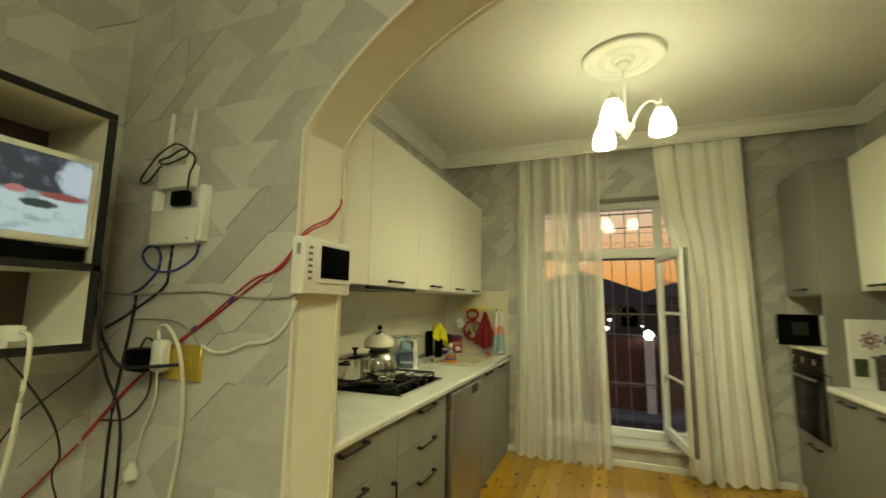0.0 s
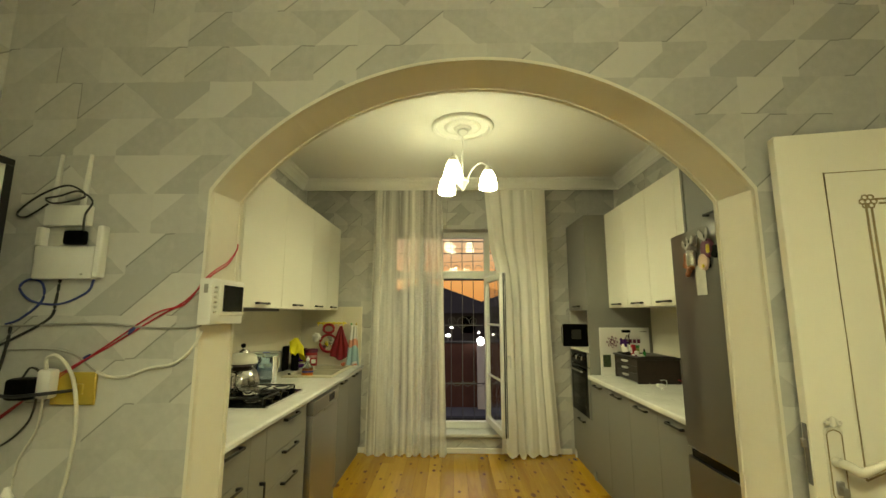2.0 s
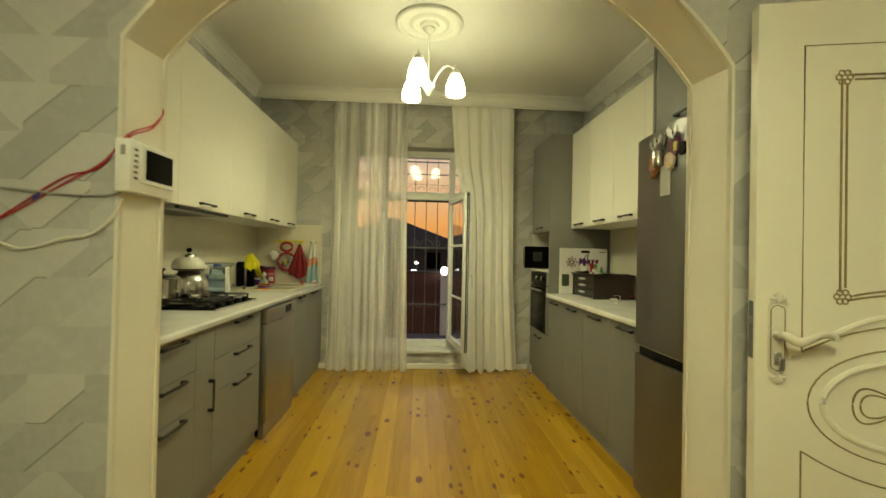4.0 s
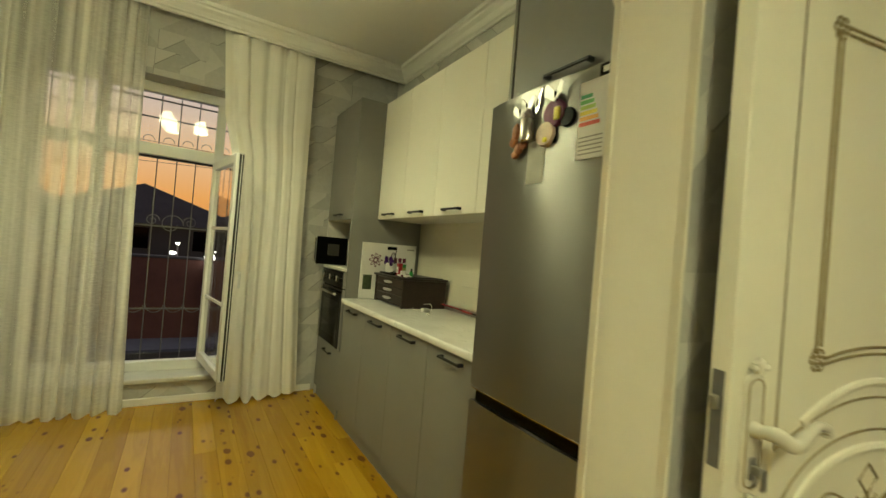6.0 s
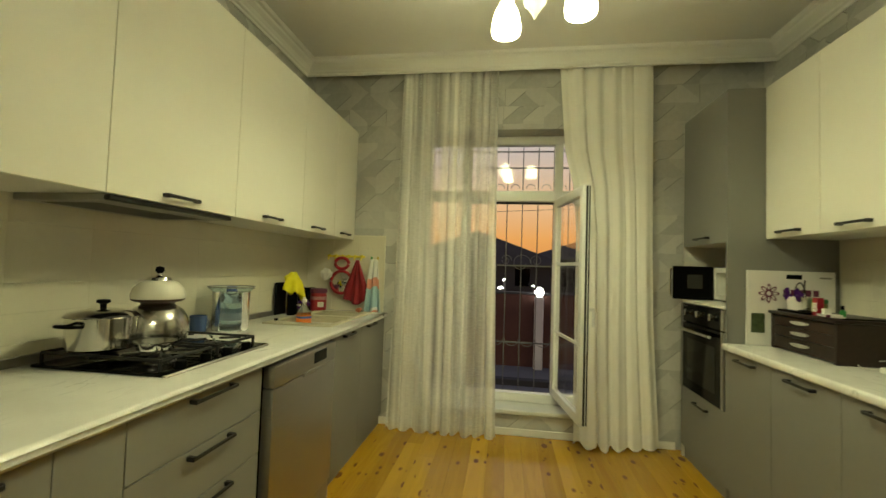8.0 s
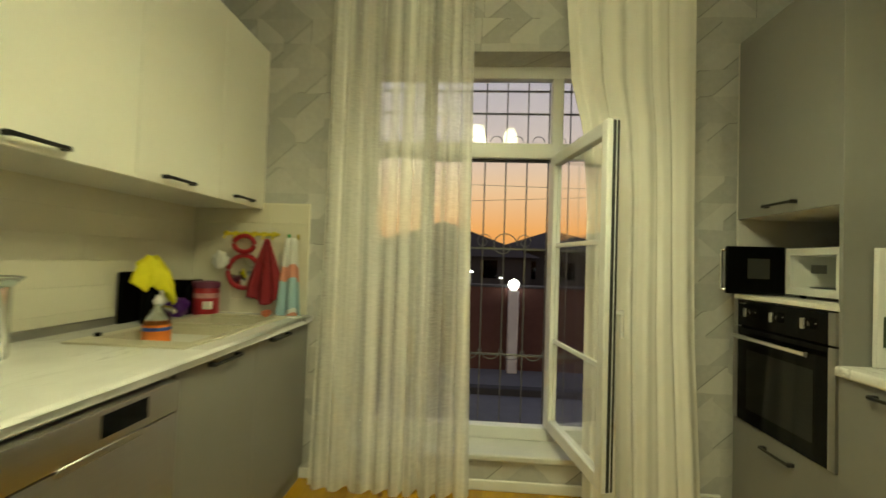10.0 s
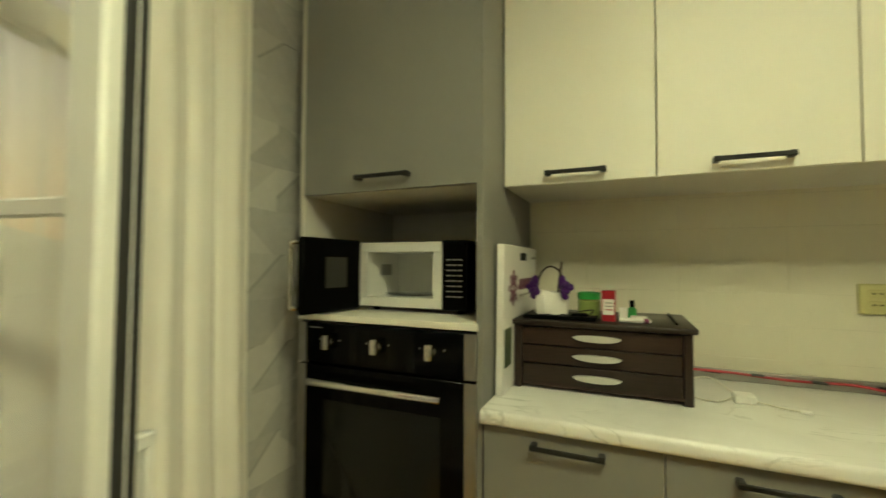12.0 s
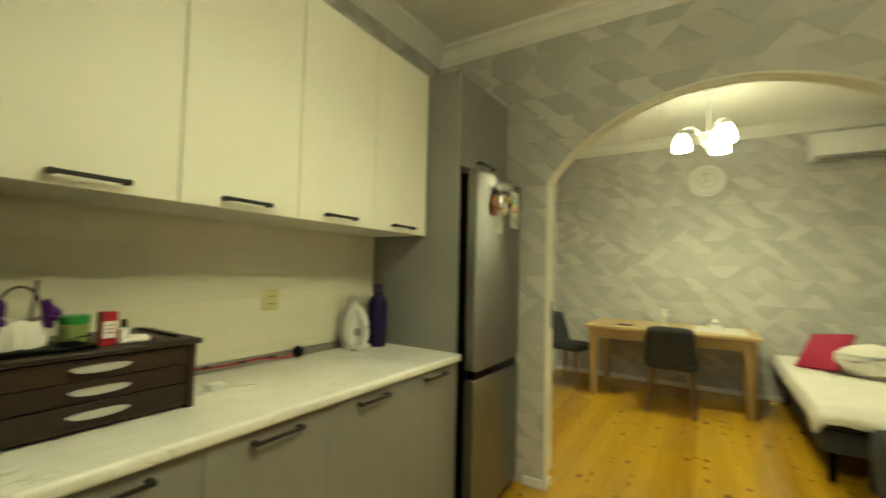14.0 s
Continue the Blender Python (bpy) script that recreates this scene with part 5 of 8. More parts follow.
def small_goods():
    t = thing("jar", (1.83, 3.665, TZ), "small clear jar with a green screw lid", "jar")
    part("glass_body", lathe([(0.030, 0.0), (0.033, 0.006), (0.033, 0.055), (0.028, 0.060)], (1.82, 3.662, TZ), 20), mat("green_contents", (0.28, 0.34, 0.10), 0.3, var=0.2, scale=30), t)
    part("lid", lathe([(0.033, 0.060), (0.034, 0.078), (0.030, 0.081)], (1.82, 3.662, TZ), 20), M_GREEN, t, "green lid")
    t = thing("carton", (1.775, 3.605, TZ), "small red printed medicine carton with a white label", "box")
    part("carton_body", box(1.76, 1.79, 3.585, 3.622, TZ, TZ + 0.090, 0.001), M_REDPLASTIC, t)
    part("paper_label", box(1.7588, 1.7602, 3.588, 3.619, TZ + 0.02, TZ + 0.065), M_PAPERWHITE, t)
    for k in range(3):
        part("print_bar", box(1.7580, 1.7590, 3.592, 3.612, TZ + 0.053 - 0.010 * k, TZ + 0.056 - 0.010 * k), M_REDPLASTIC if k == 2 else M_GREYWIRE, t)
    solo("pill_box", box(1.77, 1.80, 3.552, 3.575, TZ, TZ + 0.04, 0.001), M_PAPERWHITE, "small white pill box on the drawer box", "box")
    t = thing("dropper_bottle", (1.84, 3.54, TZ), "tiny brown bottle with a black cap", "bottle")
    part("glass_body", lathe([(0.012, 0), (0.013, 0.004), (0.013, 0.032), (0.006, 0.038)], (1.84, 3.54, TZ), 14), M_GREEN, t)
    part("cap", lathe([(0.007, 0.038), (0.007, 0.058)], (1.84, 3.54, TZ), 12), M_BLACKPLASTIC, t)
    bm = box(1.77, 1.82, 3.49, 3.555, TZ, TZ + 0.008, 0.003)
    bm = box(1.775, 1.815, 3.50, 3.545, TZ + 0.008, TZ + 0.016, 0.003, bm=bm)
    solo("folded_leaflet", bm, M_PAPERWHITE, "folded white leaflets lying on the drawer box", "paper")
    t = thing("cosmetic_tube", (1.77, 3.53, TZ), "small white and red tube lying down", "tube")
    part("tube_body", tube([(1.755, 3.575, TZ + 0.008), (1.752, 3.51, TZ + 0.008)], 0.007, 10), M_WHITEPLASTIC, t)
    part("cap", tube([(1.752, 3.51, TZ + 0.008), (1.751, 3.497, TZ + 0.008)], 0.0072, 10), M_MAROON, t)
    t = thing("black_charger", (1.78, 3.69, TZ), "black charger and cable coiled on the drawer box", "charger")
    part("plug_body", box(1.745, 1.785, 3.66, 3.71, TZ, TZ + 0.02, 0.006), M_BLACKPLASTIC, t)
    part("cord", tube(curve_points([(1.76, 3.66, TZ + 0.01), (1.75, 3.645, TZ + 0.03), (1.77, 3.655, TZ + 0.03), (1.765, 3.69, TZ + 0.024)], 6), 0.002, 6), M_BLACKWIRE, t)


small_goods()


def gift_box():
    """A flat white carton leaning on the tall cabinet."""
    t = thing("flat_carton", (1.84, 3.885, CT), "flat white printed carton leaning on the tall cabinet", "box")
    m = Matrix.Translation((0, 3.881, CT)) @ Matrix.Rotation(radians(0.8), 4, "X") @ Matrix.Translation((0, -3.881, -CT))
    c = part("panel", box(1.59, 2.04, 3.876, 3.896, CT + 0.002, CT + 0.43, 0.002, m=m), M_CARD, t)
    y = 3.8745
    part("hand_hole", box(1.79, 1.87, y - 0.0005, y + 0.003, CT + 0.385, CT + 0.41, 0.001, m=m), M_BLACKPLASTIC, c, "punched carry hole")
    for k in range(8):
        a = 2 * math.pi * k / 8
        px, pz = 1.70 + 0.033 * math.cos(a), CT + 0.30 + 0.033 * math.sin(a)
        bm = lathe([(0.0085, -0.001), (0.014, -0.001), (0.014, 0.001), (0.0085, 0.001), (0.0085, -0.001)], (0, 0, 0), 14, cap=False)
        mm = m @ Matrix.Translation((px, y, pz)) @ Matrix.Rotation(-a, 4, "Y") @ Matrix.Diagonal((1.6, 1, 0.7, 1)) @ Matrix.Rotation(radians(90), 4, "X")
        bm.transform(mm)
        part("flower_petal", bm, M_MAROON, c, "maroon flower mark")
    for k in range(5):
        part("logo_bar", box(1.775 + 0.038 * k, 1.803 + 0.038 * k, y - 0.0005, y + 0.002, CT + 0.29, CT + 0.325, m=m), M_MAROON, c)
    part("logo_bar", box(1.78, 1.94, y - 0.0005, y + 0.002, CT + 0.268, CT + 0.275, m=m), M_GREYWIRE, c)
    part("picture", box(1.61, 1.68, y - 0.0005, y + 0.002, CT + 0.075, CT + 0.185, m=m), mat("printed_leaf_picture", (0.05, 0.07, 0.03), 0.4, var=0.9, scale=30), c, "small printed picture of leaves")
    part("logo_bar", box(1.96, 2.02, y - 0.0005, y + 0.002, CT + 0.39, CT + 0.40, m=m), M_GREYWIRE, c)


gift_box()


def socket_plate(x, y, z):
    t = thing("wall_socket", (x, y, z - 0.05), "ivory double wall socket on the tiles", "socket")
    part("plate", box(x - 0.012, x, y - 0.042, y + 0.042, z - 0.045, z + 0.045, 0.004), M_IVORY, t)
    for dz in (-0.017, 0.017):
        i = part("insert", box(x - 0.014, x - 0.010, y - 0.02, y + 0.02, z + dz - 0.011, z + dz + 0.011, 0.002), M_IVORY, t)
        for dy in (-0.008, 0.008):
            part("hole", tube([(x - 0.0145, y + dy, z + dz), (x - 0.013, y + dy, z + dz)], 0.0035, 8), M_BLACKPLASTIC, i)


socket_plate(XR - 0.0105, 2.885, 1.18)


def cord(name, pts, r, material, label, n=8):
    t = thing(name, pts[0], label, "cable")
    part("strand", tube(curve_points(pts, n), r, 7), material, t)
    return t


_x = XR - 0.045
_t = cord("red_black_cord", [(_x - 0.02, 3.39, CT + 0.035), (_x, 3.25, CT + 0.03), (_x, 3.1, CT + 0.022), (_x + 0.003, 2.95, CT + 0.024), (_x - 0.01, 2.84, CT + 0.012), (_x - 0.02, 2.79, CT + 0.018)], 0.0042, M_REDWIRE, "red and black twisted cord ending in a black plug")
for a, b in ((3.33, 3.28), (3.20, 3.165), (3.05, 3.01), (2.90, 2.87)):
    part("black_band", tube([(_x + 0.001, a, CT + 0.029 if a > 3.15 else CT + 0.024), (_x + 0.001, b, CT + 0.028 if a > 3.15 else CT + 0.022)], 0.0050, 7), M_BLACKWIRE, _t)
part("plug", lathe([(0.002, -0.026), (0.018, -0.022), (0.026, -0.008), (0.024, 0.012), (0.012, 0.024), (0.002, 0.026)], (_x - 0.02, 2.76, CT + 0.03), 16, m=Matrix.Rotation(radians(80), 4, "X")), M_BLACKPLASTIC, _t, "round black plug")
_t = thing("phone_charger", (1.83, 3.26, CT), "white phone charger with a loose cable", "charger")
part("adapter", box(1.80, 1.845, 3.24, 3.29, CT, CT + 0.024, 0.004), M_WHITEPLASTIC, _t)
part("strand", tube(curve_points([(1.82, 3.29, CT + 0.012), (1.78, 3.34, CT + 0.005), (1.82, 3.42, CT + 0.012), (1.88, 3.40, CT + 0.03), (1.90, 3.33, CT + 0.04), (1.87, 3.27, CT + 0.006), (1.80, 3.20, CT + 0.004), (1.78, 3.15, CT + 0.004)], 8), 0.0022, 6), M_WHITEWIRE, _t)
part("plug_end", box(1.772, 1.784, 3.13, 3.155, CT, CT + 0.008, 0.002), M_WHITEPLASTIC, _t)


def iron():
    t = thing("steam_iron", (1.99, 2.44, CT), "white and grey steam iron stood on its heel", "iron")
    cx, cy = 1.98, 2.43
    out = [(cy + 0.068 * math.sin(math.pi * (0.18 + 0.82 * k / 9)) ** 0.8, CT + 0.285 * k / 9) for k in range(10)]
    out += [(2 * cy - u, v) for u, v in reversed(out[:-1])]
    part("soleplate", extrude_outline(out, "yz", cx + 0.047, cx + 0.055, bevel=0.002), M_CHROME, t)
    for name, a, b, k, material, label in (("skirt", 0.024, 0.047, 0.95, M_GREYWIRE, "grey plastic skirt"), ("water_tank", -0.012, 0.024, 0.84, M_WHITEPLASTIC, "white water tank")):
        part(name, extrude_outline([(cy + (u - cy) * k, CT + 0.002 + (v - CT) * (k + 0.03)) for u, v in out], "yz", cx + a, cx + b, bevel=0.009), material, t, label)
    part("heel", box(cx - 0.075, cx + 0.03, cy - 0.045, cy + 0.045, CT, CT + 0.03, 0.01, 2), M_WHITEPLASTIC, t, "white heel")
    part("grip", tube(curve_points([(cx - 0.05, cy, CT + 0.02), (cx - 0.072, cy, CT + 0.08), (cx - 0.068, cy, CT + 0.15), (cx - 0.03, cy, CT + 0.20), (cx, cy, CT + 0.215)], 6), 0.017, 12), M_WHITEPLASTIC, t, "white hand grip")
    part("dial", lathe([(0.022, 0), (0.022, 0.008), (0.017, 0.011)], (cx - 0.012, cy, CT + 0.09), 18, m=Matrix.Rotation(radians(-90), 4, "Y")), M_GREYWIRE, t, "grey dial")
    part("strand", tube(curve_points([(cx - 0.05, cy + 0.03, CT + 0.02), (cx - 0.06, cy + 0.075, CT + 0.01), (cx - 0.01, cy + 0.095, CT + 0.07), (cx + 0.03, cy + 0.085, CT + 0.16), (cx + 0.02, cy + 0.05, CT + 0.24), (cx + 0.03, cy - 0.02, CT + 0.27), (cx + 0.04, cy - 0.06, CT + 0.15)], 8), 0.004, 6), M_GREYWIRE, t, "grey flex")


iron()
_t = thing("thermos_bottle", (1.955, 2.285, CT), "tall dark purple bottle with a stopper", "bottle")
part("body", lathe([(0.048, 0), (0.052, 0.006), (0.053, 0.19), (0.052, 0.235), (0.044, 0.262), (0.030, 0.278), (0.028, 0.30)], (1.955, 2.285, CT), 28), mat("purple_glaze", (0.014, 0.006, 0.05), 0.25, spec=0.3), _t)
part("stopper", lathe([(0.032, 0.30), (0.033, 0.335), (0.027, 0.342)], (1.955, 2.285, CT), 20), mat("dark_purple_cap", (0.015, 0.01, 0.035), 0.35), _t)


# ---- fridge door decorations ----
M_CLEAR_NOTE = mat("laminated_note", (0.60, 0.60, 0.55), 0.15, var=0.12, scale=25, coat=0.5)
M_PURPLE_GREY = mat("dull_pewter", (0.25, 0.23, 0.22), 0.4, metal=0.5)


def fridge_magnets():
    fx = 1.400
    def disc(name, y, z, r, material, label, th=0.008):
        bm = lathe([(0.001, 0), (r, 0), (r, th * 0.6), (r * 0.9, th), (0.001, th)], (0, 0, 0), 20)
        bm.transform(Matrix.Translation((fx + 0.004, y, z)) @ Matrix.Rotation(radians(-90), 4, "Y"))
        t = thing(name, (fx, y, z), label, "magnet", "fridge magnets")
        part("disc", bm, material, t)
        return t
    t = disc("fridge_magnet", 1.818, 1.760, 0.045, M_MAROON, "round dark red and yellow souvenir magnet", 0.016)
    part("patch", box(fx - 0.016, fx - 0.010, 1.788, 1.812, 1.735, 1.775, 0.004), M_YELLOWPLASTIC, t)
    t = disc("fridge_magnet", 1.848, 1.700, 0.040, mat("painted_plate", (0.62, 0.47, 0.38), 0.3, var=0.2, scale=18), "round painted plate magnet", 0.018)
    part("patch", box(fx - 0.018, fx - 0.012, 1.832, 1.852, 1.672, 1.688, 0.004), M_YELLOWPLASTIC, t)
    part("back_disc", box(fx - 0.004, fx + 0.004, 1.806, 1.832, 1.668, 1.72, 0.003), M_BLACKPLASTIC, t, "black magnet backing")
    t = disc("fridge_magnet", 1.766, 1.738, 0.030, M_BLACKPLASTIC, "round black magnet behind the others", 0.012)
    for (yy, zz, sc, lean) in ((1.805, 1.800, 1.15, 0.010), (1.962, 1.782, 0.85, 0.006), (1.930, 1.795, 0.9, -0.004)):
        t = thing("butterfly_magnet", (fx, yy, zz), "silver butterfly magnet with raised wings", "magnet", "fridge magnets")
        for k in (-1, 1):
            out = [(yy, zz - 0.012), (yy + k * 0.030 * sc + lean, zz + 0.012 * sc), (yy + k * 0.036 * sc + lean, zz + 0.036 * sc), (yy + k * 0.024 * sc + lean, zz + 0.046 * sc), (yy + k * 0.006 * sc, zz + 0.022 * sc)]
            part("wing", extrude_outline(out, "yz", fx - 0.022, fx - 0.019, bevel=0.0008), M_STEEL, t)
        part("insect_body", tube([(fx + 0.004, yy, zz - 0.012), (fx - 0.016, yy, zz), (fx - 0.022, yy, zz + 0.02)], 0.004, 6), M_BLACKPLASTIC, t)
    t = thing("blade_magnet", (fx, 1.885, 1.80), "narrow silver leaf-shaped magnet standing above the others", "magnet", "fridge magnets")
    part("blade", extrude_outline([(1.898, 1.775), (1.886, 1.79), (1.872, 1.858), (1.890, 1.835), (1.902, 1.80)], "yz", fx - 0.010, fx + 0.002, bevel=0.001), M_CHROME, t)
    t = thing("bottle_magnet", (fx, 1.915, 1.73), "small silvery trinket bottle magnet", "magnet", "fridge magnets")
    silver = mat("silver_trinket", (0.55, 0.52, 0.47), 0.22, metal=0.8, var=0.3, scale=40)
    part("vial", lathe([(0.020, -0.05), (0.025, -0.045), (0.025, 0.02), (0.021, 0.028)], (fx - 0.016, 1.925, 1.735), 18), silver, t)
    part("cap", lathe([(0.021, 0.028), (0.022, 0.040), (0.012, 0.052), (0.009, 0.062)], (fx - 0.016, 1.925, 1.735), 18), M_PURPLE_GREY, t, "dull grey stopper")
    for k, (yy, zz, stretch) in enumerate(((1.988, 1.735, 1.5), (1.998, 1.700, 1.0), (1.972, 1.672, 1.1), (1.946, 1.690, 1.2), (1.985, 1.655, 0.8))):
        rng = random.Random(k)
        bm = bmesh.new()
        bmesh.ops.create_icosphere(bm, subdivisions=3, radius=0.019)
        for v in bm.verts:
            v.co *= 0.8 + 0.45 * abs(noise.noise(v.co * 110 + Vector((k, 0, 0)))) + 0.12 * rng.random()
            v.co.x *= 0.5
            v.co.z *= stretch
        bm.transform(Matrix.Translation((fx - 0.008, yy, zz)))
        solo("resin_magnet", bm, mat("rust_resin", (0.30, 0.10, 0.03), 0.5, var=0.5, scale=60), "rust-brown carved resin magnet on the fridge", "magnet", "fridge magnets")
    t = thing("paper_note", (fx, 1.88, 1.55), "small pale note stuck to the fridge", "paper")
    part("sheet", box(fx - 0.0022, fx - 0.0008, 1.850, 1.928, 1.548, 1.688), M_CLEAR_NOTE, t)
    t = thing("energy_label", (fx, 1.675, 1.60), "white energy label with coloured efficiency bars", "label")
    part("sheet", box(fx - 0.0015, fx + 0.006, 1.625, 1.725, 1.60, 1.825), M_PAPERWHITE, t)
    cols = ((0.02, 0.25, 0.08), (0.10, 0.40, 0.08), (0.35, 0.50, 0.05), (0.75, 0.62, 0.03), (0.75, 0.35, 0.03), (0.65, 0.08, 0.03))
    for k, c in enumerate(cols):
        part("efficiency_bar", box(fx - 0.0022, fx, 1.678 - 0.006 * k, 1.720, 1.775 - 0.016 * k, 1.786 - 0.016 * k), mat("efficiency_bar", c, 0.5), t)
    for k in range(5):
        part("print_bar", box(fx - 0.0022, fx, 1.635, 1.718, 1.612 + 0.012 * k, 1.616 + 0.012 * k), M_GREYWIRE, t)
    t = thing("warranty_sticker", (fx, 1.64, 1.83), "small dark sticker at the top of the fridge door", "sticker")
    part("sheet", box(fx - 0.001, fx + 0.008, 1.615, 1.66, 1.825, 1.86), M_BLACKPLASTIC, t)
    part("mark", box(fx - 0.0018, fx, 1.63, 1.648, 1.835, 1.852), M_WHITEPLASTIC, t)


fridge_magnets()


# ---- left-hand worktop ----
def hob():
    t = thing("gas_hob", (-1.12, 2.75, CT), "stainless steel gas hob with black cast grates", "hob")
    x0, x1, y0, y1 = -1.385, -0.865, 2.455, 3.045
    p = part("plate", box(x0, x1, y0, y1, CT, CT + 0.012, 0.005, 2), M_BLACKGLASS, t, "dark hob plate")
    part("rim", box(x1 - 0.012, x1 + 0.004, y0 - 0.003, y1 + 0.003, CT, CT + 0.010, 0.003), M_STEEL, p, "steel front rim")
    part("rim", box(x0, x1 - 0.012, y1 - 0.006, y1 + 0.004, CT, CT + 0.010, 0.003), M_STEEL, p, "steel side rim")
    for by in (2.60, 2.88):
        for bx in (-1.25, -1.02):
            b = part("burner", lathe([(0.045, 0.012), (0.045, 0.02), (0.036, 0.026), (0.036, 0.032), (0.03, 0.035), (0.001, 0.035)], (bx, by, CT), 24), M_BLACK, t, "black burner cap")
            part("burner_ring", lathe([(0.055, 0.012), (0.055, 0.016), (0.046, 0.018)], (bx, by, CT), 24, cap=False), M_CHROME, b)
    for by in (2.60, 2.88):
        h = 0.048
        bm = None
        for xx in (-1.37, -0.91):
            bm = tube([(xx, by - 0.12, CT + h), (xx, by + 0.12, CT + h)], 0.006, 6, bm=bm)
        for yy in (by - 0.12, by + 0.12):
            bm = tube([(-1.37, yy, CT + h), (-0.91, yy, CT + h)], 0.006, 6, bm=bm)
            for xx in (-1.37, -0.91):
                bm = tube([(xx, yy, CT + 0.012), (xx, yy, CT + h)], 0.006, 6, bm=bm)
        for bx in (-1.25, -1.02):
            for a in range(4):
                c, s = math.cos(a * math.pi / 2 + 0.785), math.sin(a * math.pi / 2 + 0.785)
                bm = tube([(bx + 0.025 * c, by + 0.025 * s, CT + h + 0.004), (bx + 0.105 * c, by + 0.115 * s, CT + h)], 0.005, 6, bm=bm)
        part("grate", bm, M_BLACK, t, "black cast iron grate")
    for k in range(4):
        part("knob", lathe([(0.02, 0.012), (0.019, 0.03), (0.016, 0.034), (0.001, 0.034)], (-0.90, 2.56 + 0.125 * k, CT), 16), M_BLACKPLASTIC, t, "black knob")


hob()
GZ = CT + 0.053


M_WALNUT_BAND = mat("brown_plastic", (0.05, 0.022, 0.012), 0.4)


def teapot():
    c = (-1.18, 2.755, GZ)
    t = thing("kettle", c, "steel kettle with a cream enamel teapot stacked on it", "kettle")
    part("kettle_body", lathe([(0.09, 0), (0.108, 0.01), (0.116, 0.05), (0.109, 0.09), (0.09, 0.125), (0.064, 0.145), (0.056, 0.15)], c, 36), M_KETTLE, t)
    part("spout", tube(curve_points([(c[0] - 0.08, c[1] + 0.05, GZ + 0.06), (c[0] - 0.11, c[1] + 0.075, GZ + 0.10), (c[0] - 0.12, c[1] + 0.085, GZ + 0.125)], 6), [0.02 - 0.0008 * i for i in range(13)], 10), M_CHROME, t)
    part("side_grip", tube(curve_points([(c[0], c[1] - 0.09, GZ + 0.09), (c[0] - 0.01, c[1] - 0.17, GZ + 0.12), (c[0] - 0.01, c[1] - 0.175, GZ + 0.06), (c[0], c[1] - 0.105, GZ + 0.04)], 6), 0.009, 8), M_BLACKPLASTIC, t)
    b = part("teapot_body", lathe([(0.07, 0.168), (0.094, 0.172), (0.096, 0.186), (0.088, 0.212), (0.068, 0.234), (0.045, 0.244)], c, 32), M_ENAMEL, t, "cream enamel teapot")
    part("band", lathe([(0.058, 0.150), (0.062, 0.156), (0.082, 0.160), (0.093, 0.166), (0.093, 0.171)], c, 32), M_WALNUT_BAND, b, "dark brown ring under the teapot")
    part("lid", lathe([(0.046, 0.244), (0.04, 0.256), (0.012, 0.264), (0.009, 0.272)], c, 20), M_CHROME, b)
    part("knob", lathe([(0.008, 0.272), (0.017, 0.282), (0.015, 0.297), (0.002, 0.302)], c, 14), M_BLACKPLASTIC, b)
    part("teapot_spout", tube(curve_points([(c[0] - 0.06, c[1] + 0.03, GZ + 0.18), (c[0] - 0.09, c[1] + 0.05, GZ + 0.205), (c[0] - 0.10, c[1] + 0.055, GZ + 0.225)], 5), 0.009, 8), M_ENAMEL, b)


teapot()
_c = (-1.24, 2.575, GZ)
_t = thing("cooking_pot", _c, "lidded stainless steel cooking pot on the hob", "pot")
_b = part("pot_body", lathe([(0.095, 0), (0.105, 0.008), (0.107, 0.115), (0.112, 0.118)], _c, 32), M_CHROME, _t)
_k = part("lid", lathe([(0.111, 0.119), (0.10, 0.13), (0.05, 0.142), (0.001, 0.145)], _c, 32), M_CHROME, _t)
part("knob", lathe([(0.01, 0.145), (0.01, 0.16), (0.022, 0.166), (0.02, 0.176), (0.001, 0.178)], _c, 16), M_BLACKPLASTIC, _k)
for _s in (-1, 1):
    part("side_grip", tube(curve_points([(_c[0] - 0.03, _c[1] + _s * 0.10, GZ + 0.09), (_c[0] - 0.025, _c[1] + _s * 0.145, GZ + 0.095), (_c[0] + 0.025, _c[1] + _s * 0.145, GZ + 0.095), (_c[0] + 0.03, _c[1] + _s * 0.10, GZ + 0.09)], 6), 0.006, 8), M_BLACKPLASTIC, _b)
_c = (-1.04, 2.60, GZ)
_t = thing("coffee_pot", _c, "small steel lidded pan on the front burner", "pot")
part("pot_body", lathe([(0.05, 0), (0.058, 0.006), (0.06, 0.03), (0.07, 0.034)], _c, 24), M_CHROME, _t)


def hood():
    t = thing("cooker_hood", (-1.2, 2.72, UZ0 - 0.04), "slim dark built-in cooker hood under the wall cabinet", "cooker hood")
    part("body", box(XL + 0.03, -1.075, 2.40, 3.01, UZ0 - 0.042, UZ0 - 0.018, 0.003), M_STEEL, t)
    part("filter", box(XL + 0.08, -1.16, 2.45, 2.96, UZ0 - 0.026, UZ0 - 0.0425), M_BLACK, t, "dark grease filter")
    part("pull_front", box(-1.085, -1.055, 2.40, 3.01, UZ0 - 0.04, UZ0 - 0.022, 0.003), M_BLACK, t)


hood()


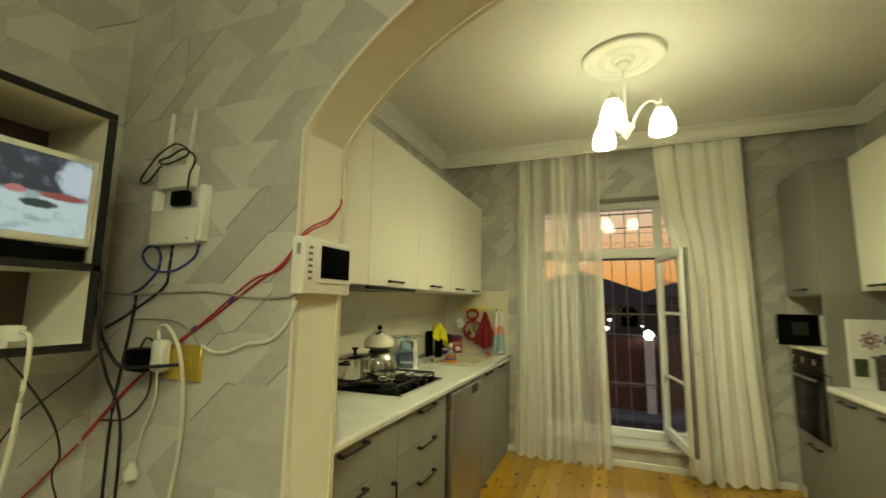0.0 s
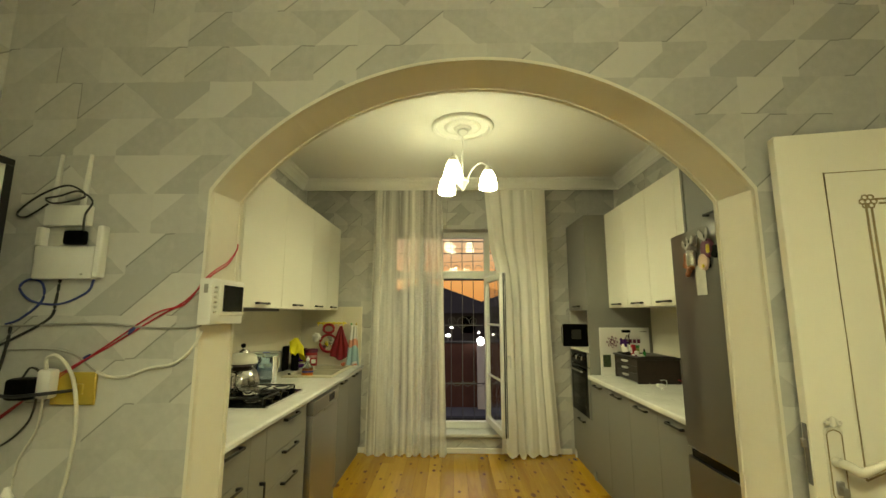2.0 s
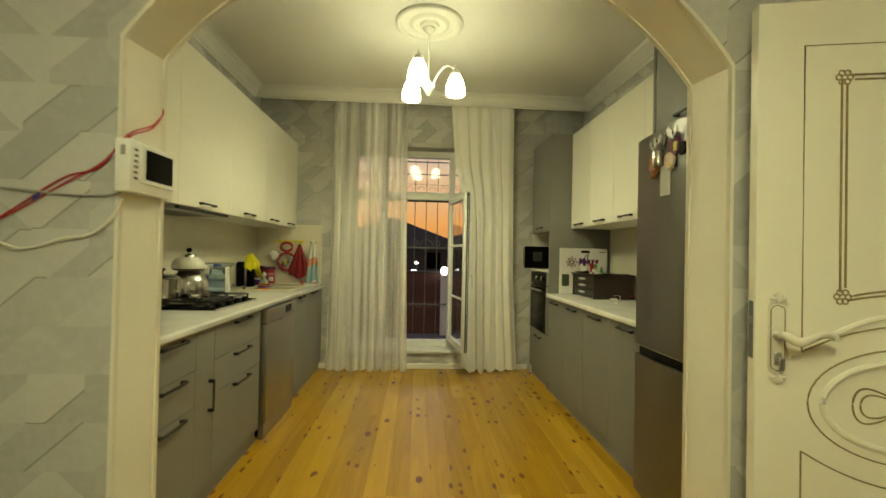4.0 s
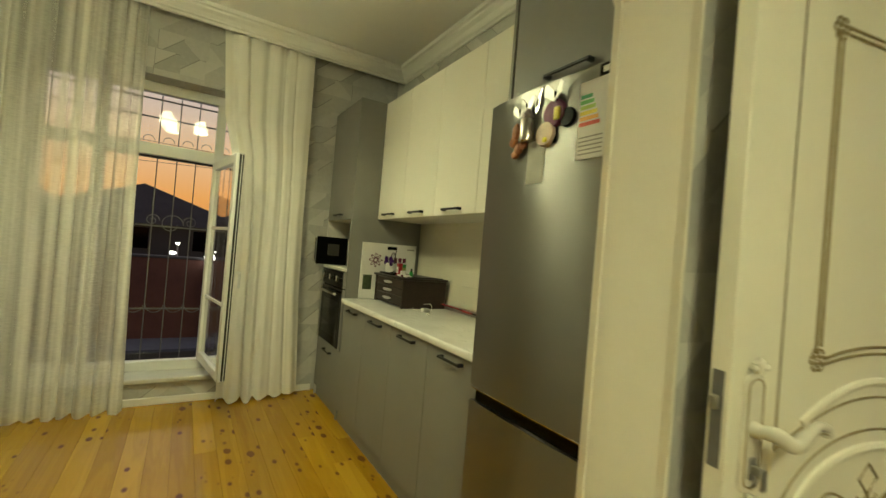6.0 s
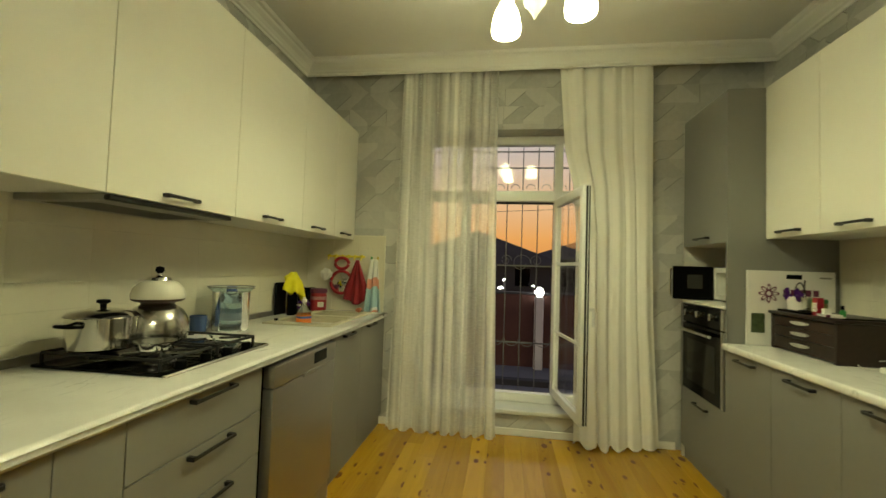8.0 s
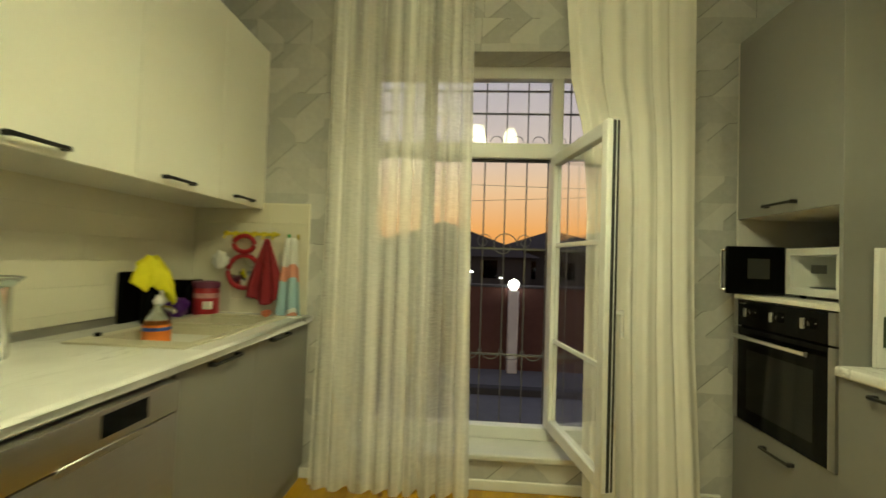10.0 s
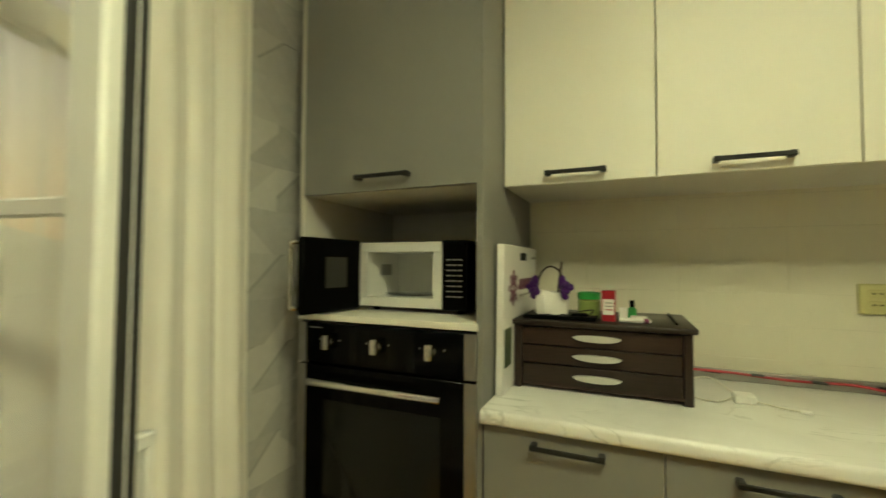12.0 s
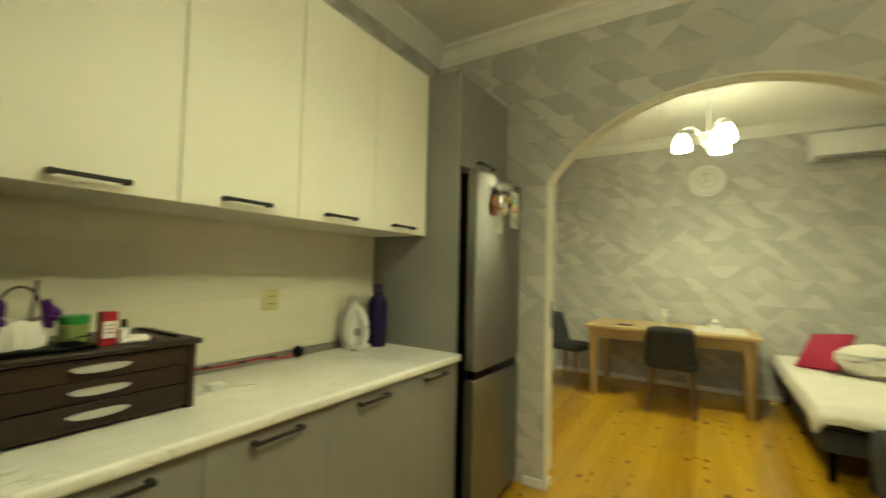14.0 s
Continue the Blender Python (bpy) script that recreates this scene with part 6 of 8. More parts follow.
def water_jug():
    c = (-1.30, 3.395, CT)
    t = thing("water_bottle", c, "large clear plastic water bottle with a printed band", "bottle")
    part("bottle", lathe([(0.07, 0), (0.078, 0.01), (0.074, 0.03), (0.078, 0.05), (0.072, 0.075), (0.078, 0.10), (0.072, 0.125), (0.076, 0.15), (0.06, 0.175), (0.03, 0.20), (0.025, 0.225)], c, 28), M_CLEAR, t)
    part("band", lathe([(0.0795, 0.055), (0.0795, 0.095)], c, 28, cap=False), M_CERAMIC, t, "printed band")
    part("cap", lathe([(0.028, 0.226), (0.028, 0.24)], c, 16), M_BLUE, t)


water_jug()
_t = thing("cake_dome", (-1.30, 3.395, CT), "clear plastic tub with a wide rim, standing round the bottle", "container")
part("tub", lathe([(0.092, 0.0), (0.095, 0.006), (0.096, 0.21), (0.118, 0.236), (0.122, 0.24), (0.116, 0.232), (0.092, 0.206), (0.091, 0.008)], (-1.30, 3.395, CT), 32, cap=False), M_CLEAR, _t)
part("rim", tube([(-1.30 + 0.12 * math.cos(2 * math.pi * k / 32), 3.395 + 0.12 * math.sin(2 * math.pi * k / 32), CT + 0.24) for k in range(32)], 0.003, 6, closed=True), M_GREYWIRE, _t)
_c = (-1.385, 3.252, CT)
_t = thing("mug", _c, "blue and white ceramic mug", "mug")
_b = part("cup", lathe([(0.032, 0), (0.038, 0.006), (0.042, 0.09), (0.039, 0.09), (0.034, 0.01)], _c, 24, cap=False), mat("blue_glaze", (0.05, 0.09, 0.22), 0.2), _t)
part("ear", tube([(_c[0] + 0.01, _c[1] + 0.04 + 0.026 * math.sin(math.pi * k / 10), CT + 0.045 + 0.026 * math.cos(math.pi * k / 10)) for k in range(11)], 0.005, 8), M_CERAMIC, _b)


def sink():
    t = thing("kitchen_sink", (-1.06, 4.11, CT - 0.15), "beige granite double sink let into the worktop", "sink")
    x0, x1, y0, y1 = -1.275, -0.825, 3.665, 4.495
    bm = None
    for b in ((x0, x1, y0, y0 + 0.05), (x0, x1, y1 - 0.05, y1), (x0, x0 + 0.055, y0 + 0.05, y1 - 0.05), (x1 - 0.04, x1, y0 + 0.05, y1 - 0.05), (x0 + 0.055, x1 - 0.04, 4.13, 4.165)):
        bm = box(*b, CT - 0.01, CT + 0.008, 0.003, bm=bm)
    part("rim", bm, M_CREAM, t)
    part("ledge", box(x0 + 0.055, x1 - 0.04, y0 + 0.05, 3.757, CT - 0.01, CT + 0.007, 0.002), M_CREAM, t)
    for a, b, d in ((3.760, 4.13, 0.17), (4.165, y1 - 0.05, 0.15)):
        bm = box(x0 + 0.05, x0 + 0.057, a, b, CT - d, CT - 0.009)
        bm = box(x1 - 0.042, x1 - 0.035, a, b, CT - d, CT - 0.009, bm=bm)
        bm = box(x0 + 0.057, x1 - 0.042, a - 0.004, a + 0.003, CT - d, CT - 0.009, bm=bm)
        bm = box(x0 + 0.057, x1 - 0.042, b - 0.003, b + 0.004, CT - d, CT - 0.009, bm=bm)
        bm = box(x0 + 0.05, x1 - 0.035, a, b, CT - d - 0.008, CT - d, bm=bm)
        q = part("basin", bm, M_CREAM, t, smooth=False)
        part("drain", lathe([(0.03, 0), (0.03, 0.004), (0.001, 0.005)], ((x0 + x1) / 2, (a + b) / 2, CT - d), 16), M_CHROME, q)
    part("tap", tube(curve_points([(-1.33, 4.14, CT + 0.002), (-1.33, 4.14, CT + 0.05), (-1.30, 4.14, CT + 0.075), (-1.22, 4.13, CT + 0.07), (-1.20, 4.13, CT + 0.055)], 6), 0.011, 10), M_CHROME, t, "low chrome tap")
    part("plug", lathe([(0.012, 0.008), (0.012, 0.02), (0.004, 0.022)], (-1.245, 3.78, CT), 12), M_BLACKPLASTIC, t)


sink()
_c = (-1.13, 3.93, CT - 0.169)
_t = thing("soap_bottle", _c, "clear washing-up bottle with orange label, standing in the sink", "bottle")
_b = part("bottle", lathe([(0.042, 0), (0.049, 0.01), (0.050, 0.20), (0.044, 0.232), (0.020, 0.268), (0.015, 0.288)], _c, 24), M_CLEAR, _t)
part("label_band", lathe([(0.0508, 0.10), (0.0508, 0.205)], _c, 24, cap=False), M_ORANGE, _b, "orange label")
part("logo_bar", lathe([(0.0514, 0.182), (0.0514, 0.196)], _c, 24, cap=False), M_BLUE, _b)
part("cap", lathe([(0.017, 0.288), (0.017, 0.304), (0.009, 0.312), (0.007, 0.322)], _c, 14), M_WHITEPLASTIC, _b)
_t = thing("dish_cloth", (-0.98, 3.86, CT - 0.17), "crumpled blue dish cloth lying in the sink", "cloth")
_bm = bmesh.new()
bmesh.ops.create_icosphere(_bm, subdivisions=3, radius=0.06)
for _v in _bm.verts:
    _v.co *= 0.85 + 0.4 * noise.noise(_v.co * 35)
    _v.co.z = max(-0.02, _v.co.z * 0.5)
_bm.transform(Matrix.Translation((-0.98, 3.86, CT - 0.149)))
part("cloth", _bm, mat("blue_cloth", (0.03, 0.18, 0.26), 0.9, var=0.1, scale=30, bump=0.4, bscale=200), _t)


def hanging_cloth(name, top, width, drop, normal, material, label, folds=3, depth=0.015, peak=0.25, bands=None, seed=1, thick=0.006):
    """A cloth hung from one point: narrow at the top, wide and folded below. normal: 'x' or 'y', the way it faces."""
    rng = random.Random(seed)
    ph = rng.uniform(0, 6)
    bm = bmesh.new()
    nu, nz = 28, 22
    rows = []
    for j in range(nz + 1):
        h = j / nz
        w = width * (peak + (1 - peak) * min(1, h * 1.25))
        row = []
        for i in range(nu + 1):
            s = i / nu - 0.5
            o = depth * (0.4 + h) * math.sin(2 * math.pi * folds * (s + 0.5) + ph + h)
            z = top[2] - drop * h - 0.06 * drop * math.sin(7 * s + ph) * h
            p = (top[0] + s * w, top[1] + o, z) if normal == "y" else (top[0] + o, top[1] + s * w, z)
            row.append(bm.verts.new(p))
        rows.append(row)
    for j, (a, b) in enumerate(zip(rows, rows[1:])):
        for i in range(nu):
            f = bm.faces.new((a[i], a[i + 1], b[i + 1], b[i]))
            if bands:
                f.material_index = bands[min(len(bands) - 1, j * len(bands) // nz)]
    t = thing(name, (top[0], top[1], top[2] - drop), label, "towel")
    c = part("cloth", bm, material, t)
    m = c.modifiers.new("thickness", "SOLIDIFY")
    m.thickness = thick
    return t


def hook_rail():
    t = thing("hook_rail", (-1.10, 4.60, 1.345), "yellow plastic rail with small hooks on the tiles", "hook rail")
    part("rail", box(-1.275, -0.945, YB - 0.022, YB - 0.011, 1.345, 1.362, 0.003), M_YELLOWPLASTIC, t)
    for k in range(6):
        x = -1.25 + 0.056 * k
        bm = tube(curve_points([(x, YB - 0.02, 1.352), (x, YB - 0.04, 1.345), (x, YB - 0.046, 1.325), (x, YB - 0.055, 1.335)], 4), 0.005, 6)
        bm = lathe([(0.001, -0.006), (0.015, -0.004), (0.015, 0.004), (0.001, 0.006)], (x, YB - 0.026, 1.355), 12, bm=bm, m=Matrix.Rotation(radians(90), 4, "X"))
        part("hook", bm, M_YELLOWPLASTIC, t)
    for x, mtl in ((-0.888, M_GREEN), (-0.834, M_BRASS)):
        t = thing("wall_hook", (x, YB - 0.012, 1.335), "small stick-on hook on the tiles", "hook")
        part("hook_base", box(x - 0.009, x + 0.009, YB - 0.022, YB - 0.011, 1.325, 1.36, 0.006), mtl, t)


hook_rail()


def ring_board():
    """Two red rimmed discs, the lower one with a shiny lid in it."""
    t = thing("pot_lid", (-1.09, 4.57, 1.04), "red-rimmed glass pot lid hanging on the rail", "lid")
    y, cx, cz = 4.575, -1.13, 1.138
    part("rim", tube([(cx + 0.092 * math.cos(2 * math.pi * k / 40), y, cz + 0.092 * math.sin(2 * math.pi * k / 40)) for k in range(40)], 0.013, 8, closed=True), M_REDPLASTIC, t, "red silicone rim")
    bm = lathe([(0.001, 0.014), (0.05, 0.010), (0.084, 0.0), (0.084, -0.004), (0.001, -0.004)], (0, 0, 0), 32)
    bm.transform(Matrix.Translation((cx, y, cz)) @ Matrix.Rotation(radians(90), 4, "X"))
    part("glass_disc", bm, M_CHROME, t, "shiny lid plate")
    t = thing("silicone_mat", (-1.085, 4.575, 1.25), "red silicone pan handle loop above the lid", "kitchen tool")
    part("loop", tube([(cx + 0.058 * math.cos(2 * math.pi * k / 30), y - 0.006, 1.295 + 0.045 * math.sin(2 * math.pi * k / 30)) for k in range(30)], 0.014, 8, closed=True), M_REDPLASTIC, t)


ring_board()
hanging_cloth("red_towel", (-0.992, 4.555, 1.325), 0.215, 0.345, "y", M_RED, "dark red cloth hanging from the hook rail", folds=3, depth=0.012, peak=0.08, seed=3)
hanging_cloth("tea_towel", (-0.842, 4.54, 1.335), 0.145, 0.56, "y", [M_CLOTHWHITE, M_CORAL, M_TEAL], "white tea towel with a coral and a pale blue band", folds=2, depth=0.016, peak=0.42, bands=[0, 0, 0, 1, 1, 2, 2, 2, 2, 0, 1, 0, 2], seed=5)
_t = thing("plastic_bag", (-1.25, 4.58, 1.15), "crumpled clear bag hanging on the rail", "bag")
_bm = bmesh.new()
bmesh.ops.create_icosphere(_bm, subdivisions=3, radius=0.06)
for _v in _bm.verts:
    _v.co *= 0.8 + 0.35 * noise.noise(_v.co * 40)
    _v.co.y *= 0.4
_bm.transform(Matrix.Translation((-1.262, 4.565, 1.20)))
part("bag_body", _bm, M_PAPERWHITE, _t)


def sink_corner():
    t = thing("cutting_board", (-1.43, 4.145, CT), "black board standing against the tiles", "cutting board")
    part("board", box(-1.435, -1.42, 4.07, 4.22, CT, CT + 0.235, 0.006), M_BLACKPLASTIC, t)
    t = thing("bottle_with_cloth", (-1.36, 4.23, CT), "dark bottle draped with a bright yellow cloth", "cloth")
    part("bottle", lathe([(0.035, 0), (0.038, 0.01), (0.038, 0.14), (0.016, 0.19), (0.014, 0.24)], (-1.33, 4.14, CT), 20), M_BLACKPLASTIC, t)
    bm = bmesh.new()
    n, rows = 36, []
    for j in range(14):
        h = j / 13
        r = 0.026 + 0.036 * min(1.0, h * 2.4) + 0.018 * h
        row = []
        for k in range(n):
            a = 2 * math.pi * k / n
            f = 1 + 0.16 * h * math.sin(3 * a + 0.8) + 0.20 * h * math.sin(7 * a + 2.0 * h) + 0.10 * math.sin(5 * a + 6 * h)
            low = 0.15 + 0.05 * math.sin(a + 0.9) + 0.025 * math.sin(3 * a) + 0.012 * math.sin(8 * a)
            row.append(bm.verts.new((-1.33 + (0.95 if math.cos(a) > 0 else 0.8) * r * f * math.cos(a), 4.14 + 1.05 * r * f * math.sin(a) + 0.02 * h, CT + 0.305 - 0.012 * math.cos(2 * a) * (1 - h) - low * h ** 1.15)))
        rows.append(row)
    for a, b in zip(rows, rows[1:]):
        for k in range(n):
            bm.faces.new((a[k], a[(k + 1) % n], b[(k + 1) % n], b[k]))
    bm.faces.new(rows[0])
    c = part("cloth", bm, M_YELLOW, t, "bright yellow cloth")
    m = c.modifiers.new("thickness", "SOLIDIFY")
    m.thickness = 0.004
    t = thing("storage_jar", (-1.29, 4.50, CT), "red storage jar with a printed label", "jar")
    part("jar_body", lathe([(0.058, 0), (0.064, 0.01), (0.064, 0.13), (0.058, 0.145)], (-1.28, 4.48, CT), 24), M_REDPLASTIC, t)
    part("label_patch", box(-1.262, -1.218, 4.418, 4.445, CT + 0.035, CT + 0.075, 0.003), M_PAPERWHITE, t)
    part("label_patch", lathe([(0.0648, 0.092), (0.0648, 0.118)], (-1.28, 4.48, CT), 24, cap=False), mat("pink_print", (0.42, 0.20, 0.20), 0.5, var=0.4, scale=50), t)
    part("lid", lathe([(0.068, 0.145), (0.068, 0.175), (0.06, 0.18)], (-1.28, 4.48, CT), 24), M_MAROON, t)
    t = thing("purple_packet", (-1.37, 4.36, CT), "crumpled dark purple packet beside the red jar", "packet")
    bm = bmesh.new()
    bmesh.ops.create_icosphere(bm, subdivisions=3, radius=0.06)
    for v in bm.verts:
        v.co *= 0.88 + 0.35 * noise.noise(v.co * 32)
        v.co.z = max(-0.046, v.co.z)
    bm.transform(Matrix.Translation((-1.36, 4.37, CT + 0.046)))
    part("packet", bm, M_PURPLE, t)
    t = thing("storage_tin", (-1.39, 4.47, CT), "dark square tin with a glass lid in the corner", "tin")
    part("tin_body", box(-1.438, -1.35, 4.43, 4.55, CT, CT + 0.165, 0.006), M_BLACKPLASTIC, t)
    part("lid", box(-1.44, -1.348, 4.428, 4.552, CT + 0.165, CT + 0.185, 0.004), M_BLACKGLASS, t)
    t = thing("scourer", (-0.93, 4.40, CT), "crumpled red and white sponge packet on the sink edge", "sponge")
    bm = bmesh.new()
    bmesh.ops.create_icosphere(bm, subdivisions=3, radius=0.03)
    for v in bm.verts:
        v.co *= 0.85 + 0.4 * noise.noise(v.co * 60)
        v.co.z *= 0.7
    bm.transform(Matrix.Translation((-0.925, 4.45, CT + 0.026)))
    part("packet", bm, mat("sponge_packet", (0.55, 0.16, 0.08), 0.4, var=0.6, scale=40), t)
    t = thing("bowl", (-1.02, 4.32, CT - 0.15), "small white bowl standing in the sink", "bowl")
    part("dish", lathe([(0.001, 0.004), (0.035, 0), (0.068, 0.035), (0.082, 0.085), (0.078, 0.085), (0.063, 0.038), (0.030, 0.008), (0.001, 0.008)], (-1.02, 4.32, CT - 0.149), 28, cap=False), M_ENAMEL, t)


sink_corner()


# ---- the panelled door, open against the arch wall ----
def living_door():
    t = thing("panelled_door", (1.72, 1.20, 0), "open cream panelled door with antique gold grooves", "door")
    m = Matrix.Translation((1.293, 1.234, 0)) @ Matrix.Rotation(radians(-12), 4, "Z")
    W, H, T = 0.86, 2.045, 0.040
    slab = part("slab", box(0, W, 0.0, T, 0.012, H, 0.002, m=m), M_DOOR, t)

    def groove(pts, r=0.0027, name="groove", closed=False, material=None):
        part(name, tube([tuple(m @ Vector((x, -0.0004, z))) for x, z in pts], r, 6, closed=closed), material or M_GOLD, slab)

    def arc(x0, x1, z, rise, n=18):
        return [(x0 + (x1 - x0) * i / n, z + rise * (1 - (2 * i / n - 1) ** 2)) for i in range(n + 1)]
    # outer groove of the upper field
    groove([(0.128, 0.983), (0.128, 1.908), (W - 0.128, 1.908), (W - 0.128, 0.983)])
    groove(arc(0.128, W - 0.128, 0.983, 0.09))
    # raised inner frame with corner flowers
    for o, r in ((0.0, 0.0034), (0.014, 0.0034)):
        a, b = 0.228 + o, W - 0.228 - o
        groove([(a, 1.165 + o), (a, 1.80 - o)], r, "moulding")
        groove([(b, 1.165 + o), (b, 1.80 - o)], r, "moulding")
        groove([(a + 0.02, 1.815 - o), (b - 0.02, 1.815 - o)], r, "moulding")
        groove(arc(a + 0.02, b - 0.02, 1.142 + o, 0.022), r, "moulding")
    for cx, cz in ((0.235, 1.808), (W - 0.235, 1.808), (0.235, 1.152), (W - 0.235, 1.152)):
        bm = None
        for k in range(6):
            a = k * math.pi / 3
            px, pz = cx + 0.015 * math.cos(a), cz + 0.015 * math.sin(a)
            bm = tube([tuple(m @ Vector((px + 0.008 * math.cos(q * math.pi / 5), -0.0005, pz + 0.008 * math.sin(q * math.pi / 5)))) for q in range(10)], 0.0028, 5, bm=bm, closed=True)
        part("corner_flower", bm, M_GOLD, slab)
    # soft raised arch and oval
    part("arch_moulding", tube([tuple(m @ Vector((x, 0.002, z))) for x, z in arc(0.20, W - 0.20, 1.03, 0.075)], 0.010, 8), M_DOOR, slab)
    ex, ez = W / 2, 0.833

    def oval(rx, rz, n=48):
        return [(ex + rx * math.cos(2 * math.pi * i / n), ez + rz * math.sin(2 * math.pi * i / n)) for i in range(n)]
    groove(oval(0.285, 0.172), closed=True)
    part("oval_moulding", tube([tuple(m @ Vector((x, 0.002, z))) for x, z in oval(0.245, 0.135)], 0.011, 8, closed=True), M_DOOR, slab)
    # interlaced knot: two nested figure-of-eight loops, a lattice and two lozenges
    for rx, rz in ((0.166, 0.052), (0.146, 0.034)):
        groove([(ex + rx * math.cos(2 * math.pi * k / 64), ez + rz * math.sin(4 * math.pi * k / 64) * (0.45 + 0.72 * abs(math.cos(2 * math.pi * k / 64)))) for k in range(64)], 0.003, "knot", closed=True)
    for d in (-0.017, 0.0, 0.017):
        e = 0.033 - 0.35 * abs(d)
        groove([(ex - e + d, ez - e - d), (ex + e + d, ez + e - d)], 0.0028, "knot")
        groove([(ex + e - d, ez - e - d), (ex - e - d, ez + e - d)], 0.0028, "knot")
    for dz in (-0.068, 0.068):
        groove([(ex, ez + dz + 0.032), (ex + 0.032, ez + dz), (ex, ez + dz - 0.032), (ex - 0.032, ez + dz)], 0.003, "knot", closed=True)
    # lower field
    groove([(0.128, 0.14), (0.128, 0.687)])
    groove([(W - 0.128, 0.14), (W - 0.128, 0.687)])
    groove([(0.128, 0.14), (W - 0.128, 0.14)])
    groove(arc(0.128, W - 0.128, 0.687, -0.095))
    # lever handle on a long ornate plate
    hz = 1.03
    out = [(0.034, hz - 0.10), (0.034, hz + 0.085), (0.040, hz + 0.095), (0.058, hz + 0.102), (0.076, hz + 0.095), (0.082, hz + 0.085), (0.082, hz - 0.10), (0.076, hz - 0.112), (0.058, hz - 0.118), (0.040, hz - 0.112)]
    bm = extrude_outline(out, "xz", -0.008, 0.001, bevel=0.003)
    bm.transform(m)
    plate = part("handle_plate", bm, M_ENAMEL, slab, "ornate cream handle plate")
    rim = [(0.058 + (u - 0.058) * 0.80, hz + (v - hz) * 0.90) for u, v in out]
    part("gilt_line", tube([tuple(m @ Vector((u, -0.0085, v))) for u, v in rim], 0.0018, 5, closed=True), M_GOLD, plate, "worn gilt line")
    for up, z in ((1, hz + 0.100), (-1, hz - 0.115)):
        bm = None
        for s in (-1, 1):
            curl = [(0.058 + s * (0.004 + 0.016 * math.sin(q)), -0.010, z + up * (0.004 + 0.020 * (q / 4.4)) + up * 0.006 * math.cos(q)) for q in [4.4 * k / 14 for k in range(15)]]
            bm = tube([tuple(m @ Vector(c)) for c in curl], 0.0055, 8, bm=bm)
        bm = tube([tuple(m @ Vector((0.058, -0.010, z + up * d))) for d in (0.0, 0.012, 0.024, 0.030)], [0.006, 0.010, 0.007, 0.002], 8, bm=bm)
        part("scrollwork", bm, M_ENAMEL, plate, "cast scrollwork")
    part("rose", tube([tuple(m @ Vector((0.058, -0.006, hz))), tuple(m @ Vector((0.058, -0.024, hz)))], [0.016, 0.012], 14), M_ENAMEL, plate)
    pts = [(0.058, -0.018, hz), (0.062, -0.045, hz + 0.004), (0.085, -0.056, hz - 0.010), (0.115, -0.057, hz + 0.002), (0.150, -0.054, hz + 0.018), (0.178, -0.052, hz + 0.014), (0.186, -0.050, hz + 0.0)]
    line = curve_points(pts, 6)
    bm = tube([tuple(m @ Vector(c)) for c in line], [0.011 + 0.003 * math.sin(6.28 * k / (len(line) - 1)) for k in range(len(line))], 10)
    lever = part("lever", bm, M_ENAMEL, plate, "curved cream lever")
    part("gilt_line", tube([tuple(m @ (Vector(c) + Vector((0, -0.004, -0.011)))) for c in line[8:-4]], 0.002, 5), M_GOLD, lever, "worn gilt line")
    bm = box(0.048, 0.068, -0.011, -0.007, hz - 0.09, hz - 0.05, 0.003, m=m)
    part("keyhole", bm, M_STEEL, plate)
    bm = box(0.053, 0.063, -0.03, -0.009, hz - 0.078, hz - 0.062, 0.002, m=m)
    bm = box(0.050, 0.066, -0.032, -0.028, hz - 0.10, hz - 0.062, 0.002, bm=bm, m=m)
    part("key", bm, M_STEEL, plate, "steel key in the lock")
    part("lock_plate", box(-0.002, 0.002, 0.010, 0.032, hz - 0.075, hz + 0.10, m=m), M_IRON, slab, "dull steel lock plate on the edge")
    part("latch", box(-0.014, -0.001, 0.014, 0.028, hz + 0.03, hz + 0.055, 0.002, m=m), M_STEEL, slab)
    part("hinge", tube([tuple(m @ Vector((W, T, 0.3))), tuple(m @ Vector((W, T, 0.4)))], 0.008, 8), M_BRASS, slab)
    part("hinge", tube([tuple(m @ Vector((W, T, 1.7))), tuple(m @ Vector((W, T, 1.8)))], 0.008, 8), M_BRASS, slab)


living_door()


# ---- arch wall: intercom, routers, sockets and cables ----
def intercom():
    x, y0, y1, z0, z1 = -0.628, 1.300, 1.522, 1.42, 1.578
    t = thing("door_intercom", (x, 1.41, z0), "white video door intercom with a black screen, on the arch jamb", "intercom")
    b = part("case", box(x - 0.012, x + 0.034, y0, y1, z0, z1, 0.005, 2), M_WHITEPLASTIC, t)
    part("bezel", box(x + 0.032, x + 0.040, y0 + 0.045, y1 - 0.004, z0 + 0.03, z1 - 0.006, 0.004), M_WHITEPLASTIC, b)
    part("screen", box(x + 0.0395, x + 0.0415, y0 + 0.064, y1 - 0.02, z0 + 0.045, z1 - 0.02), M_BLACKGLASS, b, "black screen")
    for k in range(6):
        part("button", box(x + 0.033, x + 0.037, y0 + 0.014, y0 + 0.032, z1 - 0.034 - 0.017 * k, z1 - 0.026 - 0.017 * k, 0.001), M_CHROME, b)
    part("vent", box(x + 0.006, x + 0.02, y0 - 0.001, y0 + 0.002, z1 - 0.05, z1 - 0.02), M_GREYWIRE, b)


intercom()
YW = YA - 0.001


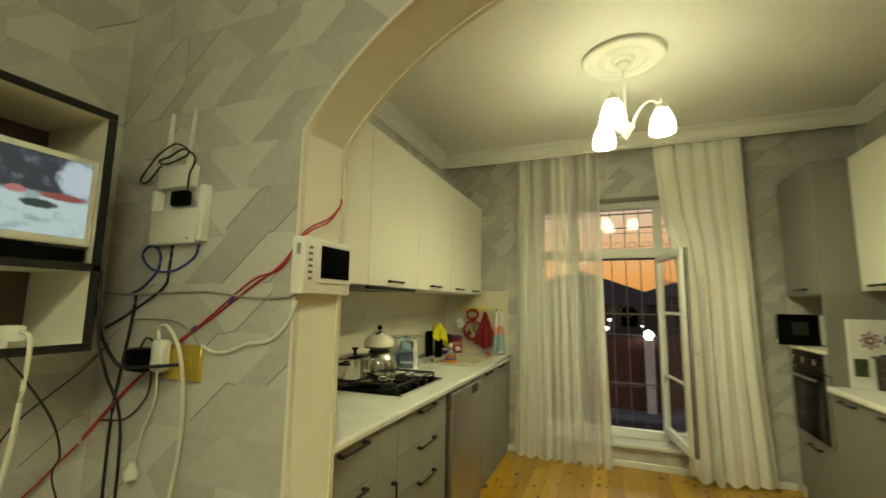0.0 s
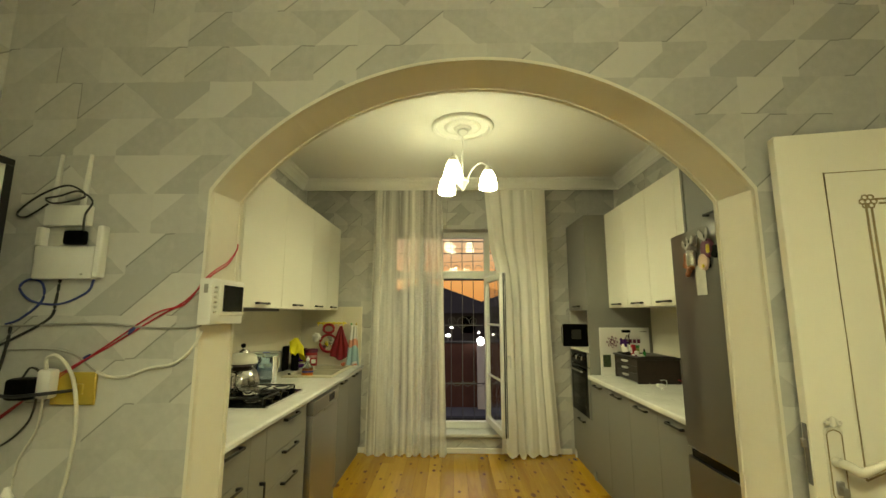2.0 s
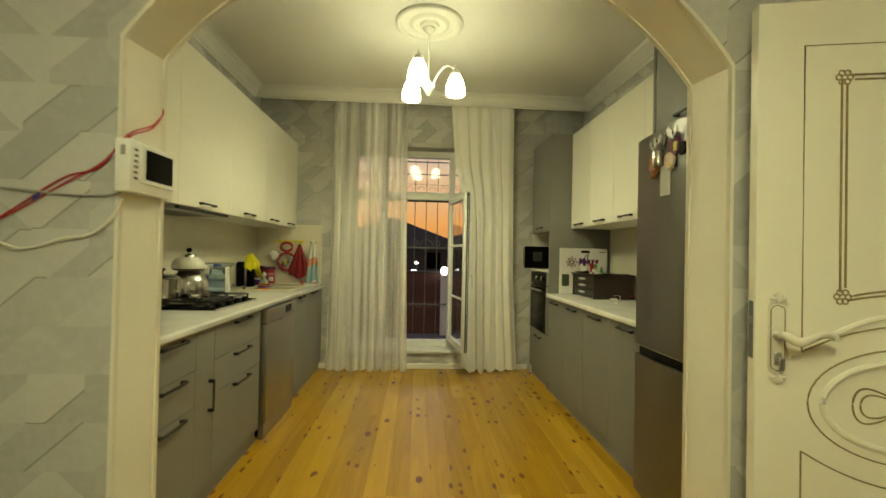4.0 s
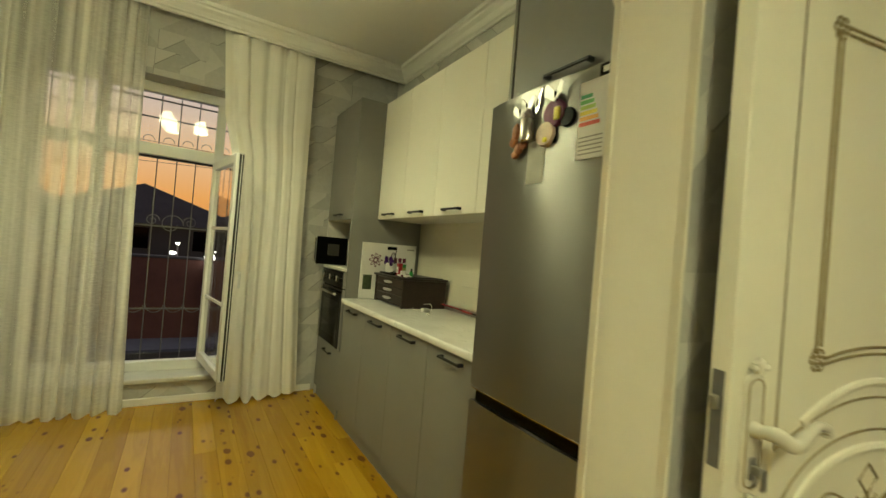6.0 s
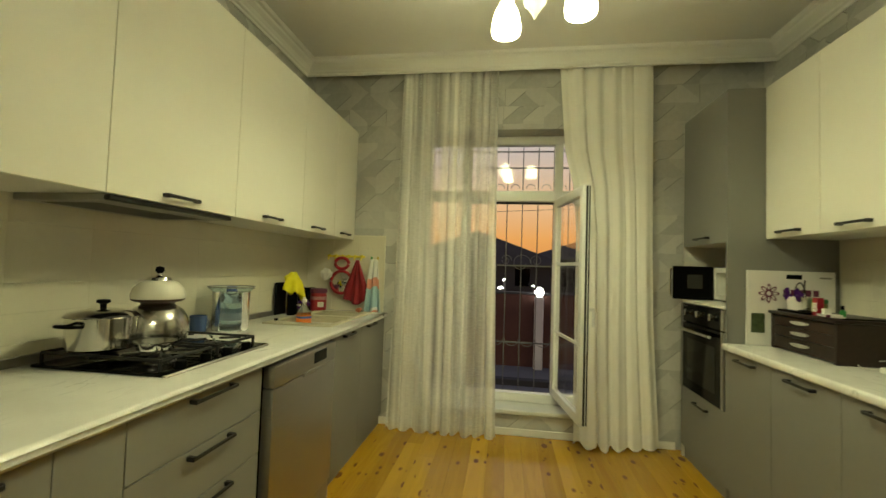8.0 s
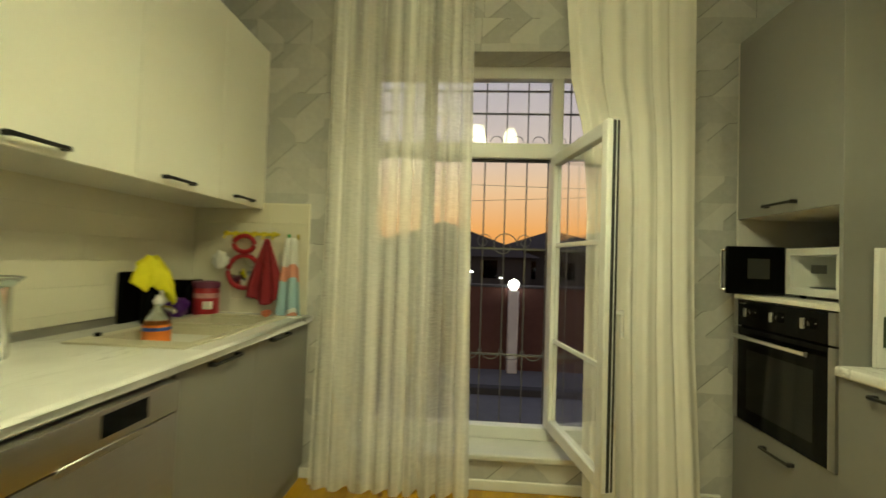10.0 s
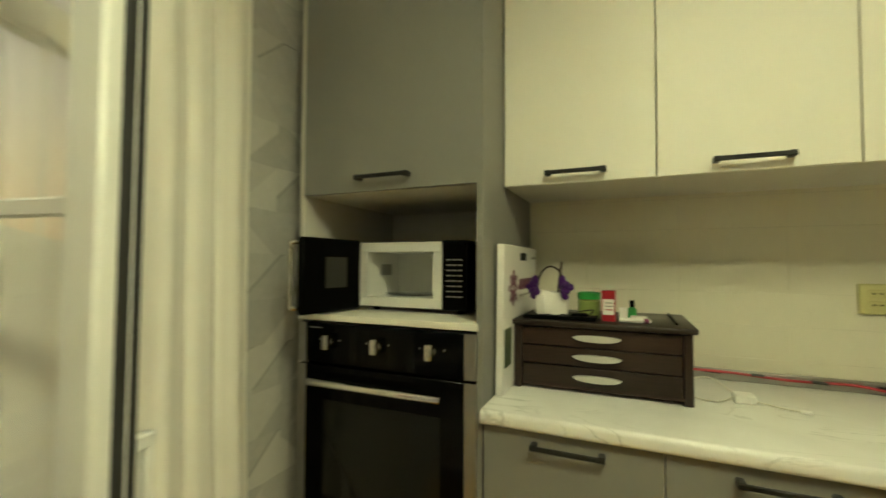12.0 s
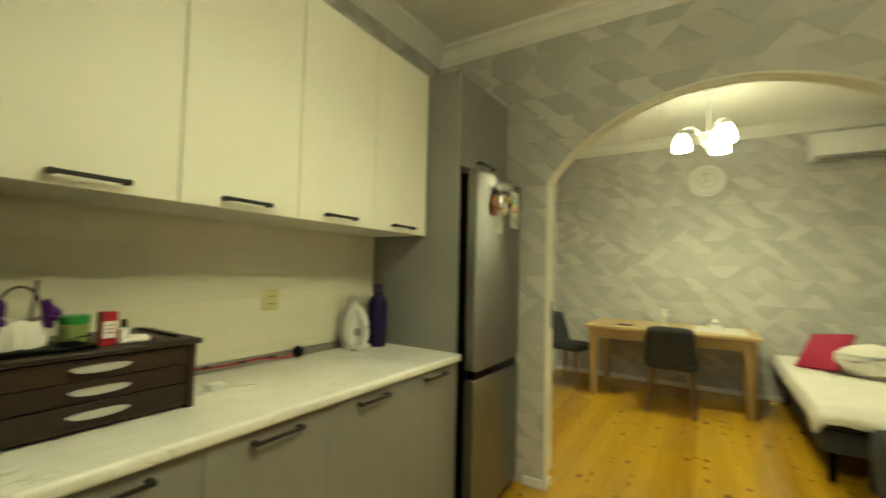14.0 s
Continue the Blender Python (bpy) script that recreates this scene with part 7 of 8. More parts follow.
def routers():
    t = thing("router", (-1.14, YA, 1.763), "white wireless router with two aerials, on the wall", "router")
    b = part("case", box(-1.222, -1.062, YA - 0.028, YA, 1.763, 1.838, 0.006, 2), M_WHITEPLASTIC, t)
    for x in (-1.205, -1.098):
        part("aerial", tube([(x, YA - 0.014, 1.835), (x + 0.004, YA - 0.012, 1.93), (x + 0.008, YA - 0.012, 2.03)], [0.009, 0.009, 0.006], 8), M_WHITEPLASTIC, b)
    t = thing("modem", (-1.12, YA, 1.575), "white fibre modem box with a thick edge, on the wall", "modem")
    b = part("case", box(-1.236, -1.022, YA - 0.030, YA, 1.575, 1.690, 0.006, 2), M_WHITEPLASTIC, t)
    part("side_rib", box(-1.236, -1.214, YA - 0.034, YA, 1.690, 1.758, 0.004), M_WHITEPLASTIC, b)
    part("side_rib", box(-1.018, -0.996, YA - 0.034, YA, 1.580, 1.762, 0.004), M_WHITEPLASTIC, b)
    part("lamp_dot", box(-1.06, -1.052, YA - 0.0315, YA - 0.029, 1.588, 1.594), M_STEEL, b)
    t = thing("power_adapter", (-1.09, YA, 1.685), "black power adapter hanging by the modem", "adapter")
    part("plug_body", box(-1.118, -1.045, YA - 0.055, YA - 0.03, 1.692, 1.742, 0.008, 2), M_BLACKPLASTIC, t)
    part("strand", tube(curve_points([(-1.06, YA - 0.04, 1.735), (-1.07, YA - 0.03, 1.80), (-1.05, YA - 0.03, 1.85), (-1.10, YA - 0.035, 1.885), (-1.17, YA - 0.03, 1.87), (-1.22, YA - 0.03, 1.86), (-1.17, YA - 0.04, 1.84), (-1.07, YA - 0.04, 1.865), (-1.13, YA - 0.04, 1.905), (-1.22, YA - 0.03, 1.885), (-1.30, YA - 0.012, 1.85), (-1.34, YA - 0.008, 1.81), (-1.30, YA - 0.01, 1.80), (-1.21, YA - 0.03, 1.84)], 8), 0.0035, 6), M_BLACKWIRE, t, "coiled black lead")


routers()


def wall_cables():
    y = YA - 0.006
    cord("blue_network_cable", [(-1.03, y, 1.575), (-1.05, y, 1.53), (-1.14, y, 1.49), (-1.24, y, 1.50), (-1.29, y, 1.545), (-1.26, y, 1.575), (-1.21, y, 1.56), (-1.205, y, 1.50), (-1.27, y, 1.44), (-1.32, y, 1.42)], 0.004, M_BLUEWIRE, "blue network cable looping under the modem")
    cord("black_cable", [(-1.15, y, 1.575), (-1.155, y, 1.50), (-1.17, y, 1.44), (-1.28, y, 1.375), (-1.37, y, 1.33), (-1.44, y, 1.30)], 0.0045, M_BLACKWIRE, "black cable running down from the modem")
    cord("grey_cable", [(-1.47, y, 1.42), (-1.3, y, 1.415), (-1.0, y, 1.424), (-0.8, y, 1.408), (-0.66, y, 1.412), (-0.625, y - 0.004, 1.43)], 0.004, M_GREYWIRE, "grey cable stretched along the wall to the intercom")
    cord("grey_cable", [(-1.30, y, 1.42), (-1.305, y, 1.35), (-1.33, y, 1.2), (-1.36, y, 1.0), (-1.36, y, 0.6), (-1.37, y, 0.06)], 0.005, M_BLACKWIRE, "dark cable hanging down the wall")
    cord("white_cable", [(-0.98, y, 1.262), (-0.93, y, 1.245), (-0.87, y, 1.25), (-0.80, y, 1.275), (-0.72, y, 1.29), (-0.665, y, 1.335), (-0.63, y, 1.40)], 0.0055, M_WHITEWIRE, "white cable wavering up to the intercom")
    cord("grey_cable", [(-1.30, y, 1.335), (-1.1, y, 1.33), (-0.98, y, 1.262)], 0.003, M_GREYWIRE, "thin grey wire along the wall")
    # twisted red pair, up round the jamb
    for k, d in enumerate((0.0, 0.009)):
        c = cord("red_cable", [(-1.478, y - 0.01, 0.93 + d), (-1.30, y, 1.10 + d), (-1.10, y - 0.004, 1.255 - d), (-0.95, y, 1.345 + d), (-0.80, y, 1.44 + d * 2), (-0.70, y, 1.50 - d), (-0.638, y, 1.565 + d), (-0.612, YA + 0.01, 1.60 + d), (-0.612, YA + 0.09, 1.64 + d), (-0.612, YA + 0.145, 1.70), (-0.612, YA + 0.15, 1.725)], 0.003, M_REDWIRE, "red twisted wire rising along the wall to the jamb")
        for (p, q) in (((-0.885, 1.388), (-0.865, 1.402)), ((-1.03, 1.298), (-1.01, 1.31)), ((-1.36, 1.04), (-1.33, 1.07))):
            part("tape", tube([(p[0], y, p[1] + d), (q[0], y, q[1] + d)], 0.0042, 6), M_BLUEWIRE, c, "blue tape")


wall_cables()


def gold_socket():
    t = thing("wall_socket", (-1.03, YA, 1.15), "gold coloured wall socket plate", "socket")
    part("plate", box(-1.125, -0.975, YA - 0.012, YA, 1.155, 1.262, 0.003), M_BRASS, t)
    part("insert", box(-1.05, -1.01, YA - 0.016, YA - 0.011, 1.19, 1.225, 0.004), M_BRASS, t)
    t = thing("power_adapter", (-1.18, YA, 1.18), "black plug adapter in the wall socket", "adapter")
    part("plug_body", box(-1.225, -1.145, YA - 0.075, YA - 0.013, 1.178, 1.248, 0.012, 2), M_BLACKPLASTIC, t)
    part("strand", tube(curve_points([(-1.19, YA - 0.05, 1.245), (-1.17, YA - 0.045, 1.28), (-1.14, YA - 0.04, 1.26), (-1.14, YA - 0.04, 1.20), (-1.18, YA - 0.02, 1.10), (-1.28, YA - 0.012, 1.02), (-1.42, YA - 0.01, 1.0)], 8), 0.0035, 6), M_BLACKWIRE, t)
    part("strand", tube(curve_points([(-1.04, YA - 0.02, 1.205), (-1.10, YA - 0.06, 1.20), (-1.2, YA - 0.085, 1.195), (-1.30, YA - 0.06, 1.215), (-1.40, YA - 0.04, 1.28), (-1.42, YA - 0.06, 1.40)], 8), 0.006, 6), M_BLACKWIRE, t, "thick black lead")
    t = thing("white_plug", (-1.10, YA, 1.2), "white plug with a lead hanging down the wall", "plug")
    part("plug_body", box(-1.145, -1.095, YA - 0.05, YA - 0.013, 1.18, 1.275, 0.010, 2), M_WHITEPLASTIC, t)
    part("strand", tube(curve_points([(-1.12, YA - 0.04, 1.27), (-1.12, YA - 0.045, 1.31), (-1.08, YA - 0.045, 1.315), (-1.03, YA - 0.04, 1.25), (-1.01, YA - 0.03, 1.12), (-1.03, YA - 0.012, 0.95), (-1.06, YA - 0.012, 0.75), (-1.07, YA - 0.012, 0.3), (-1.10, YA - 0.02, 0.02)], 8), 0.006, 7), M_WHITEWIRE, t)
    t = thing("white_plug", (-1.22, YA, 0.85), "loose white plug dangling on its lead", "plug")
    part("strand", tube(curve_points([(-1.13, YA - 0.03, 1.185), (-1.15, YA - 0.015, 1.08), (-1.20, YA - 0.012, 0.98), (-1.21, YA - 0.012, 0.89)], 8), 0.004, 6), M_WHITEWIRE, t)
    part("plug_body", lathe([(0.008, 0.03), (0.012, 0.015), (0.02, 0.0), (0.018, -0.02), (0.004, -0.022)], (-1.213, YA - 0.022, 0.872), 14), M_WHITEPLASTIC, t)


gold_socket()


# ---- corner shelf with the camera monitor ----
def tv_shelf():
    t = thing("wall_shelf", (-1.33, 0.70, 1.25), "open wall shelf with black edges and white inside", "shelf")
    x0, x1, y0, y1, z0, z1 = LXL, -1.17, 0.25, 1.135, 1.255, 1.94
    inner = M_WHITE
    for n, b in (("top_board", (x0, x1 - 0.002, y0, y1, z1 - 0.018, z1)), ("bottom_board", (x0, x1 - 0.002, y0, y1, z0, z0 + 0.018)), ("side_board", (x0, x1 - 0.002, y1 - 0.018, y1, z0 + 0.018, z1 - 0.018)), ("side_board", (x0, x1 - 0.002, y0, y0 + 0.018, z0 + 0.018, z1 - 0.018)), ("middle_board", (x0, x1 - 0.002, y0 + 0.018, y1 - 0.018, 1.475, 1.493))):
        b = part(n, box(*b), inner, t, smooth=False)
    part("back_board", box(x0, x0 + 0.006, y0 + 0.018, y1 - 0.018, z0 + 0.018, z1 - 0.018), mat("dark_back_board", (0.10, 0.07, 0.045), 0.6, var=0.1), t, smooth=False)
    e = 0.022
    for b in ((y0, y1, z1 - e, z1), (y0, y1, z0, z0 + e), (y0, y1, 1.473, 1.495), (y1 - e, y1, z0 + e, z1 - e), (y0, y0 + e, z0 + e, z1 - e)):
        part("edge_strip", box(x1 - 0.004, x1 + 0.003, *b, 0.001), M_BLACK, t, "black edge strip")
    part("outer_side", box(x0, x1 - 0.003, y1, y1 + 0.003, z0, z1), M_BLACK, t, "black outer side", smooth=False)


tv_shelf()


def screen_material(ye, zm):
    """A night picture of a yard: black sky, pale glare by one side, bright paving, a dark car and a red wall."""
    m = bpy.data.materials.new("lit_screen")
    m.use_nodes = True
    g = Nodes(m)
    n, l = g.n, g.l
    b = n["Principled BSDF"]
    b.inputs["Base Color"].default_value = (0.01, 0.01, 0.01, 1)
    b.inputs["Roughness"].default_value = 0.3
    co = n.new("ShaderNodeTexCoord")
    sp = n.new("ShaderNodeSeparateXYZ")
    l.new(co.outputs["Object"], sp.inputs[0])

    def cloud(scale, stretch):
        mp = n.new("ShaderNodeMapping")
        mp.inputs["Scale"].default_value = (1, stretch, 1)
        l.new(co.outputs["Object"], mp.inputs[0])
        nz = n.new("ShaderNodeTexNoise")
        nz.inputs["Scale"].default_value, nz.inputs["Detail"].default_value = scale, 3
        l.new(mp.outputs[0], nz.inputs[0])
        return nz.outputs[0]

    def ramp(value, lo, hi):
        k = n.new("ShaderNodeMapRange")
        k.interpolation_type = "SMOOTHSTEP"
        l.new(value, k.inputs[0])
        k.inputs[1].default_value, k.inputs[2].default_value = lo, hi
        return k.outputs[0]

    def blob(y, z, ry, rz):
        dy = g.op("DIVIDE", g.op("SUBTRACT", sp.outputs[1], y), ry)
        dz = g.op("DIVIDE", g.op("SUBTRACT", sp.outputs[2], z), rz)
        d = g.op("ADD", g.op("MULTIPLY", dy, dy), g.op("MULTIPLY", dz, dz))
        return g.op("SUBTRACT", 1.0, ramp(g.op("ADD", d, g.op("SUBTRACT", cloud(60, 1), 0.5)), 0.5, 1.3))

    def over(under, colour, mask):
        k = n.new("ShaderNodeMix")
        k.data_type = "RGBA"
        l.new(mask, k.inputs[0])
        l.new(under, k.inputs[6])
        k.inputs[7].default_value = (*colour, 1)
        return k.outputs[2]

    base = n.new("ShaderNodeRGB")
    base.outputs[0].default_value = (0.035, 0.042, 0.05, 1)
    out = over(base.outputs[0], (0.14, 0.17, 0.19), ramp(cloud(22, 1), 0.5, 0.75))
    out = over(out, (0.42, 0.50, 0.54), blob(ye - 0.035, zm + 0.055, 0.05, 0.055))
    out = over(out, (0.30, 0.36, 0.40), blob(ye - 0.40, zm + 0.05, 0.09, 0.06))
    out = over(out, (0.42, 0.46, 0.47), blob(ye - 0.27, zm + 0.03, 0.03, 0.004))
    ground = g.op("SUBTRACT", 1.0, ramp(g.op("ADD", sp.outputs[2], g.op("MULTIPLY", cloud(30, 1), 0.03)), zm + 0.005, zm + 0.022))
    out = over(out, (0.42, 0.54, 0.52), ground)
    out = over(out, (0.26, 0.33, 0.33), g.op("MULTIPLY", ground, ramp(cloud(34, 0.5), 0.50, 0.72)))
    out = over(out, (0.40, 0.15, 0.14), blob(ye - 0.165, zm + 0.002, 0.022, 0.010))
    out = over(out, (0.24, 0.07, 0.06), blob(ye - 0.065, zm + 0.000, 0.055, 0.010))
    out = over(out, (0.03, 0.05, 0.04), blob(ye - 0.115, zm - 0.026, 0.040, 0.012))
    l.new(out, b.inputs["Emission Color"])
    b.inputs["Emission Strength"].default_value = 1.0
    return m


def monitor():
    t = thing("monitor", (-1.23, 0.80, 1.495), "white-framed monitor showing a yard camera picture", "monitor")
    x, y0, y1, z0, z1 = -1.185, 0.60, 1.112, 1.540, 1.79
    part("case", box(x - 0.04, x, y0, y1, z0, z1, 0.006, 2), M_WHITEPLASTIC, t)
    part("foot", box(x - 0.06, x - 0.01, 0.75, 0.92, 1.533, 1.544, 0.002), M_BLACKPLASTIC, t)
    part("screen", box(x, x + 0.002, y0 + 0.018, y1 - 0.018, z0 + 0.022, z1 - 0.018), screen_material(1.10, 1.665), t, "lit screen with a night camera picture")


monitor()
_t = thing("video_recorder", (-1.33, 0.75, 1.273), "black recorder box lying on the lower shelf", "recorder")
part("case", box(-1.44, -1.20, 0.35, 0.80, 1.285, 1.345, 0.004), M_BLACKPLASTIC, _t)
part("foot", box(-1.40, -1.22, 0.40, 0.43, 1.273, 1.285), M_BLACKPLASTIC, _t)
part("foot", box(-1.40, -1.22, 0.72, 0.75, 1.273, 1.285), M_BLACKPLASTIC, _t)
_t = thing("set_top_box", (-1.30, 0.80, 1.493), "flat black box lying under the monitor", "set-top box")
part("case", box(-1.44, -1.178, 0.45, 1.10, 1.495, 1.533, 0.004), M_BLACKPLASTIC, _t)
part("front_glass", box(-1.179, -1.1765, 0.47, 1.08, 1.501, 1.527), M_BLACKGLASS, _t)
_t = thing("extension_block", (-1.22, 0.95, 1.273), "white extension block with plugs on the shelf", "extension lead")
part("block", box(-1.25, -1.19, 0.80, 0.97, 1.273, 1.305, 0.006), M_WHITEPLASTIC, _t)
part("plug", box(-1.225, -1.185, 0.955, 1.0, 1.29, 1.33, 0.008, 2), M_WHITEPLASTIC, _t, "white plug")
part("strand", tube(curve_points([(-1.19, 0.985, 1.315), (-1.165, 0.995, 1.30), (-1.16, 0.995, 1.22), (-1.17, 0.985, 1.0), (-1.19, 0.96, 0.8), (-1.22, 0.94, 0.4), (-1.24, 0.93, 0.02)], 8), 0.006, 7), M_WHITEWIRE, _t)
part("strand", tube(curve_points([(-1.20, 0.90, 1.30), (-1.16, 0.95, 1.26), (-1.17, 1.06, 1.10), (-1.22, 1.12, 0.98), (-1.3, 1.15, 0.9), (-1.33, 1.2, 0.7), (-1.33, 1.22, 0.02)], 8), 0.003, 6), M_BLACKWIRE, _t, "black lead")
cord("black_cable", [(-1.18, 1.145, 1.48), (-1.17, 1.15, 1.30), (-1.20, 1.20, 1.18), (-1.27, 1.30, 1.0), (-1.3, 1.325, 0.6), (-1.3, 1.32, 0.03)], 0.0045, M_BLACKWIRE, "black cable hanging from the shelf")
cord("grey_cable", [(-1.19, 0.60, 1.26), (-1.17, 0.75, 1.05), (-1.2, 0.92, 0.98), (-1.28, 1.05, 1.08), (-1.32, 1.2, 1.18), (-1.40, 1.32, 1.25)], 0.0025, M_BLACKWIRE, "thin black cable sagging below the shelf")
cord("red_cable", [(-1.478, 0.6, 0.35), (-1.47, 0.8, 0.52), (-1.47, 1.1, 0.75), (-1.465, 1.3, 0.925)], 0.0035, M_REDWIRE, "red wire running down along the side wall")


# ---- living room furniture ----
def dining_table():
    t = thing("dining_table", (0.78, -1.2, 0), "pale oak dining table with thick tapered legs", "table")
    x0, x1, y0, y1 = -0.03, 1.56, -1.62, -0.745
    part("tabletop", box(x0, x1, y0, y1, 0.735, 0.765, 0.004), M_OAK, t)
    part("apron", box(x0 + 0.05, x1 - 0.05, y1 - 0.075, y1 - 0.05, 0.63, 0.735), M_OAK, t)
    part("apron", box(x0 + 0.05, x1 - 0.05, y0 + 0.05, y0 + 0.075, 0.63, 0.735), M_OAK, t)
    part("apron", box(x0 + 0.05, x0 + 0.075, y0 + 0.075, y1 - 0.075, 0.63, 0.735), M_OAK, t)
    part("apron", box(x1 - 0.075, x1 - 0.05, y0 + 0.075, y1 - 0.075, 0.63, 0.735), M_OAK, t)
    for x in (x0 + 0.085, x1 - 0.085):
        for y in (y0 + 0.085, y1 - 0.085):
            bm = box(x - 0.05, x + 0.05, y - 0.05, y + 0.05, 0, 0.735, 0.006)
            for v in bm.verts:
                s = 0.6 + 0.4 * v.co.z / 0.735
                v.co.x, v.co.y = x + (v.co.x - x) * s, y + (v.co.y - y) * s
            part("leg", bm, M_OAK, t)


dining_table()


M_WALNUT = wood_material("brown_stained_legs", (0.10, 0.05, 0.022), (0.20, 0.11, 0.05), across=14, along=1.0, axis=2, rough=0.45)


def chair(x, y, turn):
    t = thing("dining_chair", (0, 0, 0), "charcoal upholstered chair with wooden legs", "chair", "dining chairs")
    bm = box(-0.22, 0.22, -0.22, 0.21, 0.43, 0.50, 0.03, 3)
    part("seat", bm, M_FELT, t)
    bm = bmesh.new()
    n, rows = 12, []
    for j in range(8):
        h = j / 7
        w = 0.225 - 0.035 * h
        rows.append([bm.verts.new((-w + 2 * w * i / n, -0.20 - 0.09 * h + 0.05 * (2 * i / n - 1) ** 2, 0.46 + 0.38 * h - 0.02 * (2 * i / n - 1) ** 4 * h)) for i in range(n + 1)])
    for a, b in zip(rows, rows[1:]):
        for i in range(n):
            bm.faces.new((a[i], a[i + 1], b[i + 1], b[i]))
    o = part("backrest", bm, M_FELT, t)
    m = o.modifiers.new("padding", "SOLIDIFY")
    m.thickness, m.offset = 0.05, 0
    for sx in (-1, 1):
        for sy in (-1, 1):
            part("leg", tube([(sx * 0.17, sy * 0.16, 0.45), (sx * 0.20, sy * 0.20, 0.0)], [0.02, 0.012], 10), M_WALNUT, t)
    t.matrix_basis = pose(x, y, 0, 0, 0, turn)
    return t


_chair = chair(0.70, -0.70, 180)
copy_thing(_chair, pose(1.79, -1.05, 0, 0, 0, 75))


def table_things():
    t = thing("candle_holder", (0.80, -1.15, 0.765), "small pale candle holder on the table", "candle holder")
    part("holder", lathe([(0.045, 0), (0.045, 0.012), (0.018, 0.025), (0.016, 0.09), (0.032, 0.11), (0.03, 0.12)], (0.80, -1.15, 0.765), 20), M_ENAMEL, t)
    part("candle", lathe([(0.02, 0.12), (0.02, 0.19), (0.001, 0.195)], (0.80, -1.15, 0.765), 14), M_PAPERWHITE, t)
    t = thing("tissue_box", (0.33, -1.15, 0.765), "small tissue box with a tissue pulled up", "box")
    part("carton_body", box(0.27, 0.39, -1.21, -1.09, 0.765, 0.83, 0.004), M_CARD, t)
    bm = lathe([(0.025, 0.065), (0.03, 0.09), (0.012, 0.12)], (0.33, -1.15, 0.765), 9)
    part("tissue", bm, M_PAPERWHITE, t)
    solo("phone", box(1.10, 1.25, -1.02, -0.94, 0.765, 0.775, 0.003), M_BLACKPLASTIC, "black phone lying on the table", "phone")
    solo("table_runner", box(0.06, 0.52, -1.5, -0.90, 0.7655, 0.769), M_BLANKET, "pale cloth laid on the table", "cloth")


table_things()


def sofa():
    t = thing("sofa", (-0.92, -0.95, 0), "dark low sofa bed with a white quilted cover", "sofa")
    x0, x1, y0, y1 = LXL + 0.02, -0.22, LYF + 0.03, 0.40
    part("base", box(x0, x1, y0, y1, 0.21, 0.36, 0.02, 2), M_FELT, t)
    part("back", box(x0, x0 + 0.24, y0, y1, 0.36, 0.76, 0.06, 3), M_FELT, t)
    part("mattress", box(x0 + 0.24, x1, y0, y1, 0.36, 0.455, 0.03, 2), M_FELT, t)
    for x in (x0 + 0.08, x1 - 0.08):
        for y in (y0 + 0.1, y1 - 0.1):
            part("foot", lathe([(0.022, 0), (0.03, 0.215)], (x, y, 0), 10), M_BLACKPLASTIC, t)
    bm = bmesh.new()
    nx, ny = 22, 36
    rows = []
    for j in range(ny + 1):
        y = y0 + 0.03 + (y1 - y0 + 0.07) * j / ny
        row = []
        for i in range(nx + 1):
            s = i / nx
            x = x0 + 0.20 + (x1 - x0 - 0.16) * s
            z = 0.488 + 0.014 * noise.noise(Vector((x * 5, y * 5, 0))) + 0.008 * noise.noise(Vector((x * 14, y * 14, 3)))
            if s > 0.96:
                z -= (s - 0.96) * 1.6
            if j > 34:
                z -= 0.03 * (j - 34)
            if s < 0.14:
                z += (0.14 - s) * 2.0
            row.append(bm.verts.new((x, y, z)))
        rows.append(row)
    for a, b in zip(rows, rows[1:]):
        for i in range(nx):
            bm.faces.new((a[i], a[i + 1], b[i + 1], b[i]))
    t2 = thing("quilt", (-0.9, -0.7, 0.455), "white quilted cover spread over the sofa bed", "quilt")
    edge = [tuple(row[-1].co) for row in rows] + [tuple(v.co) for v in reversed(rows[-1][:-1])]
    o = part("cloth", bm, M_BLANKET, t2)
    part("hem", tube(edge, 0.013, 8), M_CLOTHWHITE, t2, "stitched white hem")
    m = o.modifiers.new("thickness", "SOLIDIFY")
    m.thickness = 0.022
    t3 = thing("cushion", (-0.47, -0.97, 0.50), "crimson cushion propped on the white cover", "cushion")
    bm = bmesh.new()
    bmesh.ops.create_cube(bm, size=1)
    bmesh.ops.subdivide_edges(bm, edges=bm.edges[:], cuts=8, use_grid_fill=True)
    for v in bm.verts:
        p = v.co.copy()
        k = (1 - (2 * p.x) ** 4) * (1 - (2 * p.z) ** 4)
        v.co = Vector((p.x * 0.38, p.y * (0.03 + 0.12 * max(0, k)), p.z * 0.38))
    bm.transform(Matrix.Translation((-0.50, -1.03, 0.672)) @ Matrix.Rotation(radians(-58), 4, "Z") @ Matrix.Rotation(radians(38), 4, "X") @ Matrix.Rotation(radians(10), 4, "Y"))
    part("cover", bm, M_CUSHION, t3)


sofa()


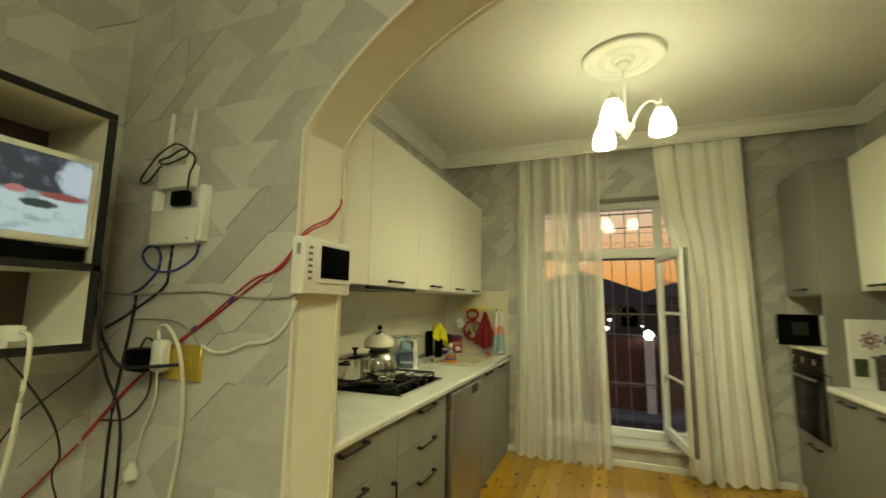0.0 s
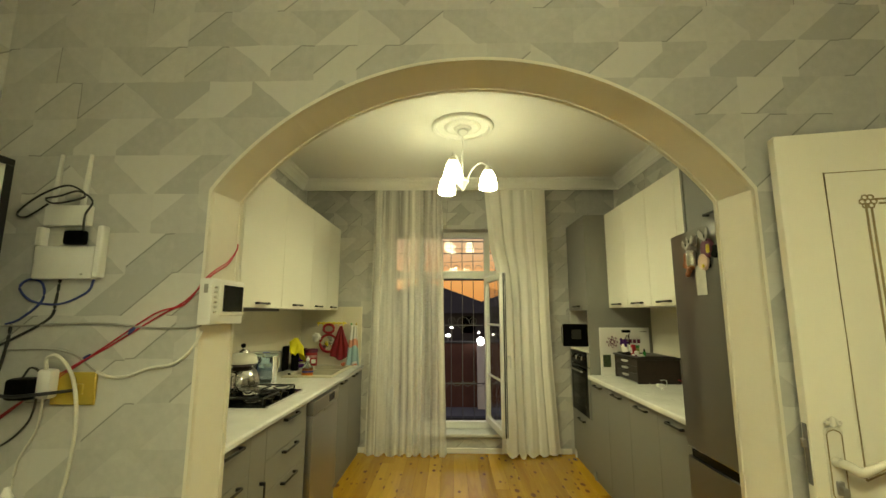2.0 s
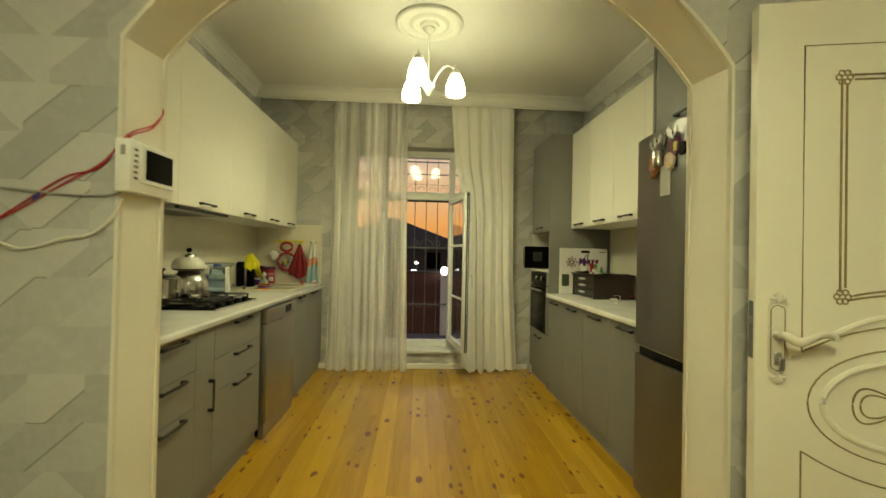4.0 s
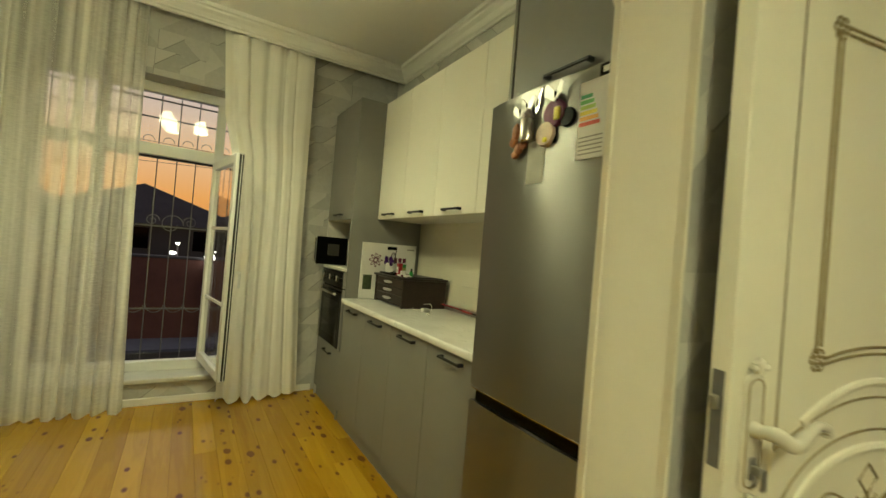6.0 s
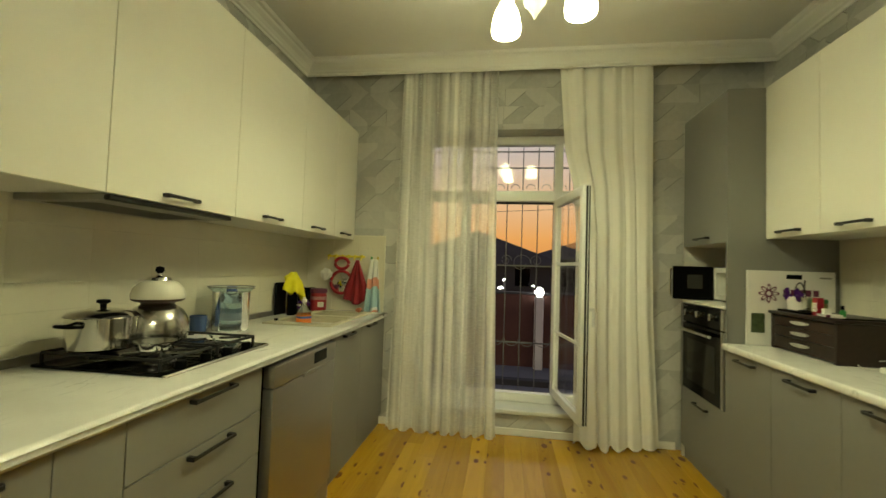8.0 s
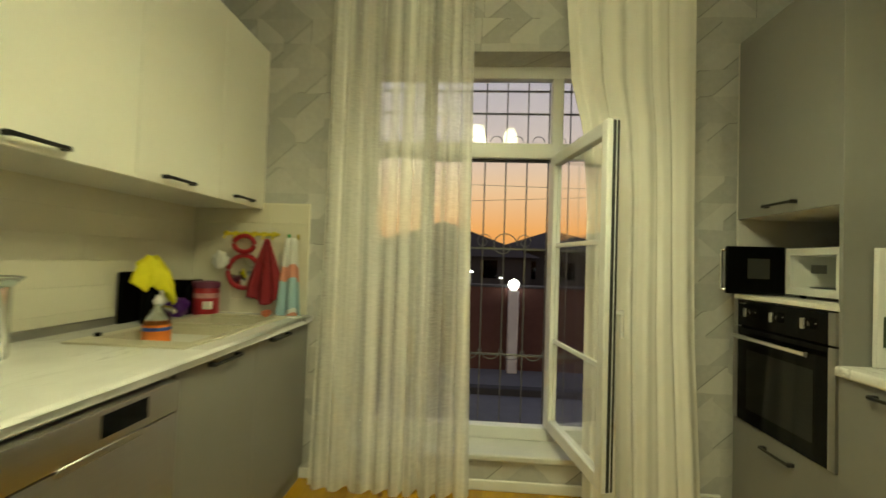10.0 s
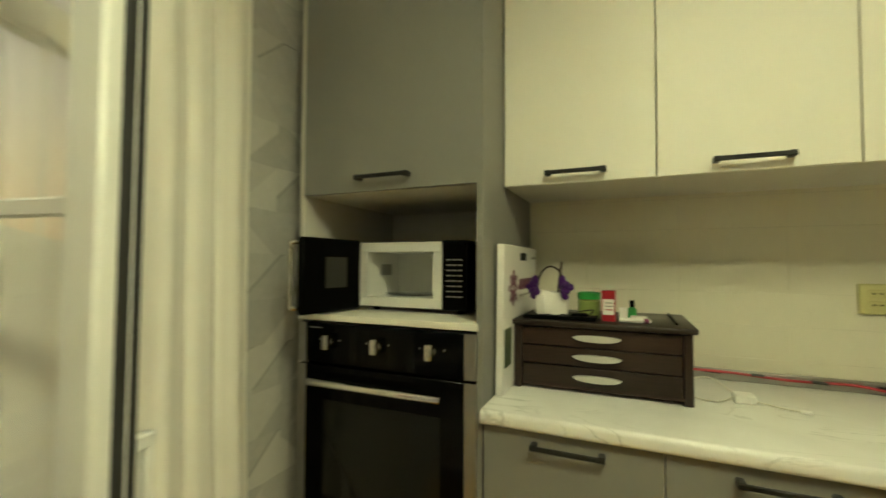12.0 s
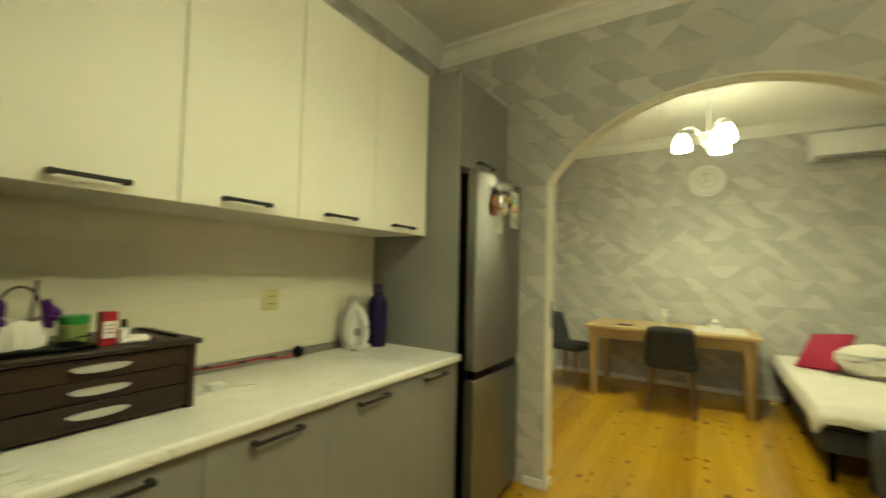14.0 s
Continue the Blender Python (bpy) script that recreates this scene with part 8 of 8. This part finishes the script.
def pillows():
    t = thing("pillow", (-0.86, -0.9, 0.50), "white lacy pillow heaped on the sofa bed", "pillow")
    bm = bmesh.new()
    bmesh.ops.create_cube(bm, size=1)
    bmesh.ops.subdivide_edges(bm, edges=bm.edges[:], cuts=10, use_grid_fill=True)
    for v in bm.verts:
        p = v.co.copy()
        k = max(0, (1 - (2 * p.x) ** 4) * (1 - (2 * p.y) ** 4))
        v.co = Vector((p.x * 0.62, p.y * 0.5, p.z * (0.05 + 0.24 * k) + 0.05 * noise.noise(p * 7)))
    bm.transform(Matrix.Translation((-0.86, -0.90, 0.615)) @ Matrix.Rotation(radians(-12), 4, "Z") @ Matrix.Rotation(radians(16), 4, "X"))
    part("cover", bm, M_BLANKET, t)


pillows()
_t = thing("armchair", (-0.78, 0.66, 0), "charcoal upholstered ottoman beside the sofa", "ottoman")
part("seat", box(-1.13, -0.43, 0.47, 0.86, 0.05, 0.44, 0.05, 3), M_FELT, _t)
for _xx in (-1.05, -0.51):
    for _yy in (0.54, 0.79):
        part("foot", lathe([(0.022, 0), (0.026, 0.06)], (_xx, _yy, 0), 10), M_BLACKPLASTIC, _t)
solo("remote_control", box(-0.70, -0.55, 0.52, 0.565, 0.44, 0.458, 0.005), M_BLACKPLASTIC, "black remote control lying on the ottoman", "remote control")


def wall_clock():
    t = thing("wall_clock", (0.40, LYF, 2.30), "round pale wall clock with a ring frame", "clock")
    c = (0.40, LYF + 0.001, 2.455)
    r = Matrix.Rotation(radians(-90), 4, "X")
    b = part("frame", lathe([(0.17, 0), (0.19, 0.008), (0.19, 0.02), (0.165, 0.03), (0.15, 0.018)], c, 40, cap=False, m=r), M_PVC, t)
    part("dial", lathe([(0.165, 0.004), (0.155, 0.010), (0.001, 0.010)], c, 40, m=r), M_CARD, t)
    part("inner_ring", lathe([(0.075, 0.010), (0.085, 0.016), (0.095, 0.010)], c, 32, cap=False, m=r), M_STONE, t)
    for k in range(12):
        a = k * math.pi / 6
        mm = Matrix.Translation(c) @ Matrix.Rotation(a, 4, "Y")
        part("hour_mark", box(-0.005, 0.005, 0.010, 0.014, 0.118, 0.145, m=mm), M_STONE, t)
    for a, n in ((2.1, 0.07), (0.3, 0.11)):
        part("hand_pointer", box(-0.004, 0.004, 0.016, 0.018, -0.01, n, m=Matrix.Translation(c) @ Matrix.Rotation(a, 4, "Y")), M_GREYWIRE, t)


wall_clock()


def air_conditioner():
    t = thing("air_conditioner", (-1.0, LYF, 2.56), "white wall air conditioner under the cornice", "air conditioner")
    x0, x1, z0, z1 = -1.42, -0.53, 2.555, 2.83
    out = [(LYF + 0.002, z0 + 0.02), (LYF + 0.12, z0), (LYF + 0.19, z0 + 0.04), (LYF + 0.205, z0 + 0.10), (LYF + 0.195, z1 - 0.03), (LYF + 0.17, z1), (LYF + 0.002, z1)]
    b = part("case", extrude_outline(out, "yz", x0, x1, bevel=0.006), M_PVC, t)
    part("flap", box(x0 + 0.06, x1 - 0.06, LYF + 0.13, LYF + 0.20, z0 - 0.004, z0 + 0.008, 0.002, m=None), M_GREYWIRE, b, "grey air flap")


air_conditioner()


# ---- floorboards ----
def floorboards():
    fl = bpy.data.objects["floor"]
    rng = random.Random(7)
    w = 0.118
    cache = {}
    x, k = LXL - 0.05, 0
    while x < LXR + 0.05:
        y = LYF - 0.05
        first = True
        while y < YB - 0.001:
            n = rng.choice((2.7, 3.3, 3.9, 4.2)) if not first else rng.choice((1.2, 2.2, 3.2, 4.0))
            first = False
            e = min(y + n, YB)
            key = round(e - y, 3)
            if key not in cache:
                bm = box(-w / 2 + 0.0003, w / 2 - 0.0003, 0.0003, key - 0.0003, -0.02, 0, 0.0005)
                me = bpy.data.meshes.new("floorboard")
                bm.to_mesh(me)
                bm.free()
                me.materials.append(M_FLOOR)
                cache[key] = me
            o = new("floorboard", cache[key])
            o.parent = fl
            o.location = (x + w / 2, y, -0.0004 * rng.random())
            y = e
        x += w


floorboards()
